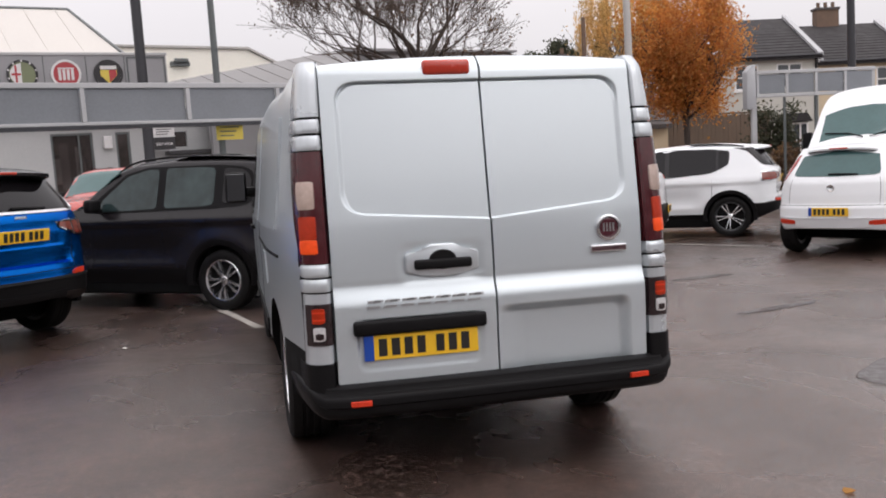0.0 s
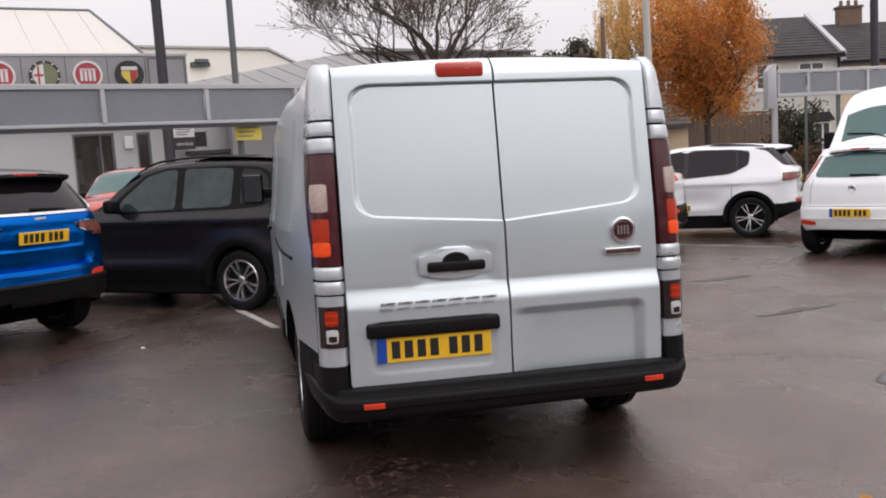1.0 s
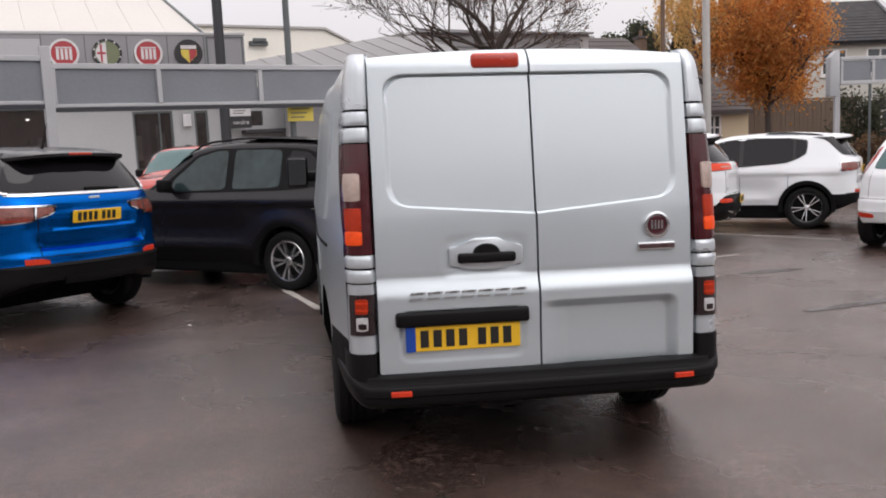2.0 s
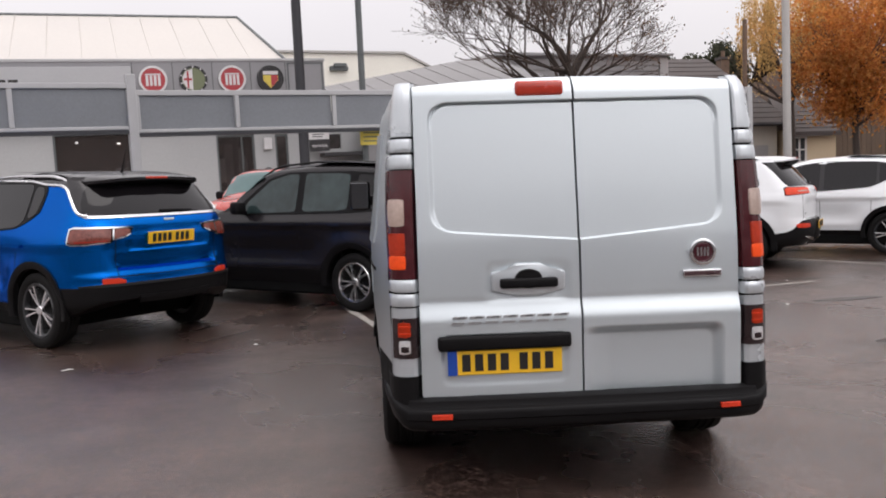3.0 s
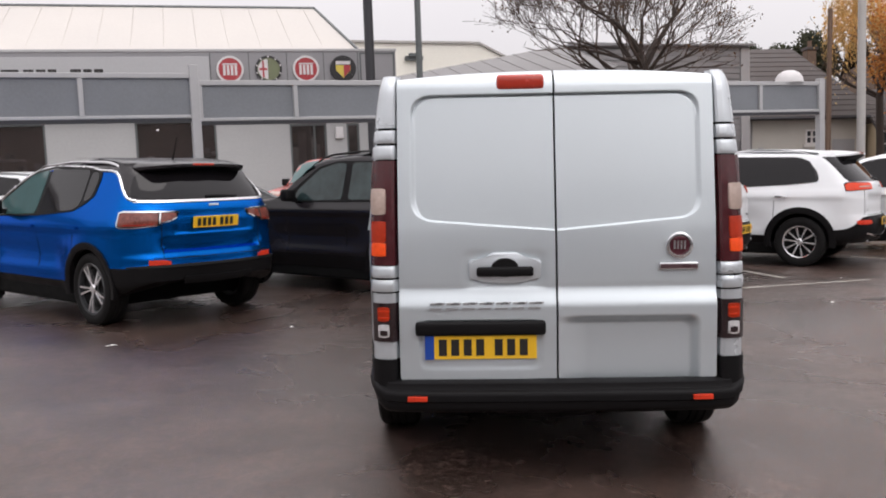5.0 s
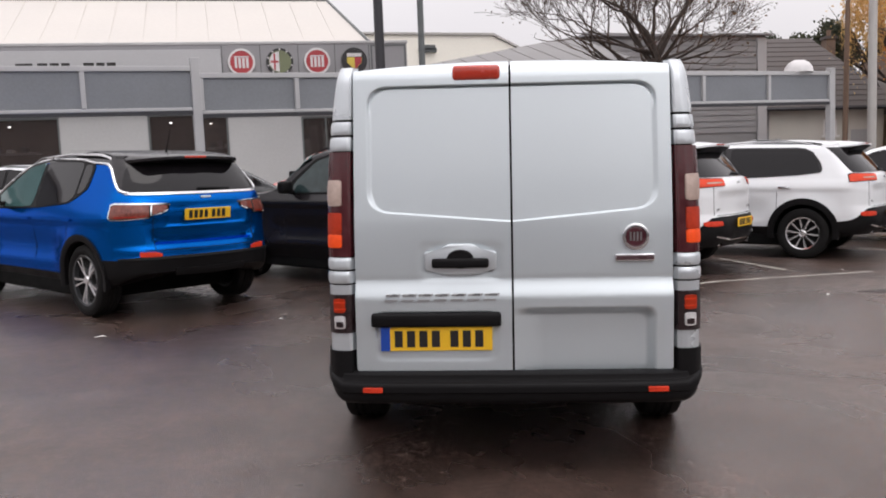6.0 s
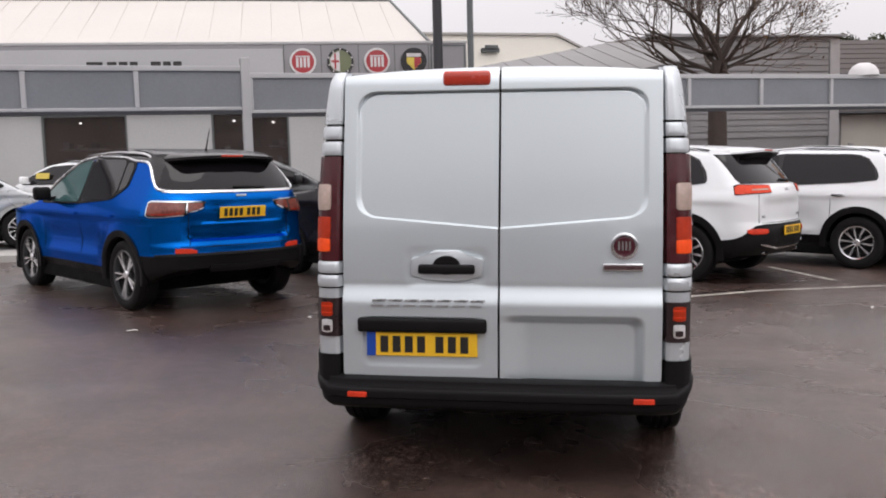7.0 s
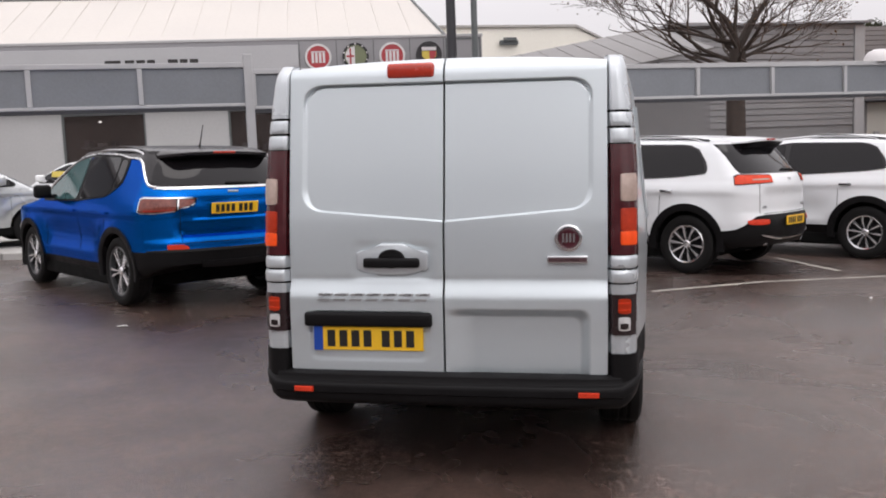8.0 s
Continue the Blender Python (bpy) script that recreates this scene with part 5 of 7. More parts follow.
RENEGADE = dict(length=4.25, width=1.80, belt=1.06, wheelbase=2.57, rear_axle=0.86, wheel_r=0.328, rim_r=0.218, rim="twin", paint=BLACK_PAINT, handle_mat=BLACK_PAINT, lift=.1,
                top=[(0, 1.60), (.34, 1.63), (.8, 1.665), (1.5, 1.69), (2.05, 1.66), (2.3, 1.59), (2.80, 1.22), (2.95, 1.16), (3.95, 1.07), (4.15, .95), (4.25, .62)],
                tail_line=[(.28, .12), (.40, .02), (.60, .0), (.70, .02), (1.0, .04), (1.15, .08), (1.35, .15), (1.60, .26)],
                widths=[(.28, .84), (.42, .88), (.60, .89), (1.0, .90), (1.08, .88), (1.3, .82), (1.55, .755), (1.69, .70)],
                corner=[(.28, .28), (1.0, .28), (1.6, .2)], power=3.2,
                clad=.46, clad_rear=.66, clad_reach=.4, edge=.09,
                dlo=[(.42, 1.17, 1.43), (.55, 1.12, 1.53), (.95, 1.10, 1.565), (1.85, 1.09, 1.575), (2.15, 1.09, 1.51), (2.5, 1.09, 1.27), (2.63, 1.09, 1.16)],
                panes=[[(1.68, 1.12, 1.55), (1.85, 1.115, 1.55), (2.12, 1.11, 1.485), (2.42, 1.11, 1.26), (2.48, 1.11, 1.21)], [(.93, 1.14, 1.53), (1.10, 1.125, 1.545), (1.58, 1.12, 1.555)], [(.47, 1.20, 1.42), (.58, 1.16, 1.50), (.82, 1.15, 1.53)]],
                clear_panes=(0, 1), clear_mat=GLASS_GREEN, handles=(1.0, 1.72), shuts=(1.0, 1.63, 2.62), mirror_y=2.40, screen=(2.22, 2.78, .80), rails=(.5, 2.4, BLACK_PLASTIC),
                wraps=[("rear_window", GLASS_DARK, [(1.17, 40), (1.50, 42)], .006)],
                tail_parts=[("rear_lamp", LAMP_RED, [(40, .92, 1.12), (58, .92, 1.12)], .012), ("rear_reflector", REFLECTOR, [(38, .60, .65), (52, .61, .66)], .012)],
                spoiler=(.14, .5, 1.61, .62, BLACK_PAINT), plate=(0, .93, .02, 0), front_lamps=[("headlamp", LAMP_CLEAR, [(.5, .88, 1.02), (.72, .88, 1.02)])])
renegade = suv("black_suv", "black boxy suv with bright alloy wheels and roof rails", pose(-0.07, 6.15, 0, 0, 0, 54), RENEGADE)

HATCH = dict(length=4.03, width=1.69, belt=.97, wheelbase=2.51, rear_axle=0.62, wheel_r=0.305, rim_r=0.20, rim="many", paint=WHITE, handle_mat=WHITE, mirror_mat=WHITE, lift=.06, wedge=.03, well=.045,
             top=[(0, 1.40), (.40, 1.425), (.70, 1.45), (1.2, 1.48), (1.8, 1.49), (2.3, 1.42), (2.6, 1.30), (3.2, .97), (3.35, .92), (3.8, .80), (3.95, .70), (4.03, .50)],
             tail_line=[(.28, .12), (.36, .04), (.50, .0), (.64, .01), (.68, .04), (.80, .055), (.96, .085), (1.02, .12), (1.10, .18), (1.30, .33), (1.42, .43)],
             widths=[(.28, .77), (.42, .82), (.60, .84), (.85, .845), (.97, .83), (1.08, .79), (1.30, .70), (1.48, .62)],
             corner=[(.28, .34), (.6, .44), (.95, .46), (1.1, .38), (1.4, .30)], power=2.4, pressing=.7,
             clad=.32, clad_rear=.32, tum=.28, arches=False, round_badge=True, edge=.10,
             dlo=[(.78, 1.10, 1.20), (.95, 1.06, 1.35), (1.5, 1.0, 1.40), (2.1, .985, 1.37), (2.6, .98, 1.20), (2.9, .98, 1.05)],
             panes=[[(1.55, 1.02, 1.38), (2.1, 1.005, 1.345), (2.6, 1.0, 1.18), (2.82, 1.0, 1.07)], [(.82, 1.11, 1.21), (.97, 1.08, 1.33), (1.48, 1.03, 1.375)]],
             handles=(1.35,), shuts=(1.5, 2.8), mirror_y=2.6, screen=(2.38, 3.12, .58),
             rear_parts=[("rear_window", GLASS_DARK, [(-.56, 1.07, 1.12), (-.50, 1.055, 1.32), (0, 1.045, 1.385), (.50, 1.055, 1.32), (.56, 1.07, 1.12)], .006)],
             tail_parts=[("rear_lamp", LAMP_RED, [(53, 1.22, 1.345), (58, 1.10, 1.34), (64, 1.0, 1.28), (70, .99, 1.16), (75, .995, 1.06)], .010),
                         ("rear_reflector", REFLECTOR, [(34, .42, .465), (40, .415, .475), (60, .42, .485), (66, .43, .475)], .010),
                         ("tailgate_gap", SEAL, [(43, .70, 1.02), (43.5, .70, 1.02)], .002)],
             tail_bands=[("bumper_gap", SEAL, [(0, .664, .671), (50, .664, .671), (84, .664, .671)], .002), ("bumper_crease", None, [(0, .50, .512), (40, .50, .512), (70, .505, .515)], .010)],
             spoiler=(.33, .72, 1.425, .50, WHITE), plate=(0, .585, .02, 0), band=True, wiper=1.06, badge=(.90, .10, .10),
             front_lamps=[("headlamp", LAMP_CLEAR, [(.42, .64, .78), (.68, .70, .84)])], front_parts=[("grille", BLACK_PLASTIC, [(-.4, .38, .52), (.4, .38, .52)], .01)])


def hatch(name, label, matrix, paint, rear_glass=GLASS_DARK, **more):
    spec = dict(HATCH, paint=paint, handle_mat=paint, mirror_mat=paint, **more)
    spec["rear_parts"] = [(n, rear_glass if n == "rear_window" else m or paint, c, o) for n, m, c, o in HATCH["rear_parts"]]
    spec["tail_bands"] = [(n, m or paint, c, o) for n, m, c, o in HATCH["tail_bands"]]
    spec["spoiler"] = (.33, .72, 1.425, .50, paint)
    return suv(name, label, matrix, spec)


punto = hatch("white_hatchback", "white hatchback with tall red rear lamps", pose(6.47, 6.40, 0, 0, 0, -60), WHITE, rear_glass=GLASS_TEAL)


# ---- showroom and buildings behind the frame ----
BUILD = Matrix.Translation((-6.5, 22.4, 0)) @ Matrix.Rotation(radians(18), 4, "Z") @ Matrix.Rotation(radians(-1.3), 4, "Y") @ Matrix.Translation((.19, .36, -.15))


def wall_with_holes(u0, u1, w0, w1, holes, v0=0.0, v1=0.25):
    """A wall in u and w with rectangular openings (a, b, c, d) right through it."""
    us = sorted({u0, u1, *[h[0] for h in holes], *[h[1] for h in holes]})
    ws = sorted({w0, w1, *[h[2] for h in holes], *[h[3] for h in holes]})
    bm = bmesh.new()
    for a, b in zip(us, us[1:]):
        for c, d in zip(ws, ws[1:]):
            if not any(h[0] <= a and b <= h[1] and h[2] <= c and d <= h[3] for h in holes):
                box(bm, a, b, v0, v1, c, d)
    bmesh.ops.remove_doubles(bm, verts=bm.verts, dist=.0005)
    return bm


CLEAR_PANE = surface("clear_shop_glass", (.058, .046, .043), .04, 0, 0, .35, 1.5, 8, 0, .01, alpha=.5)
showroom = thing("showroom", "long grey car showroom with cream sheet roof", "building", BUILD)
holes = [(-8.62, -6.25, .25, 3.28), (-3.85, -1.56, .25, 3.28), (.60, 1.72, .25, 3.10), (2.34, 2.74, -.2, 3.08)]
part("wall", wall_with_holes(-22, 3.92, -.6, 3.45, holes), WALL_PALE, showroom, "pale grey block wall")
for k in range(20):
    w = -.1 + .17 * k
    part("wall_course", boxed(-6.2, -3.9, -.006, .0, w, w + .155), WALL_PALE, showroom)
    part("wall_course", boxed(-1.5, .55, -.006, .0, w, w + .155), WALL_PALE, showroom)
    part("wall_course", boxed(-12.0, -8.66, -.006, .0, w, w + .155), WALL_PALE, showroom)
part("fascia", boxed(-22, 3.9, -.35, .25, 3.46, 5.22), FASCIA, showroom, "mid grey fascia")
part("parapet_cap", boxed(-22, 3.93, -.38, .3, 5.222, 5.30, .01), GANTRY, showroom)
part("name_board", boxed(-22, -1.66, -.43, -.352, 4.32, 5.08, .01), FASCIA_LIGHT, showroom, "light grey name board")
for u in (-1.63, -.53, .58, 1.68, 2.72):
    part("fascia_joint", boxed(u - .012, u + .012, -.356, -.35, 3.5, 5.2), POLE_GREY, showroom)
part("fascia_frame", wall_with_holes(2.78, 3.86, 4.2, 5.18, [(2.82, 3.82, 4.24, 5.14)], -.37, -.351), POLE_GREY, showroom)
for a, b in ((-7.18, -6.74), (-6.62, -6.36), (-6.30, -6.06), (-6.0, -5.78), (-5.42, -5.14), (-5.08, -4.86), (-4.80, -4.56)):
    part("name_bar", boxed(a, b, -.447, -.431, 4.50, 4.74), INK, showroom, "plain dark lettering bar")
for i, (a, b, c, d) in enumerate(holes):
    win = part("shop_window" if i < 3 else "shop_door", wall_with_holes(a, b, c, d, [(a + .06, b - .06, c + .06, d - .06)], .04, .12), POLE_GREY, showroom, "dark metal frame")
    pane = part("pane", boxed(a + .05, b - .05, .075, .085, c + .05, d - .05), CLEAR_PANE if i < 3 else SHOP_GLASS, win, "clear glass" if i < 3 else "dark glass")
    pane.visible_shadow = i > 2
    for k in range(2, 3 if i == 2 else 1):
        u = a + (b - a) * k / 3
        part("glazing_bar", boxed(u - .025, u + .025, .035, .13, c + .06, d - .06), POLE_GREY, win)
# what stands behind the clear shop windows
SHOP_LAMP = surface("lit_ceiling_lamp", (.9, .88, .84), .5, emit=8)
for u, v in ((-7.75, 1.0), (-3.25, 1.3), (-2.05, 2.6)):
    part("lamp_cord", tube(bmesh.new(), [(u, v, 3.116), (u, v, 3.46)], .006, 5), POLE_DARK, showroom)
    part("ceiling_lamp", lathe(bmesh.new(), [(.0005, 3.07), (.035, 3.07), (.045, 3.085), (.042, 3.11), (.0005, 3.115)], 16, "z"), SHOP_LAMP, showroom, "small lit ceiling lamp", True).matrix_basis = pose(u, v, 0)
part("ceiling", boxed(-21.9, 3.6, .26, 9.7, 3.46, 3.52), FASCIA, showroom)
part("rear_partition", boxed(-10.5, -.6, 2.6, 2.7, .02, 3.45), WOOD_FENCE, showroom, "dark inner partition")
# made-up pale boards with boxes, standing in for bright streaks in the windows
for u, w, run in ((-8.5, 2.30, 1.3), (-7.4, 1.95, 1.5), (-8.2, 1.62, 1.7), (-6.5, 2.1, .8), (-3.7, 2.05, 1.1), (-2.9, 1.78, 1.4), (-3.4, 1.55, 1.2), (-2.2, 2.25, .7)):
    part("streak_board", boxed(u, u + run, 1.5, 2.59, w, w + .05, .01), FASCIA_LIGHT, showroom, "made-up pale board for a bright streak in the window")
    for k in range(3):
        part("streak_board_box", boxed(u + .1 + run * .3 * k, u + .06 + run * .3 * k + .2, 1.6, 2.2, w + .052, w + .16 + .05 * ((k * 7 + int(w * 10)) % 3), .01), (SIGN_BLACK, FASCIA, SIGN_WHITE)[(k + int(w * 20)) % 3], showroom)
part("partition", boxed(.2, 2.2, 2.2, 2.3, .02, 3.4), SIGN_BLACK, showroom, "dark inner partition")
for u0, u1, v, w0, w1, mat in ((.72, .98, 1.2, 1.7, 2.45, SIGN_WHITE), (1.05, 1.30, 1.7, 1.5, 2.9, FASCIA), (1.36, 1.52, .9, 1.3, 2.75, SIGN_WHITE), (.70, 1.0, 1.6, 2.6, 2.9, WOOD_FENCE), (1.56, 1.66, 1.2, 1.4, 2.5, WALL_PALE)):
    part("display_board", boxed(u0, u1, v, v + .06, w0, w1, .01), mat, showroom, "display board")
part("display_stand", boxed(.7, 1.6, .7, 1.1, .02, 1.45, .02), FASCIA_LIGHT, showroom, "low display stand")
part("wall_light", boxed(1.98, 2.22, -.14, -.008, 2.62, 2.98, .02), SIGN_WHITE, showroom, "small white box on the wall")
part("wall_vent", tube(bmesh.new(), [(2.08, -.06, 1.95), (2.08, .02, 1.95)], .15, 20), POLE_GREY, showroom, "round grey vent")
roof = bmesh.new()
rp = [(-22, .2, 5.28), (2.9, .2, 5.28), (2.27, 5.0, 7.44), (-22, 5.0, 7.44), (3.2, 9.8, 5.28), (-22, 9.8, 5.28)]
rv = [roof.verts.new(p) for p in rp]
for f in ((0, 1, 2, 3), (1, 4, 2), (3, 2, 4, 5), (0, 3, 5)):
    roof.faces.new([rv[i] for i in f])
part("roof", roof, CREAM, showroom, "cream sheet roof")
for k in range(24):
    u = -20 + k * .95
    part("roof_seam", tube(bmesh.new(), [(u, .25, 5.295), (u, 4.95, 7.435)], .012, 4), CREAM, showroom)
part("ridge_cap", tube(bmesh.new(), [(-22, 5, 7.45), (2.27, 5, 7.45)], .06, 6), POLE_GREY, showroom)
part("hip_cap", tube(bmesh.new(), [(2.27, 5, 7.45), (2.9, .2, 5.30)], .05, 6), POLE_GREY, showroom)
part("rear_wall", boxed(-22, 3.9, 9.8, 10, -.6, 5.27), WALL_PALE, showroom)
part("side_wall", boxed(3.65, 3.9, .26, 9.79, -.6, 5.25), FASCIA, showroom)
part("interior_floor", boxed(-21.9, 3.6, .26, 9.7, -.3, .02), PALE_STONE, showroom)


def roundel(u, kind):
    sign = thing("round_sign", {"red": "round red and white sign on a grey fascia", "cross": "round green and white sign with a red cross", "dark": "round black sign with a yellow shield"}[kind], "sign", BUILD @ Matrix.Translation((u, -.36, 4.70)), "round signs on the fascia")
    part("sign_rim", disc(.39, -.10, .0, 40, .33), SIGN_WHITE if kind == "red" else SIGN_BLACK, sign)
    if kind == "red":
        part("sign_face", disc(.335, -.085, .0, 40), SIGN_RED, sign, "red face")
        for k in range(4):
            part("sign_bar", boxed(-.20 + .11 * k, -.13 + .11 * k, -.096, -.08, -.17, .12), SIGN_WHITE, sign)
        part("sign_bar", boxed(-.21, .21, -.096, -.08, .135, .17), SIGN_WHITE, sign)
    elif kind == "cross":
        part("sign_face", disc(.335, -.085, .0, 40), SIGN_GREEN, sign, "olive face")
        part("sign_half", prism(bmesh.new(), [(-.02, -.30), (-.02, .30), (-.20, .24), (-.30, .08), (-.30, -.08), (-.20, -.24)], -.093, -.08), SIGN_WHITE, sign, "white half")
        part("sign_bar", boxed(-.18, -.13, -.10, -.08, -.24, .24), SIGN_RED, sign)
        part("sign_bar", boxed(-.27, -.04, -.101, -.08, -.03, .03), SIGN_RED, sign)
        for k in range(10):
            a = 2 * math.pi * k / 10
            part("sign_dash", boxed(-.02, .02, -.106, -.09, .335, .38), SIGN_WHITE, sign).matrix_basis = pose(0, 0, 0, 0, math.degrees(a), 0)
    else:
        part("sign_face", disc(.335, -.085, .0, 40), SIGN_BLACK, sign, "black face")
        part("shield", prism(bmesh.new(), [(-.22, .10), (.22, .10), (.22, -.05), (.0, -.28), (-.22, -.05)], -.097, -.08), SIGN_YELLOW, sign, "yellow shield")
        part("shield_half", prism(bmesh.new(), [(.01, .10), (.21, .10), (.21, -.05), (.01, -.26)], -.101, -.09), SIGN_RED, sign, "red half")
        part("shield_top", boxed(-.22, .22, -.10, -.08, .12, .22), SIGN_WHITE, sign)


for u, kind in ((-1.08, "red"), (.03, "cross"), (1.13, "red"), (2.25, "dark")):
    roundel(u, kind)

# lower annexe with signs
annexe = thing("annexe", "low pale annexe beside a showroom", "building", BUILD)
part("wall", wall_with_holes(3.93, 9.5, -.6, 3.6, [(4.0, 4.42, 2.58, 3.03), (5.15, 5.5, .5, 2.3)], .1, .35), WALL_PALE, annexe, "pale wall")
part("window", boxed(4.0, 4.42, .2, .24, 2.58, 3.03), SHOP_GLASS, annexe, "small dark window")
part("window", boxed(5.15, 5.5, .2, .24, .5, 2.3), SHOP_GLASS, annexe, "tall dark window")
part("roof", boxed(3.93, 9.5, -.1, 7, 3.602, 3.72), FASCIA, annexe)
part("canopy", boxed(3.71, 5.12, -.55, .1, 2.34, 2.45, .01), SIGN_BLACK, annexe, "dark ledge")
for k in range(16):
    part("wall_board", boxed(4.44, 9.4, .088, .1, .3 + .2 * k, .3 + .2 * k + .185), WALL_PALE, annexe)
svc = thing("service_sign", "white and black service sign on a pole", "sign", BUILD @ Matrix.Translation((3.6, -.45, 0)))
part("upper_panel", boxed(-.31, .31, -.03, .03, 2.86, 3.16, .005), SIGN_WHITE, svc)
part("lower_panel", boxed(-.31, .31, -.03, .03, 2.50, 2.855, .005), SIGN_BLACK, svc)
part("bracket", boxed(-.04, .04, .03, .46, 2.7, 2.76), POLE_DARK, svc)
txt = bpy.data.curves.new("sign_text", "FONT")
txt.body, txt.size, txt.align_x, txt.extrude = "service", .17, "CENTER", .002
tmp = new("sign_text", txt)
bpy.context.view_layer.update()
tmesh = bpy.data.meshes.new_from_object(tmp.evaluated_get(bpy.context.evaluated_depsgraph_get()))
bpy.data.objects.remove(tmp)
tmesh.materials.clear()
tmesh.materials.append(SIGN_WHITE)
tob = new("sign_text", tmesh)
tob.parent = svc
tob.matrix_basis = pose(0, -.034, 2.62, 90, 0, 0)
for k in range(3):
    part("sign_bar", boxed(-.22, .22 - .06 * k, -.034, -.03, 3.07 - .07 * k, 3.095 - .07 * k), INK, svc)
yel = thing("yellow_sign", "small yellow notice board clamped to a grey pole", "sign", Matrix.Translation((-1.09, 10.47, 2.16)) @ Matrix.Rotation(radians(6), 4, "Z"))
part("board", boxed(-.20, .20, -.02, .02, -.13, .13, .004), SIGN_YELLOW, yel)
for k in range(3):
    part("sign_bar", boxed(-.15, .14 - .04 * k, -.023, -.02, .055 - .065 * k, .072 - .065 * k), POLE_GREY, yel)
part("bracket", boxed(-.12, -.04, .02, .09, -.03, .03), POLE_GREY, yel)

# cream hall behind
cream = thing("cream_hall", "plain cream rendered hall with a small vent", "building", SITE @ Matrix.Translation((.27, 21, -.29)))
part("wall", prism(bmesh.new(), [(6, -.5), (6, 6.68), (14.7, 6.74), (16.6, 5.9), (16.6, -.5)], 0, 9), CREAM_WALL, cream)
part("roof_edge", prism(bmesh.new(), [(5.9, 6.69), (14.72, 6.75), (16.7, 5.88), (16.7, 5.96), (14.72, 6.84), (5.9, 6.77)], -.12, 9.1), POLE_PALE, cream)
part("vent", boxed(11.35, 12.1, -.22, 0, 6.02, 6.2, .02), POLE_GREY, cream)
part("vent_hood", boxed(11.45, 12.0, -.32, -.22, 6.16, 6.3, .02), POLE_GREY, cream)
pipe = thing("flue_pipe", "thin dark flue pipe", "pipe", Matrix.Translation((-.62, 36.85, -.33)))
part("pipe", tube(bmesh.new(), [(0, 0, 4.4), (0, 0, 6.9), (.1, 0, 7.0)], .09, 8), POLE_GREY, pipe)
part("pipe_base", boxed(-.25, .25, -.25, .25, -.4, 4.42), POLE_GREY, pipe)

# ribbed shed behind the bare tree
shed = thing("ribbed_shed", "grey shed clad in horizontal ribbed metal", "building", SITE @ Matrix.Translation((.2, 15, -.27)))
part("wall", prism(bmesh.new(), [(8.8, -.6), (8.8, 3.7), (15.4, 4.7), (15.42, 5.78), (24, 5.96), (24, -.6)], .06, 8), SHED_WALL, shed, "smooth grey wall")
w = 2.22
while w < 5.86:
    left = 15.2 if w < 5.6 else 15.5
    part("rib", prism(bmesh.new(), [(left, w), (left, w + .19), (23.96, w + .19), (23.96, w)], -.0, .055), METAL_GREY, shed)
    w += .225
part("corner_post", boxed(23.5, 23.95, -.06, -.002, -.3, 5.9), GANTRY, shed)
part("dark_bay", prism(bmesh.new(), [(14.3, 4.8), (14.3, 5.56), (15.45, 5.76), (15.45, 4.8)], .02, .058), FASCIA, shed)
for k in range(10):
    # sloping roof sheets that fall towards the car park
    a, b = 8.8 + .66 * k, 8.8 + .66 * k + .64
    za, zb = 4.70 + (a - 8.8) * .176, 4.70 + (b - 8.8) * .176
    part("roof_sheet", sheet(bmesh.new(), [[(a, -3.2, za - 1.1), (a, .4, za + .06)], [(b, -3.2, zb - 1.1), (b, .4, zb + .06)]], (0, 0, -.06)), METAL_LIGHT, shed, "pale ribbed roof sheet")
    part("roof_seam", tube(bmesh.new(), [(b + .01, -3.2, zb - 1.10), (b + .01, .4, zb + .06)], .025, 5), METAL_LIGHT, shed)
part("eaves_wall", boxed(8.8, 15.4, -2.9, -2.7, -.6, 3.55), SHED_WALL, shed)
part("roof_edge", prism(bmesh.new(), [(15.4, 5.83), (24.1, 6.0), (24.1, 6.07), (15.4, 5.90)], -.25, 8.1), FASCIA, shed)
part("low_wing", wall_with_holes(24.02, 30, -.6, 3.1, [(24.7, 29.5, 1.9, 2.6)], .3, .6), SHED_WALL, shed)
part("wing_window", boxed(24.7, 29.5, .4, .44, 1.9, 2.6), SHOP_GLASS, shed)
part("wing_sill", boxed(24.6, 29.6, .1, .3, 1.8, 1.9), FASCIA_LIGHT, shed)
part("wing_roof", boxed(24.02, 30.2, .1, 7, 3.1, 3.22), ROOF_BROWN, shed)


# ---- poles ----
def pole(name, label, p, r, h, mat, lean=(0, 0), arm=False):
    ob = thing(name, label, "pole", Matrix.Translation(p))
    part("shaft", tube(bmesh.new(), [(0, 0, -.3), (lean[0] * .5, lean[1] * .5, h * .5), (lean[0], lean[1], h)], [r, r * .92, r * .8], 14), mat, ob, "", True)
    part("foot_plate", lathe(bmesh.new(), [(r * 1.6, 0), (r * 1.6, .03), (r * 1.15, .05), (r * 1.15, .3), (r, .32)], 16, "z"), mat, ob)
    return ob


pole("street_pole", "tall dark painted street pole", (-3.06, 20.42, 0), .14, 11, POLE_DARK, (-.2, 0))
pole("sign_pole", "tall slender grey sign pole", (-1.18, 10.6, 0), .055, 8, POLE_GREY, (-.13, 0))
pole("lamp_post", "pale galvanised lamp post", (7.2, 13.66, 0), .085, 9, POLE_PALE, (-.12, 0))
pole("telegraph_pole", "dark wooden telegraph pole", (19.26, 22.17, 0), .14, 10, POLE_DARK, (-.1, 0))
pole("flue_post", "thin rusty brown post", (12.2, 28.1, 0), .10, 6.9, BRICK)


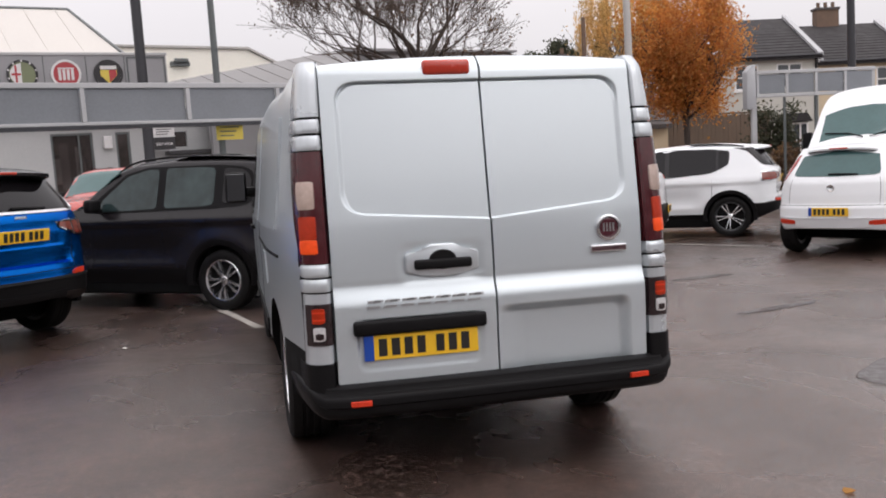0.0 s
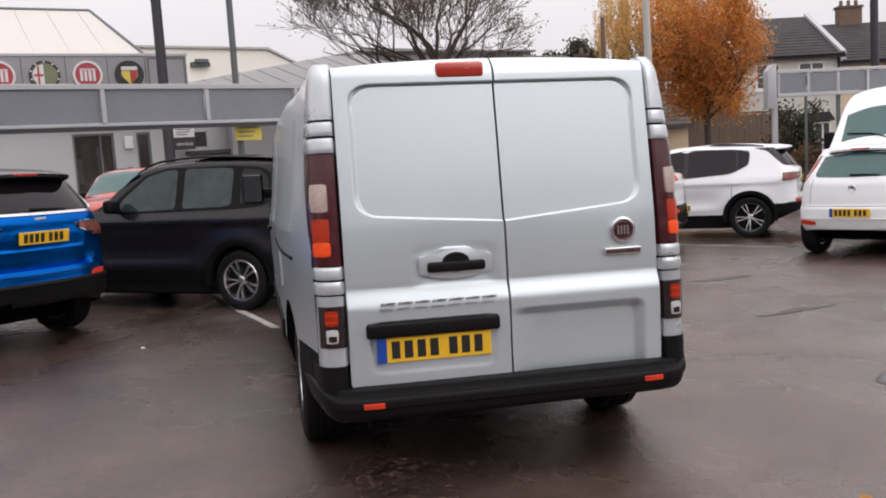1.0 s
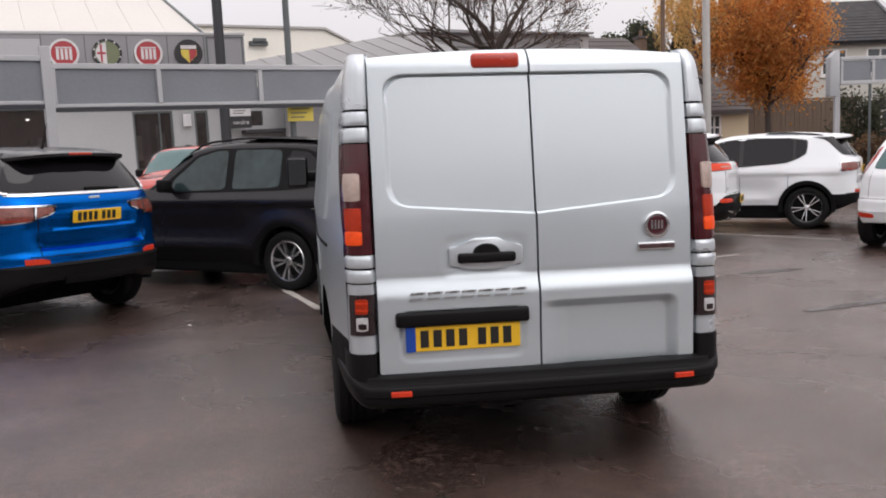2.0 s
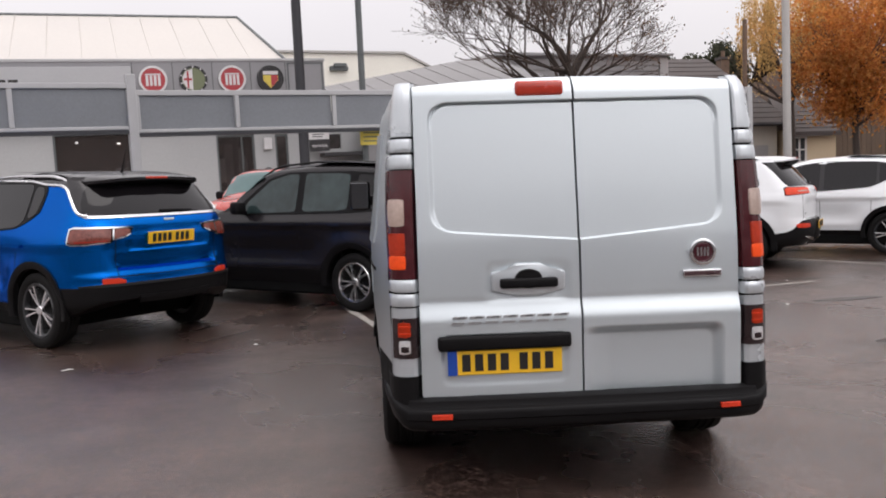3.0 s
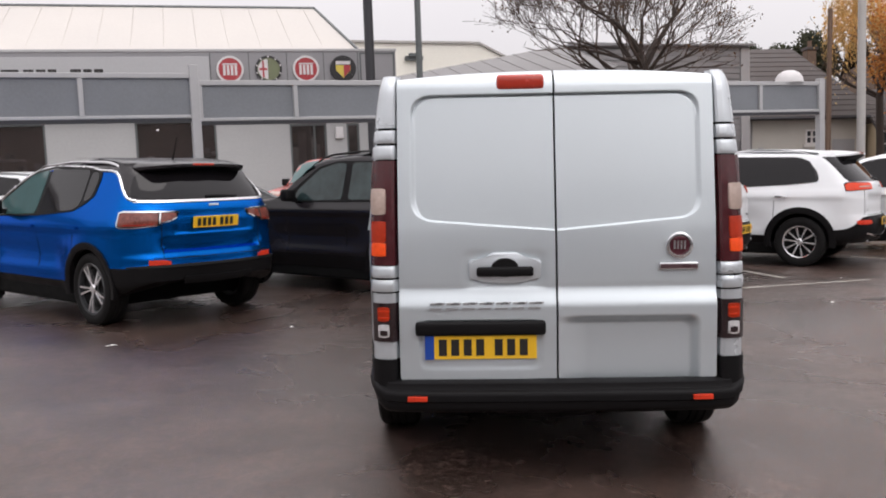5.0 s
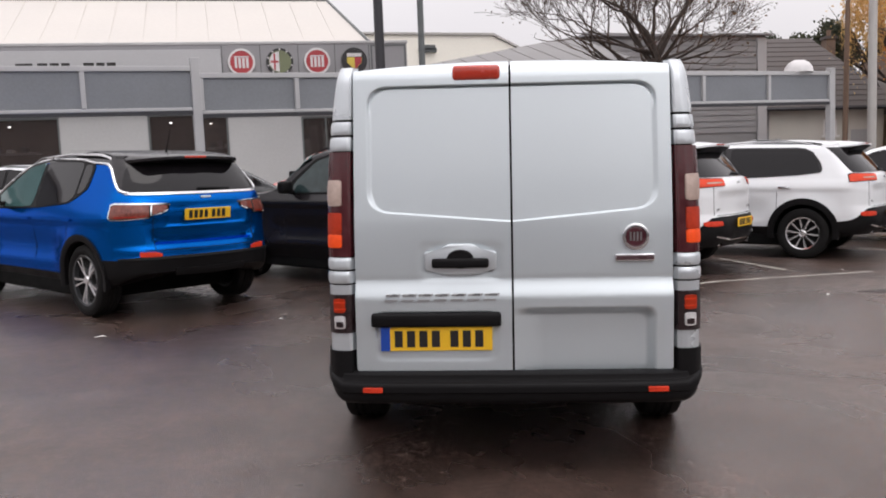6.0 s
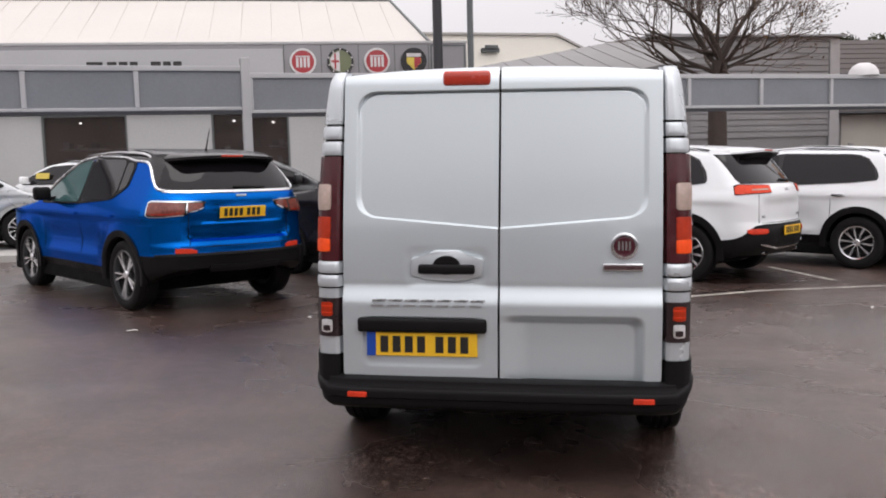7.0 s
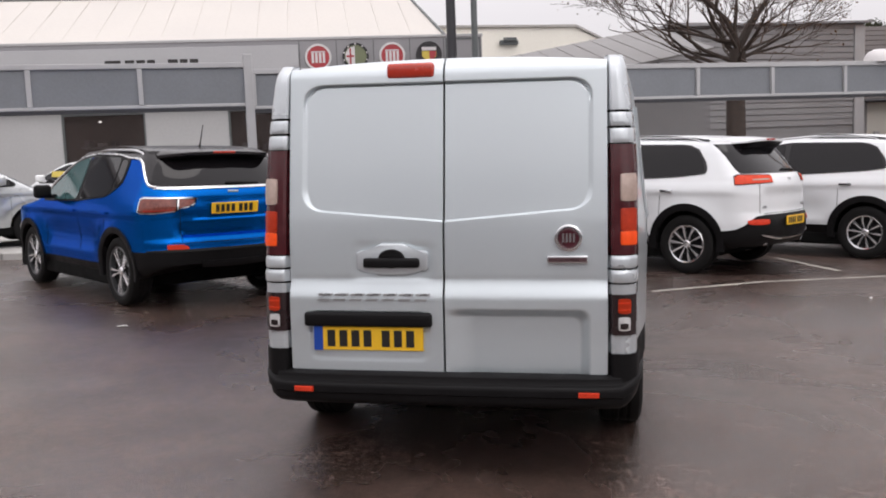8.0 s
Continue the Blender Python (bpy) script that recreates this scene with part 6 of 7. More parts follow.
# ---- trees ----
def grow(bm_big, bm_small, rng, p, d, r, length, depth, tips, spread, up, hull=None):
    """A limb of bent segments that forks again and again, within a crown's hull (centre, radii)."""
    n = 4 if depth > 2 else 3
    pts, rad = [p.copy()], [r]
    q = p.copy()
    for i in range(n):
        d = (d + Vector((rng.uniform(-1, 1), rng.uniform(-1, 1), rng.uniform(-.6, .9))) * (.28 if hull else .21) + Vector((0, 0, up))).normalized()
        q = q + d * (length / n)
        pts.append(q.copy())
        rad.append(max(.0065, r * (1 - .42 * (i + 1) / n)))
    tube(bm_big if r > .035 else bm_small, pts, rad, 8 if r > .06 else (5 if r > .02 else 3), False)
    if hull:
        out = sum(((q[i] - hull[0][i]) / hull[1][i]) ** 2 for i in range(3)) > 1
    if depth == 0:
        tips.append(q)
        return
    if hull and out:
        depth, length = 1, min(length, .62)
    kids = 3 if depth > 1 else (4 if hull else 6)
    for k in range(kids):
        i = rng.randint(max(1, n - 2) if depth < 5 else 1, n) if k else n
        side = Vector((rng.uniform(-1, 1), rng.uniform(-1, 1), rng.uniform(-.35, .75)))
        nd = (d + side.normalized() * spread * rng.uniform(.7, 1.25)).normalized()
        grow(bm_big, bm_small, rng, pts[i], nd, max(.0075, rad[i] * rng.uniform(.55, .78)), length * rng.uniform(.66, .86), depth - 1, tips, spread, up, hull)


def leaf_cloud(bm, rng, centres, count, size, reach, droop=0.0):
    """Small bent leaves scattered round given points."""
    for _ in range(count):
        c = centres[rng.randrange(len(centres))]
        p = c + Vector((rng.gauss(0, reach), rng.gauss(0, reach), rng.gauss(0, reach) - droop * rng.random()))
        a = Vector((rng.uniform(-1, 1), rng.uniform(-1, 1), rng.uniform(-1, 1))).normalized()
        b = a.cross(Vector((rng.uniform(-1, 1), rng.uniform(-1, 1), rng.uniform(-1, 1)))).normalized()
        s = size * rng.uniform(.6, 1.3)
        vs = [bm.verts.new(p + a * s), bm.verts.new(p + b * s * .6), bm.verts.new(p - a * s * .9), bm.verts.new(p - b * s * .55)]
        bm.faces.new(vs)


def leaf_strands(bm, rng, centre, crown, strands, size):
    """Leaves on long hanging twigs, all round a crown."""
    for _ in range(strands):
        a, k = rng.uniform(0, 2 * math.pi), math.sqrt(rng.uniform(.12, 1))
        x, y = crown[0] * k * math.cos(a), crown[1] * k * math.sin(a)
        top = centre + crown[2] * math.sqrt(max(0, 1 - k * k)) * rng.uniform(.2, 1) + rng.uniform(-.4, .2)
        run = rng.uniform(1.0, 2.6)
        for i in range(int(run * 42)):
            z = top - run * rng.random()
            p = Vector((x + rng.gauss(0, .055), y + rng.gauss(0, .055), z))
            d = Vector((rng.uniform(-.5, .5), rng.uniform(-.5, .5), -1)).normalized()
            w = d.cross(Vector((rng.uniform(-1, 1), rng.uniform(-1, 1), .2))).normalized()
            q = size * rng.uniform(.6, 1.3)
            bm.faces.new([bm.verts.new(v) for v in (p + d * q, p + w * q * .5, p - d * q, p - w * q * .5)])


rng = random.Random(7)
bare = thing("bare_tree", "bare spreading tree with a few withered leaves", "tree", Matrix.Translation((4.62, 22.5, -.15)))
big, small, tips = bmesh.new(), bmesh.new(), []
lead = [Vector((0, 0, -.3)), Vector((.03, 0, 1.5)), Vector((0, .04, 3.0)), Vector((.03, 0, 4.5))]
tube(big, lead, [.32, .28, .26, .22], 12, False)
# (azimuth, lean from upright, height of the fork, thickness, length)
BOUGHS = ((185, 12, 4.5, .10, 1.9), (25, 38, 4.45, .095, 2.0), (150, 40, 4.3, .075, 1.9), (250, 32, 4.4, .07, 1.8), (80, 32, 4.5, .07, 1.8), (325, 50, 4.3, .065, 1.8),
         (200, 62, 4.1, .065, 2.3), (172, 72, 4.0, .06, 2.5), (188, 80, 3.9, .05, 2.3), (155, 66, 4.2, .06, 2.3), (5, 66, 4.2, .055, 2.0), (345, 74, 4.2, .05, 1.8), (285, 68, 4.1, .055, 1.8), (110, 70, 4.1, .055, 1.8), (220, 56, 4.4, .055, 2.0), (178, 84, 4.6, .05, 2.6), (196, 79, 4.7, .05, 2.6), (40, 60, 4.4, .055, 1.8))
for az, lean, h, r, run in BOUGHS:
    a, t = radians(az), radians(lean)
    grow(big, small, rng, Vector((.03, .02, h)), Vector((math.cos(a) * math.sin(t), math.sin(a) * math.sin(t), math.cos(t))), r, run * .86, 5, tips, .70, .010 if lean < 60 else -.012, (Vector((-.65, 0, 6.9)), Vector((3.35, 3.3, 3.6))))
part("trunk", big, BARK, bare, "dark brown trunk and limbs", True)
part("twig_mass", small, TWIG, bare, "fine bare twigs")
lb = bmesh.new()
leaf_cloud(lb, rng, tips, 5200, .045, .14)
part("withered_leaves", lb, LEAF_BROWN, bare, "few brown leaves")


def leafy(name, label, p, trunk_h, r, crown, centre, mat, count, size, seed, droop=0.0, clumps=60, reach=.42, strands=0):
    g = random.Random(seed)
    ob = thing(name, label, "tree", Matrix.Translation(p))
    big, small, tips = bmesh.new(), bmesh.new(), []
    tube(big, [Vector((0, 0, -.3)), Vector((.03, 0, trunk_h * .5)), Vector((-.04, 0, trunk_h)), Vector((0, 0, trunk_h + 1.2))], [r * 1.2, r, r * .9, r * .6], 10, False)
    for k in range(9):
        a, t = 2 * math.pi * k / 9 + g.uniform(-.3, .3), radians(g.uniform(18, 65))
        grow(big, small, g, Vector((0, 0, trunk_h + g.uniform(-.1, 1.0))), Vector((math.cos(a) * math.sin(t), math.sin(a) * math.sin(t), math.cos(t))), r * .5, crown[2] * .62, 2, tips, .6, .03)
    part("trunk", big, BARK, ob, "", True)
    part("branch_mass", small, TWIG, ob)
    cs = []
    while len(cs) < clumps:
        v = Vector((g.uniform(-1, 1), g.uniform(-1, 1), g.uniform(-1, 1)))
        n = v.length
        if .35 < n < 1.0 + .18 * noise.noise(v * 2.3 + Vector((seed, 0, 0))):
            cs.append(Vector((v.x * crown[0], v.y * crown[1], v.z * crown[2] + centre)))
    bm = bmesh.new()
    leaf_cloud(bm, g, cs, count, size, reach, droop)
    if strands:
        leaf_strands(bm, g, centre, crown, strands, size * 1.1)
    part("crown", bm, mat, ob, "dense autumn leaves")
    return ob


leafy("autumn_tree", "round autumn tree full of orange leaves", (15.85, 27.1, 0), 2.9, .12, (2.15, 2.0, 2.75), 5.75, LEAF_ORANGE, 32000, .066, 11, 0, 105, .32)
leafy("birch_tree", "tall birch with hanging yellow-brown leaves", (15.75, 32.0, 0), 4.0, .15, (2.2, 1.7, 2.8), 7.2, LEAF_YELLOW, 2200, .05, 23, .9, 60, .30, 210)
for k, (x, y, h, r, s) in enumerate(((20.05, 51.4, 9.75, .75, 31), (18.4, 51.6, 8.9, .8, 32), (16.6, 51.8, 8.75, 1.0, 33), (21.1, 52, 9.15, .8, 35), (19.1, 52, 8.95, .7, 34))):
    leafy("evergreen_tree", "dark green far evergreen tree", (x, y, 0), 5.0, .18, (r, r, 1.5), h - 1.75, LEAF_DARK, 6000, .12, s, 0, 40, .24)


# ---- houses ----
def window(parent, x0, x1, z0, z1, y=-.02, bars=2):
    fr = part("window", wall_with_holes(x0, x1, z0, z1, [(x0 + .08, x1 - .08, z0 + .08, z1 - .08)], y - .05, y + .08), WHITE_FRAME, parent, "white framed window")
    part("pane", boxed(x0 + .06, x1 - .06, y + .0, y + .02, z0 + .06, z1 - .06), PANE, fr)
    for k in range(1, bars):
        x = x0 + (x1 - x0) * k / bars
        part("window_bar", boxed(x - .035, x + .035, y - .045, y + .05, z0 + .08, z1 - .08), WHITE_FRAME, fr)
    part("window_bar", boxed(x0 + .08, x1 - .08, y - .046, y + .05, (z0 + z1) / 2 - .03, (z0 + z1) / 2 + .03), WHITE_FRAME, fr)
    part("sill", boxed(x0 - .08, x1 + .08, y - .14, y + .02, z0 - .1, z0 - .002), WHITE_FRAME, fr)
    return fr


def gable_roof(x0, x1, y0, y1, ze, zr, over=.3, thick=.14):
    """A pitched roof, its ridge along x, of two slabs with thickness."""
    bm = bmesh.new()
    ym = (y0 + y1) / 2
    for ya, yb in ((y0 - over, ym), (y1 + over, ym)):
        zl = ze - over * (zr - ze) / (ym - y0)
        vs = []
        for x in (x0 - .1, x1 + .1):
            vs.append([bm.verts.new((x, ya, zl)), bm.verts.new((x, yb, zr)), bm.verts.new((x, yb, zr - thick)), bm.verts.new((x, ya, zl - thick))])
        for i in range(4):
            j = (i + 1) % 4
            bm.faces.new((vs[0][i], vs[0][j], vs[1][j], vs[1][i]))
        bm.faces.new(vs[0])
        bm.faces.new(vs[1][::-1])
    return bm


def chimney(parent, x, y, z0, z1, w=.9, pots=3):
    st = part("chimney", boxed(x - w / 2, x + w / 2, y - .3, y + .3, z0, z1), BRICK, parent, "brick chimney stack")
    part("chimney_cap", boxed(x - w / 2 - .06, x + w / 2 + .06, y - .36, y + .36, z1, z1 + .12), ROOF_BROWN, st)
    for k in range(pots):
        part("chimney_pot", tube(bmesh.new(), [(x - w / 2 + .2 + k * (w - .4) / max(1, pots - 1), y, z1 + .12), (x - w / 2 + .2 + k * (w - .4) / max(1, pots - 1), y, z1 + .42)], .1, 8), BRICK, st)


def slates(parent, x0, x1, y0, ym, ze, zr, mat, rows=14):
    """Raised tile courses on the roof slope that faces the car park."""
    for k in range(rows):
        f0, f1 = k / rows, (k + 1) / rows
        ya, yb = y0 - .3 + (ym - y0 + .3) * f0, y0 - .3 + (ym - y0 + .3) * f1
        s = (zr - ze) / (ym - y0)
        za, zb = ze - .3 * s + (ya - y0 + .3) * s, ze - .3 * s + (yb - y0 + .3) * s
        bm = bmesh.new()
        sheet(bm, [[(x0 - .1, ya, za + .045), (x0 - .1, yb, zb + .012)], [(x1 + .1, ya, za + .045), (x1 + .1, yb, zb + .012)]], (0, 0, -.04))
        part("tile_course", bm, mat, parent)


def terrace(p, turn, width, depth, ze, zr, wall_mat, label, bay=True, chim=None):
    h = thing("terraced_house", label, "house", Matrix.Translation(p) @ Matrix.Rotation(radians(turn), 4, "Z"), "terraced houses")
    ups = [(width * .16, width * .40, ze - 1.7, ze - .45), (width * .58, width * .84, ze - 1.7, ze - .45)]
    lows = [(width * .20, width * .38, -.4, 2.0)]
    part("wall", wall_with_holes(0, width, -.6, ze, ups + lows, 0, .25), wall_mat, h)
    part("side_wall", prism(bmesh.new(), [(0, -.6), (0, ze), (.25, ze), (.25, -.6)], .26, depth), BRICK, h)
    part("side_wall", prism(bmesh.new(), [(width - .25, -.6), (width - .25, ze), (width, ze), (width, -.6)], .26, depth), BRICK, h)
    part("rear_wall", boxed(0, width, depth, depth + .25, -.6, ze), BRICK, h)
    for a, b, c, d in ups:
        window(h, a, b, c, d, .06)
    part("door", boxed(lows[0][0], lows[0][1], .1, .16, -.4, 2.0), WOOD_FENCE, h, "dark front door")
    if bay:
        x0, x1 = width * .58, width * .84
        part("bay_wall", boxed(x0, x1, -.75, -.002, -.6, 1.3), wall_mat, h)
        window(h, x0 + .05, x1 - .05, 1.42, 3.15, -.7, 3)
        for xs in (x0 + .02, x1 - .10):
            part("bay_side", boxed(xs, xs + .08, -.66, -.002, 1.3, 3.2), WHITE_FRAME, h)
        part("bay_roof", prism(bmesh.new(), [(x0 - .12, 3.2), (x1 + .12, 3.2), (x1 - .15, 3.62), (x0 + .15, 3.62)], -.9, -.002), ROOF_TILE, h)
    part("roof", gable_roof(0, width, 0, depth, ze, zr), ROOF_TILE, h)
    slates(h, 0, width, 0, depth / 2 + .1, ze, zr, ROOF_TILE)
    for x in (0, width):
        # raised coping along the party wall
        strip = bmesh.new()
        rise = (zr - ze) / (depth / 2)
        prism(strip, [(x - .13, 0), (x + .13, 0), (x + .13, .16), (x - .13, .16)], -.32, depth / 2)
        for v in strip.verts:
            v.co.z += ze + rise * v.co.y + .02
        part("party_coping", strip, FASCIA_LIGHT, h, "pale coping")
    part("gutter", tube(bmesh.new(), [(-.05, -.32, ze - .12), (width + .05, -.32, ze - .12)], .07, 6), POLE_DARK, h)
    part("downpipe", tube(bmesh.new(), [(width - .15, -.08, ze - .15), (width - .15, -.08, -.3)], .05, 6), POLE_DARK, h)
    if chim is not None:
        chimney(h, chim, depth / 2 + .1, zr - .6, zr + .8, 1.2)
    return h


terrace((22.95, 36.72, -.22), -12.9, 5.0, 8.5, 6.6, 9.0, RENDER_PALE, "pale rendered terraced house with dark slate roof", True, None)
terrace((27.83, 35.60, -.3), -12.9, 5.0, 8.5, 6.3, 8.6, RENDER_TAN, "tan rendered terraced house with bay window", True, 2.3)
terrace((32.7, 34.48, -.6), -12.9, 5.0, 8.5, 6.0, 8.2, RENDER_PALE, "pale terraced house with a dark tile roof", True, 4.9)
terrace((18.05, 37.82, -.22), -12.9, 4.9, 8.5, 6.6, 9.0, BRICK, "brown brick terraced house with slate roof", False, None)

# bungalow with a hipped brown roof, seen over the frame
bung = thing("bungalow", "low pale bungalow with a brown-grey hipped roof", "house", Matrix.Translation((10.7, 33.2, 0)) @ Matrix.Rotation(radians(1), 4, "Z"))
part("wall", wall_with_holes(0, 5.0, -.6, 3.4, [(2.6, 3.15, 2.3, 2.92)], 0, .25), RENDER_PALE, bung)
part("side_wall", boxed(4.75, 5.0, .26, 8, -.6, 3.4), RENDER_PALE, bung)
part("rear_wall", boxed(0, 5.0, 8, 8.25, -.6, 3.4), RENDER_PALE, bung)
window(bung, 2.6, 3.15, 2.3, 2.92, .06)
bm = bmesh.new()
hp = [bm.verts.new(p) for p in ((-.3, -.4, 3.4), (5.6, -.4, 3.4), (5.6, 8.4, 3.4), (-.3, 8.4, 3.4), (-.3, 4, 6.72), (3.45, 4, 6.68))]
for f in ((0, 1, 5, 4), (1, 2, 5), (2, 3, 4, 5), (3, 0, 4), (0, 3, 2, 1)):
    bm.faces.new([hp[i] for i in f])
part("roof", bm, ROOF_BROWN, bung)
for k in range(14):
    f, g = k / 14, (k + 1) / 14
    bm = bmesh.new()
    sheet(bm, [[(-.3, -.4 + 4.4 * f, 3.45 + 3.32 * f), (-.3, -.4 + 4.4 * g, 3.42 + 3.32 * g)], [(5.6 - 2.15 * f, -.4 + 4.4 * f, 3.45 + 3.28 * f), (5.6 - 2.15 * g, -.4 + 4.4 * g, 3.42 + 3.28 * g)]], (0, 0, -.03))
    part("tile_course", bm, ROOF_BROWN, bung)
part("gutter", tube(bmesh.new(), [(-.3, -.45, 3.36), (5.65, -.45, 3.36)], .08, 6), POLE_DARK, bung)
chimney(bung, 4.5, 4.6, 4.6, 6.7, .4, 1)
part("garage_door", boxed(3.7, 4.6, -.03, -.004, -.4, 2.5), FASCIA_LIGHT, bung)

cottage = thing("cottage", "small tan cottage with white window", "house", Matrix.Translation((15.75, 32.3, 0)) @ Matrix.Rotation(radians(-8), 4, "Z"))
part("wall", wall_with_holes(0, 1.9, -.6, 3.1, [(.15, .75, 1.7, 2.8)], 0, .25), RENDER_TAN, cottage)
window(cottage, .15, .75, 1.7, 2.8, .06)
part("side_wall", boxed(0, .25, .26, 5, -.6, 3.1), RENDER_TAN, cottage)
part("roof", gable_roof(0, 1.9, 0, 5, 3.1, 4.6), ROOF_BROWN, cottage)
slates(cottage, 0, 1.9, 0, 2.6, 3.1, 4.6, ROOF_BROWN, 9)

garden_wall = thing("garden_wall", "brown board garden wall behind a tree", "wall", Matrix.Translation((17.6, 34.3, -.15)) @ Matrix.Rotation(radians(-9), 4, "Z"), kind="structure")
for k in range(30):
    part("board", boxed(k * .2, k * .2 + .185, -.02 - .008 * (k % 3), .02, -.6, 3.5 + .02 * (k % 2)), WOOD_FENCE, garden_wall)
part("wall_cap", boxed(-.1, 6.1, -.06, .06, 3.53, 3.62), WOOD_FENCE, garden_wall)


# ---- second frame by the entrance, with a rounded sign pillar ----
entry = thing("entrance_frame", "pale steel frame with grey panels by the entrance", "fence", Matrix.Translation((9.81, 13.13, -.06)) @ Matrix.Rotation(radians(-9), 4, "Z"), kind="structure")
for k in range(4):
    part("panel", boxed(.04 + .64 * k, .60 + .64 * k, -.012, .012, 2.73, 3.13), MESH_PANEL, entry)
    part("mullion", boxed(.64 * k - .025, .64 * k + .025, -.05, -.013, 2.72, 3.14), GANTRY, entry)
part("top_rail", boxed(-.03, 2.6, -.045, .045, 3.142, 3.21, .008), GANTRY, entry)
part("bottom_rail", boxed(-.03, 2.6, -.05, .04, 2.65, 2.718, .008), GANTRY, entry)
for x in (-.04, 2.58):
    part("post", boxed(x - .055, x + .055, .05, .14, -.3, 3.2, .01), GANTRY, entry)
part("post", boxed(.60, .65, .05, .09, -.3, 2.7, .006), POLE_GREY, entry)
part("post", boxed(1.30, 1.36, .05, .11, -.3, 2.7, .006), POLE_GREY, entry)
pillar = bmesh.new()
prism(pillar, [(-.27, 2.42), (-.27, 3.20), (-.15, 3.33), (-.075, 3.34), (-.075, 2.42)], -.12, .12)
bmesh.ops.bevel(pillar, geom=pillar.edges[:], offset=.015, segments=2, affect="EDGES", clamp_overlap=True, profile=.5)
part("sign_pillar", pillar, FASCIA_LIGHT, entry, "rounded pale sign box", True)

hood = thing("lamp_hood", "white domed lamp hood on the frame", "lamp", SITE @ Matrix.Translation((11.4, .1, 2.79)))
bm = bmesh.new()
lathe(bm, [(.0005, .24), (.10, .23), (.19, .18), (.25, .10), (.27, .0)], 28, "z")
part("dome", bm, SIGN_WHITE, hood, "white dome", True)
part("bracket", boxed(-.04, .04, -.12, .06, -.06, .02), GANTRY, hood)

# ---- cars behind the frame ----
red_spec = dict(RENEGADE, paint=RED_PAINT, handle_mat=RED_PAINT, rails=None, spoiler=(.14, .5, 1.61, .62, RED_PAINT))
red_car = suv("red_suv", "red suv parked before a showroom", pose(-2.86, 16.7, .10, 0, 0, 170), red_spec)
grey_car = hatch("dark_grey_hatchback", "dark grey hatchback with black window frames", FLAT @ pose(-1.75, 2.35, .15, 0, 0, -88), GREY_PAINT)
left_car = hatch("silver_hatchback", "silver hatchback on many-spoked wheels", pose(-11.35, 7.9, .13, 0, 0, -43), PALE_SILVER)
left_white = hatch("white_hatchback", "white hatchback with a yellow sticker", pose(-8.05, 13.25, .10, 0, 0, 70), WHITE)
stick = part("price_sticker", boxed(-.006, .006, -.2, .2, -.06, .06), SIGN_YELLOW, left_white, "yellow price sticker")
stick.matrix_basis = pose(-.815, 2.25, 1.17, 0, 14, 0)

# ---- white van facing the car park ----
wvan = thing("white_van", "tall white van seen from its front", "van", pose(13.25, 12.39, 0, 0, 0, 128) , "parked cars")
WV = Shell(5.4, 2.02, [(0, 2.48), (.1, 2.52), (3.4, 2.55), (3.8, 2.48), (4.05, 2.30), (4.65, 1.62), (4.8, 1.50), (5.2, 1.25), (5.33, 1.0), (5.4, .6)], 1.25, zlo=.34, tum=.12, edge=.18, tail=(.04, .3), nose=(.20, .8), blur=.08, clad=(.36, .36, .3), shoulder=.005)
wb = part("body", WV.mesh(lambda c: 1 if c.z < .36 else 0), [WHITE, BLACK_PLASTIC, BLACK_PAINT, WELL], None)
cut_wells(wb, [(min(a, b), max(a, b), y, .36, .42) for y in (1.0, 4.4) for a, b in ((.66, 1.3), (-.66, -1.3))], 3)
wb.parent = wvan
for y in (1.0, 4.4):
    for sg in (-1, 1):
        add_wheel(wvan, .87, y, .35, sg, "many", .215, .21)
part("windscreen", WV.upper(dense([(-.78, 4.24, 4.68), (-.4, 4.18, 4.64), (0, 4.16, 4.63), (.4, 4.18, 4.64), (.78, 4.24, 4.68)], 5), .006, 8), GLASS_TEAL, wvan, "wide green-tinted windscreen", True)
for sg in (-1, 1):
    part("wiper", tube(bmesh.new(), [(sg * .05, 4.70, WV.over(.05, 4.70) + .03), (sg * .3, 4.62, WV.over(.3, 4.62) + .03), (sg * .7, 4.58, WV.over(.7, 4.58) + .04)], .012, 6), BLACK_PLASTIC, wvan)
    part("headlamp", WV.nosed(dense([(sg * .62, .95, 1.15), (sg * .84, 1.0, 1.28)], 4), .01, 4), LAMP_CLEAR, wvan, "", True)
    part("side_window", WV.side(dense([(3.35, 1.35, 2.02), (3.8, 1.32, 2.0), (4.35, 1.28, 1.62)], 5), sg, .008), GLASS_DARK, wvan, "", True)
    mm = boxed(sg * 1.0, sg * 1.17, 4.22, 4.34, 1.40, 1.75, .03, 3)
    box(mm, sg * .95, sg * 1.1, 4.26, 4.32, 1.45, 1.53, .02)
    part("door_mirror", mm, BLACK_PLASTIC, wvan, "", True)
part("grille", WV.nosed(dense([(-.6, .60, .85), (.6, .60, .85)], 6), .01, 4), BLACK_PLASTIC, wvan, "", True)
part("badge", disc(.07, -.01, .02, 24), CHROME, wvan, "plain round badge").matrix_basis = pose(0, 5.34, 1.05)
part("underbody", boxed(-.8, .8, .2, 5.1, .22, .38, .03), WELL, wvan)

# ---- painted bay lines, kerb, hedge, litter ----
lines = thing("bay_marking", "worn white painted parking bay lines", "road marking", kind="structure")


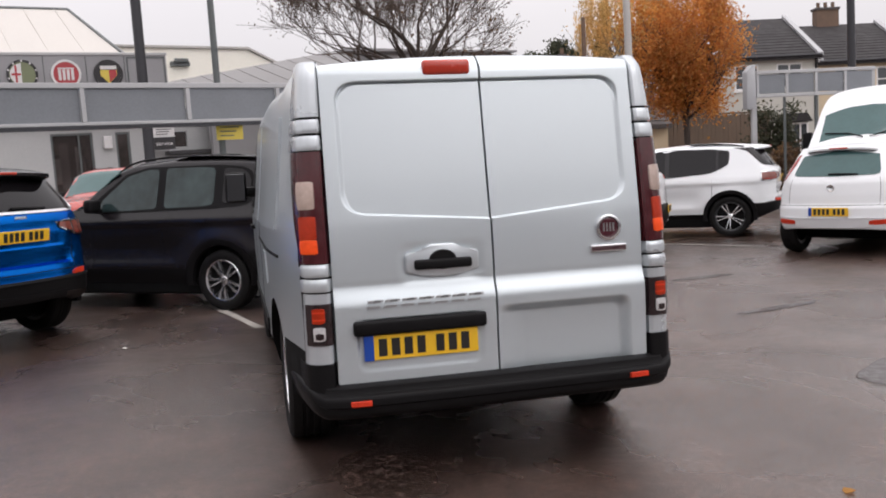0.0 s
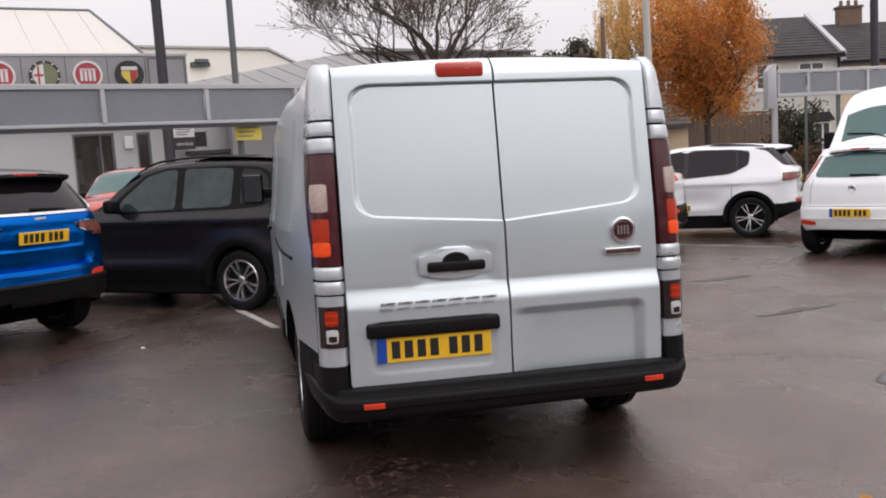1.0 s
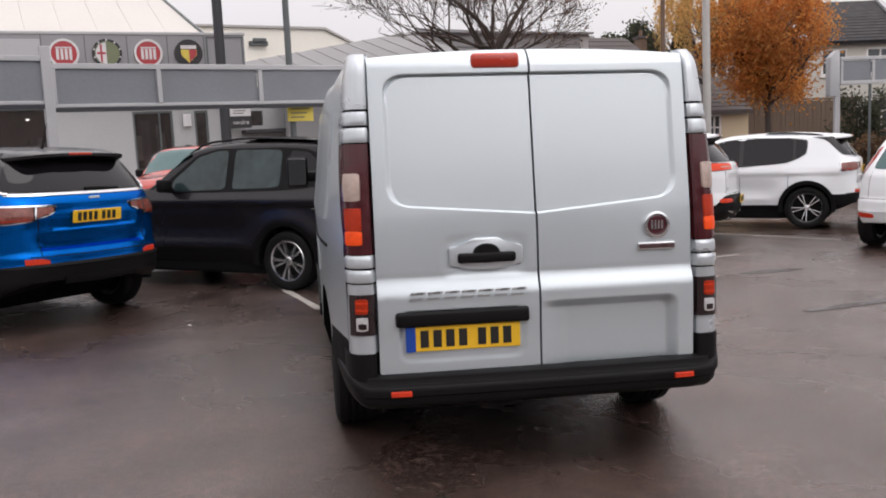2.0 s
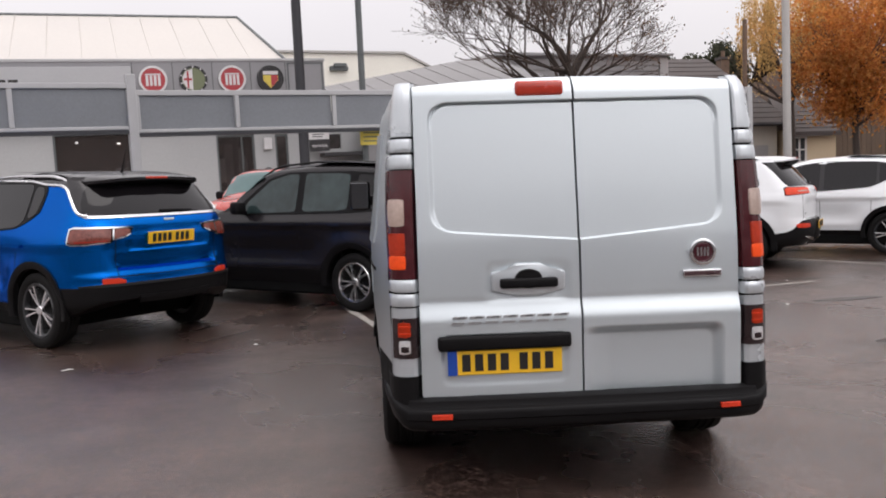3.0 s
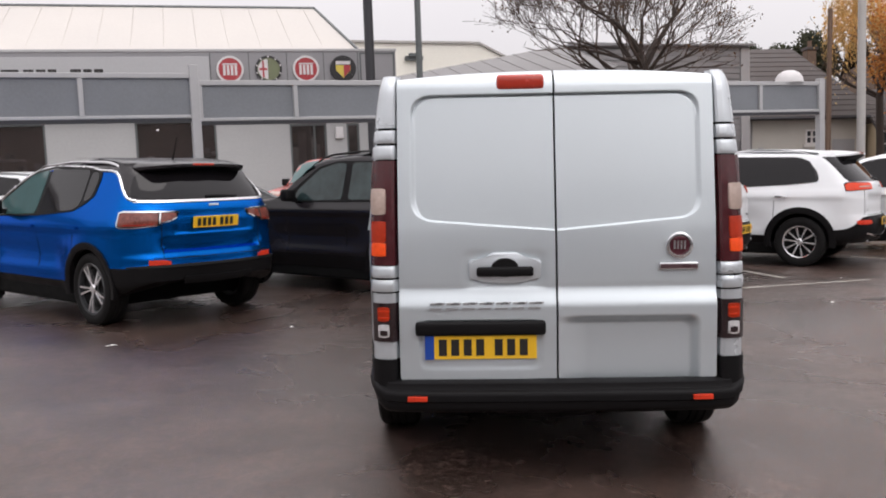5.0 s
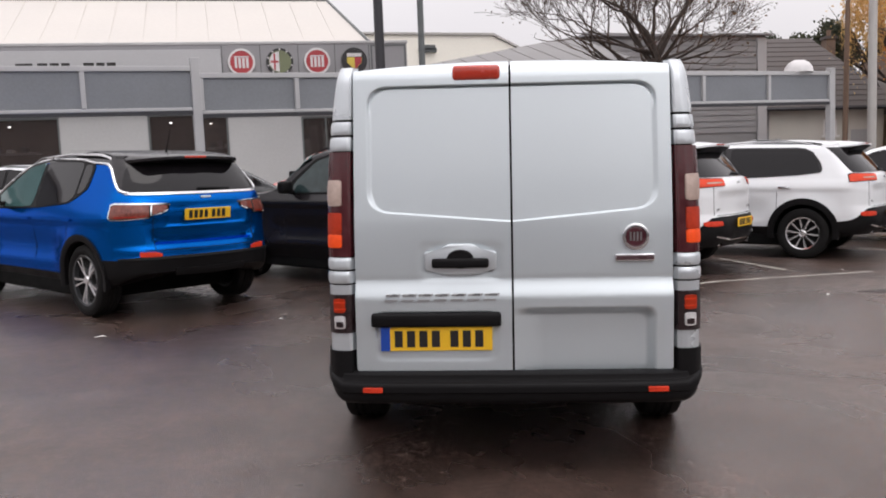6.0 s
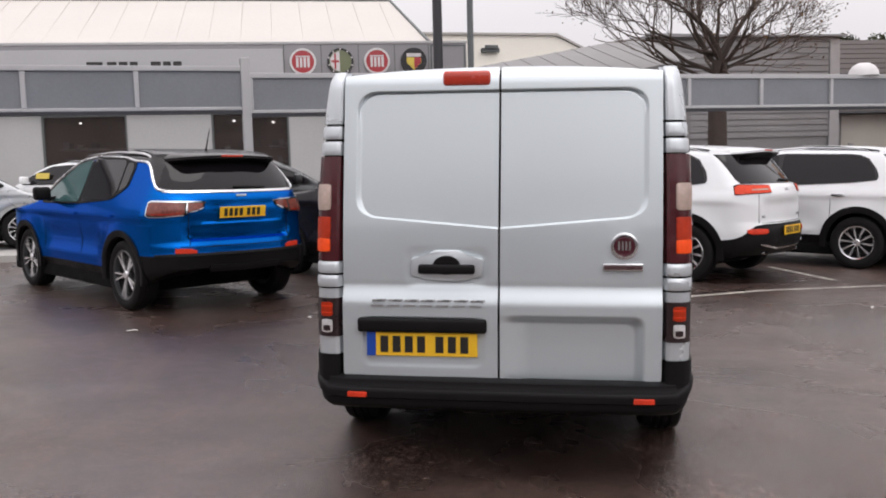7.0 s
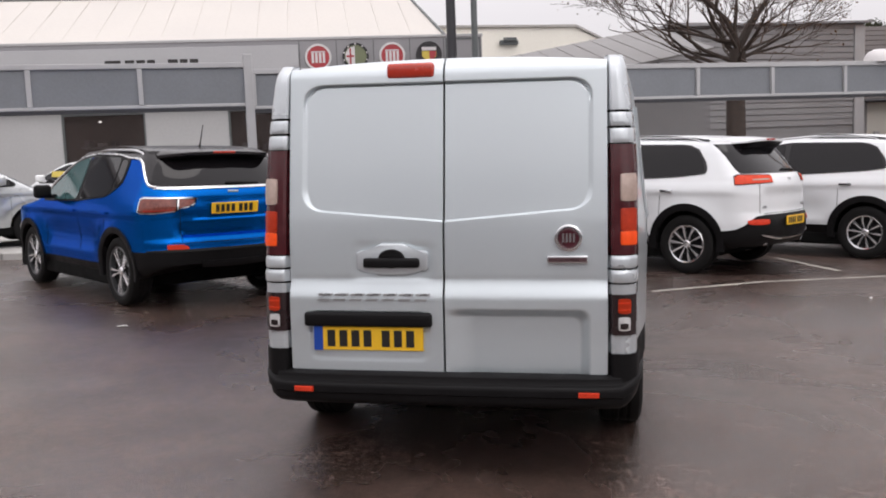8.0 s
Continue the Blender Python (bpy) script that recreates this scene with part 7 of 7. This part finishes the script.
def line(a, b, w=.09):
    a, b = Vector((*a, .004)), Vector((*b, .004))
    d = (b - a).normalized()
    s = Vector((-d.y, d.x, 0)) * w / 2
    bm = bmesh.new()
    n = max(2, int((b - a).length / .25))
    g = random.Random(int(abs(a.x * 100)))
    rows = []
    for i in range(n + 1):
        p = a + (b - a) * i / n
        rows.append([p + s * g.uniform(.8, 1.1), p - s * g.uniform(.8, 1.1)])
    sheet(bm, rows)
    part("line", bm, PAINT_LINE, lines)


line((-1.93, 8.4), (-.96, 4.6))
line((5.48, 9.96), (6.65, 8.15))
line((3.1, 8.75), (3.55, 7.3))
line((1.26, 5.57), (2.47, 6.33))
line((2.47, 6.33), (4.5, 7.05), .07)
line((-3.4, 9.5), (-2.37, 8.8))
line((6.8, 13.2), (7.8, 11.9))

kerb = thing("kerb", "pale concrete kerb before a paved strip", "kerb", FLAT, kind="structure")
for k in range(18):
    part("kerb_stone", boxed(-12 + .915 * k, -12 + .915 * k + .90, 1.42, 1.57, -.1, .11, .012), PALE_STONE, kerb)
part("paved_strip", boxed(-12, 4.4, 1.58, 13.0, -.1, .10), PALE_STONE, kerb)

# dark evergreen shrubs before the houses
shrub = thing("evergreen_shrub", "tall dark evergreen shrub before houses", "shrub", Matrix.Translation((21.6, 30.3, -.2)))
bm = bmesh.new()
g = random.Random(9)
for k in range(12):
    x = g.uniform(-.8, .8)
    tube(bm, [(x * .3, 0, -.2), (x * .7, g.uniform(-.2, .2), 1.5), (x, g.uniform(-.3, .3), 3.2)], [.05, .035, .012], 5)
part("stems", bm, BARK, shrub)
bm = bmesh.new()
leaf_cloud(bm, g, [Vector((g.uniform(-.85, .85), g.uniform(-.4, .4), g.uniform(.1, 3.5))) for _ in range(60)], 7000, .08, .2)
part("leaves", bm, LEAF_DARK, shrub)

hedge = thing("beech_hedge", "low brown beech hedge", "hedge", Matrix.Translation((12.4, 15.8, 0)) @ Matrix.Rotation(radians(-13), 4, "Z"))
bm = bmesh.new()
g = random.Random(3)
cs = [Vector((g.uniform(-.8, 2.6), g.uniform(-.3, .3), g.uniform(.05, 1.45))) for _ in range(70)]
leaf_cloud(bm, g, cs, 5000, .06, .14)
part("leaves", bm, LEAF_BROWN, hedge)
bm = bmesh.new()
for k in range(26):
    x = -.8 + 3.4 * k / 25
    tube(bm, [(x, 0, -.1), (x + g.uniform(-.1, .1), g.uniform(-.15, .15), .8), (x + g.uniform(-.2, .2), g.uniform(-.2, .2), 1.45)], [.02, .014, .006], 5)
part("stems", bm, TWIG, hedge)


def scrap(p, size, seed):
    g = random.Random(seed)
    ob = thing("litter", "small scrap of white paper on wet asphalt", "litter", Matrix.Translation((*p, 0)) @ Matrix.Rotation(g.uniform(0, 6), 4, "Z"), "litter")
    grid = [[(size * (i / 3 - .5) + g.uniform(-.1, .1) * size, size * .6 * (j / 3 - .5), .006 + g.uniform(0, .012)) for j in range(4)] for i in range(4)]
    part("scrap", sheet(bmesh.new(), grid, (0, 0, -.004)), LITTER, ob)


scrap((-3.47, 3.29), .09, 1)
scrap((-2.1, 4.1), .035, 2)
scrap((3.3, 5.2), .04, 3)
scrap((4.2, 7.2), .04, 4)

def mend(p, rx, ry, seed, turn):
    """A thin uneven skin of newer asphalt."""
    g = random.Random(seed)
    ob = thing("asphalt_patch", "dark uneven patch of mended asphalt", "patch", Matrix.Translation((*p, 0)) @ Matrix.Rotation(radians(turn), 4, "Z"), kind="structure")
    bm = bmesh.new()
    rim = []
    for k in range(44):
        a = 2 * math.pi * k / 44
        q = 1 + .16 * noise.noise(Vector((math.cos(a) * 1.6 + seed, math.sin(a) * 1.6, 0))) + g.uniform(-.05, .05)
        rim.append((rx * q * math.cos(a), ry * q * math.sin(a)))
    top = [bm.verts.new((x * .97, y * .97, .007)) for x, y in rim]
    low = [bm.verts.new((x, y, .0015)) for x, y in rim]
    bm.faces.new(top)
    for k in range(44):
        j = (k + 1) % 44
        bm.faces.new((low[k], low[j], top[j], top[k]))
    part("skin", bm, PATCH, ob)


PATCH = surface("newer_dark_asphalt", (.030, .019, .017), .42, 0, .3, .5, 14, 160, .5, .15)
mend((2.95, .86), .55, .26, 4, 28)
mend((4.1, 5.45), .42, .10, 9, 10)
mend((3.55, 3.2), .50, .07, 12, 14)

leaf = thing("fallen_leaf", "fallen orange leaf on wet asphalt", "leaf", Matrix.Translation((1.18, -.78, .004)) @ Matrix.Rotation(.6, 4, "Z"))
part("blade", sheet(bmesh.new(), [[(-.028, -.004, .004), (-.028, .004, .004)], [(-.012, -.020, .009), (-.012, .020, .007)], [(.010, -.024, .010), (.010, .022, .012)], [(.030, -.006, .004), (.030, .006, .006)]], (0, 0, -.002)), LEAF_ORANGE, leaf)

# ---- added unseen wall closing the place behind the camera, dimming low sky ----
closing = thing("unseen_closing_wall", "plain grey wall added out of view to dim the low sky", "wall", kind="structure")
part("wall", boxed(-34, 34, -17.3, -17, -.4, 5.6), FASCIA, closing)
part("coping", boxed(-34.1, 34.1, -17.35, -16.95, 5.6, 5.7), PALE_STONE, closing)
part("wall", boxed(-34.3, -34, -17, 12, -.4, 5.6), FASCIA, closing)
part("wall", boxed(34, 34.3, -17, 12, -.4, 5.6), FASCIA, closing)
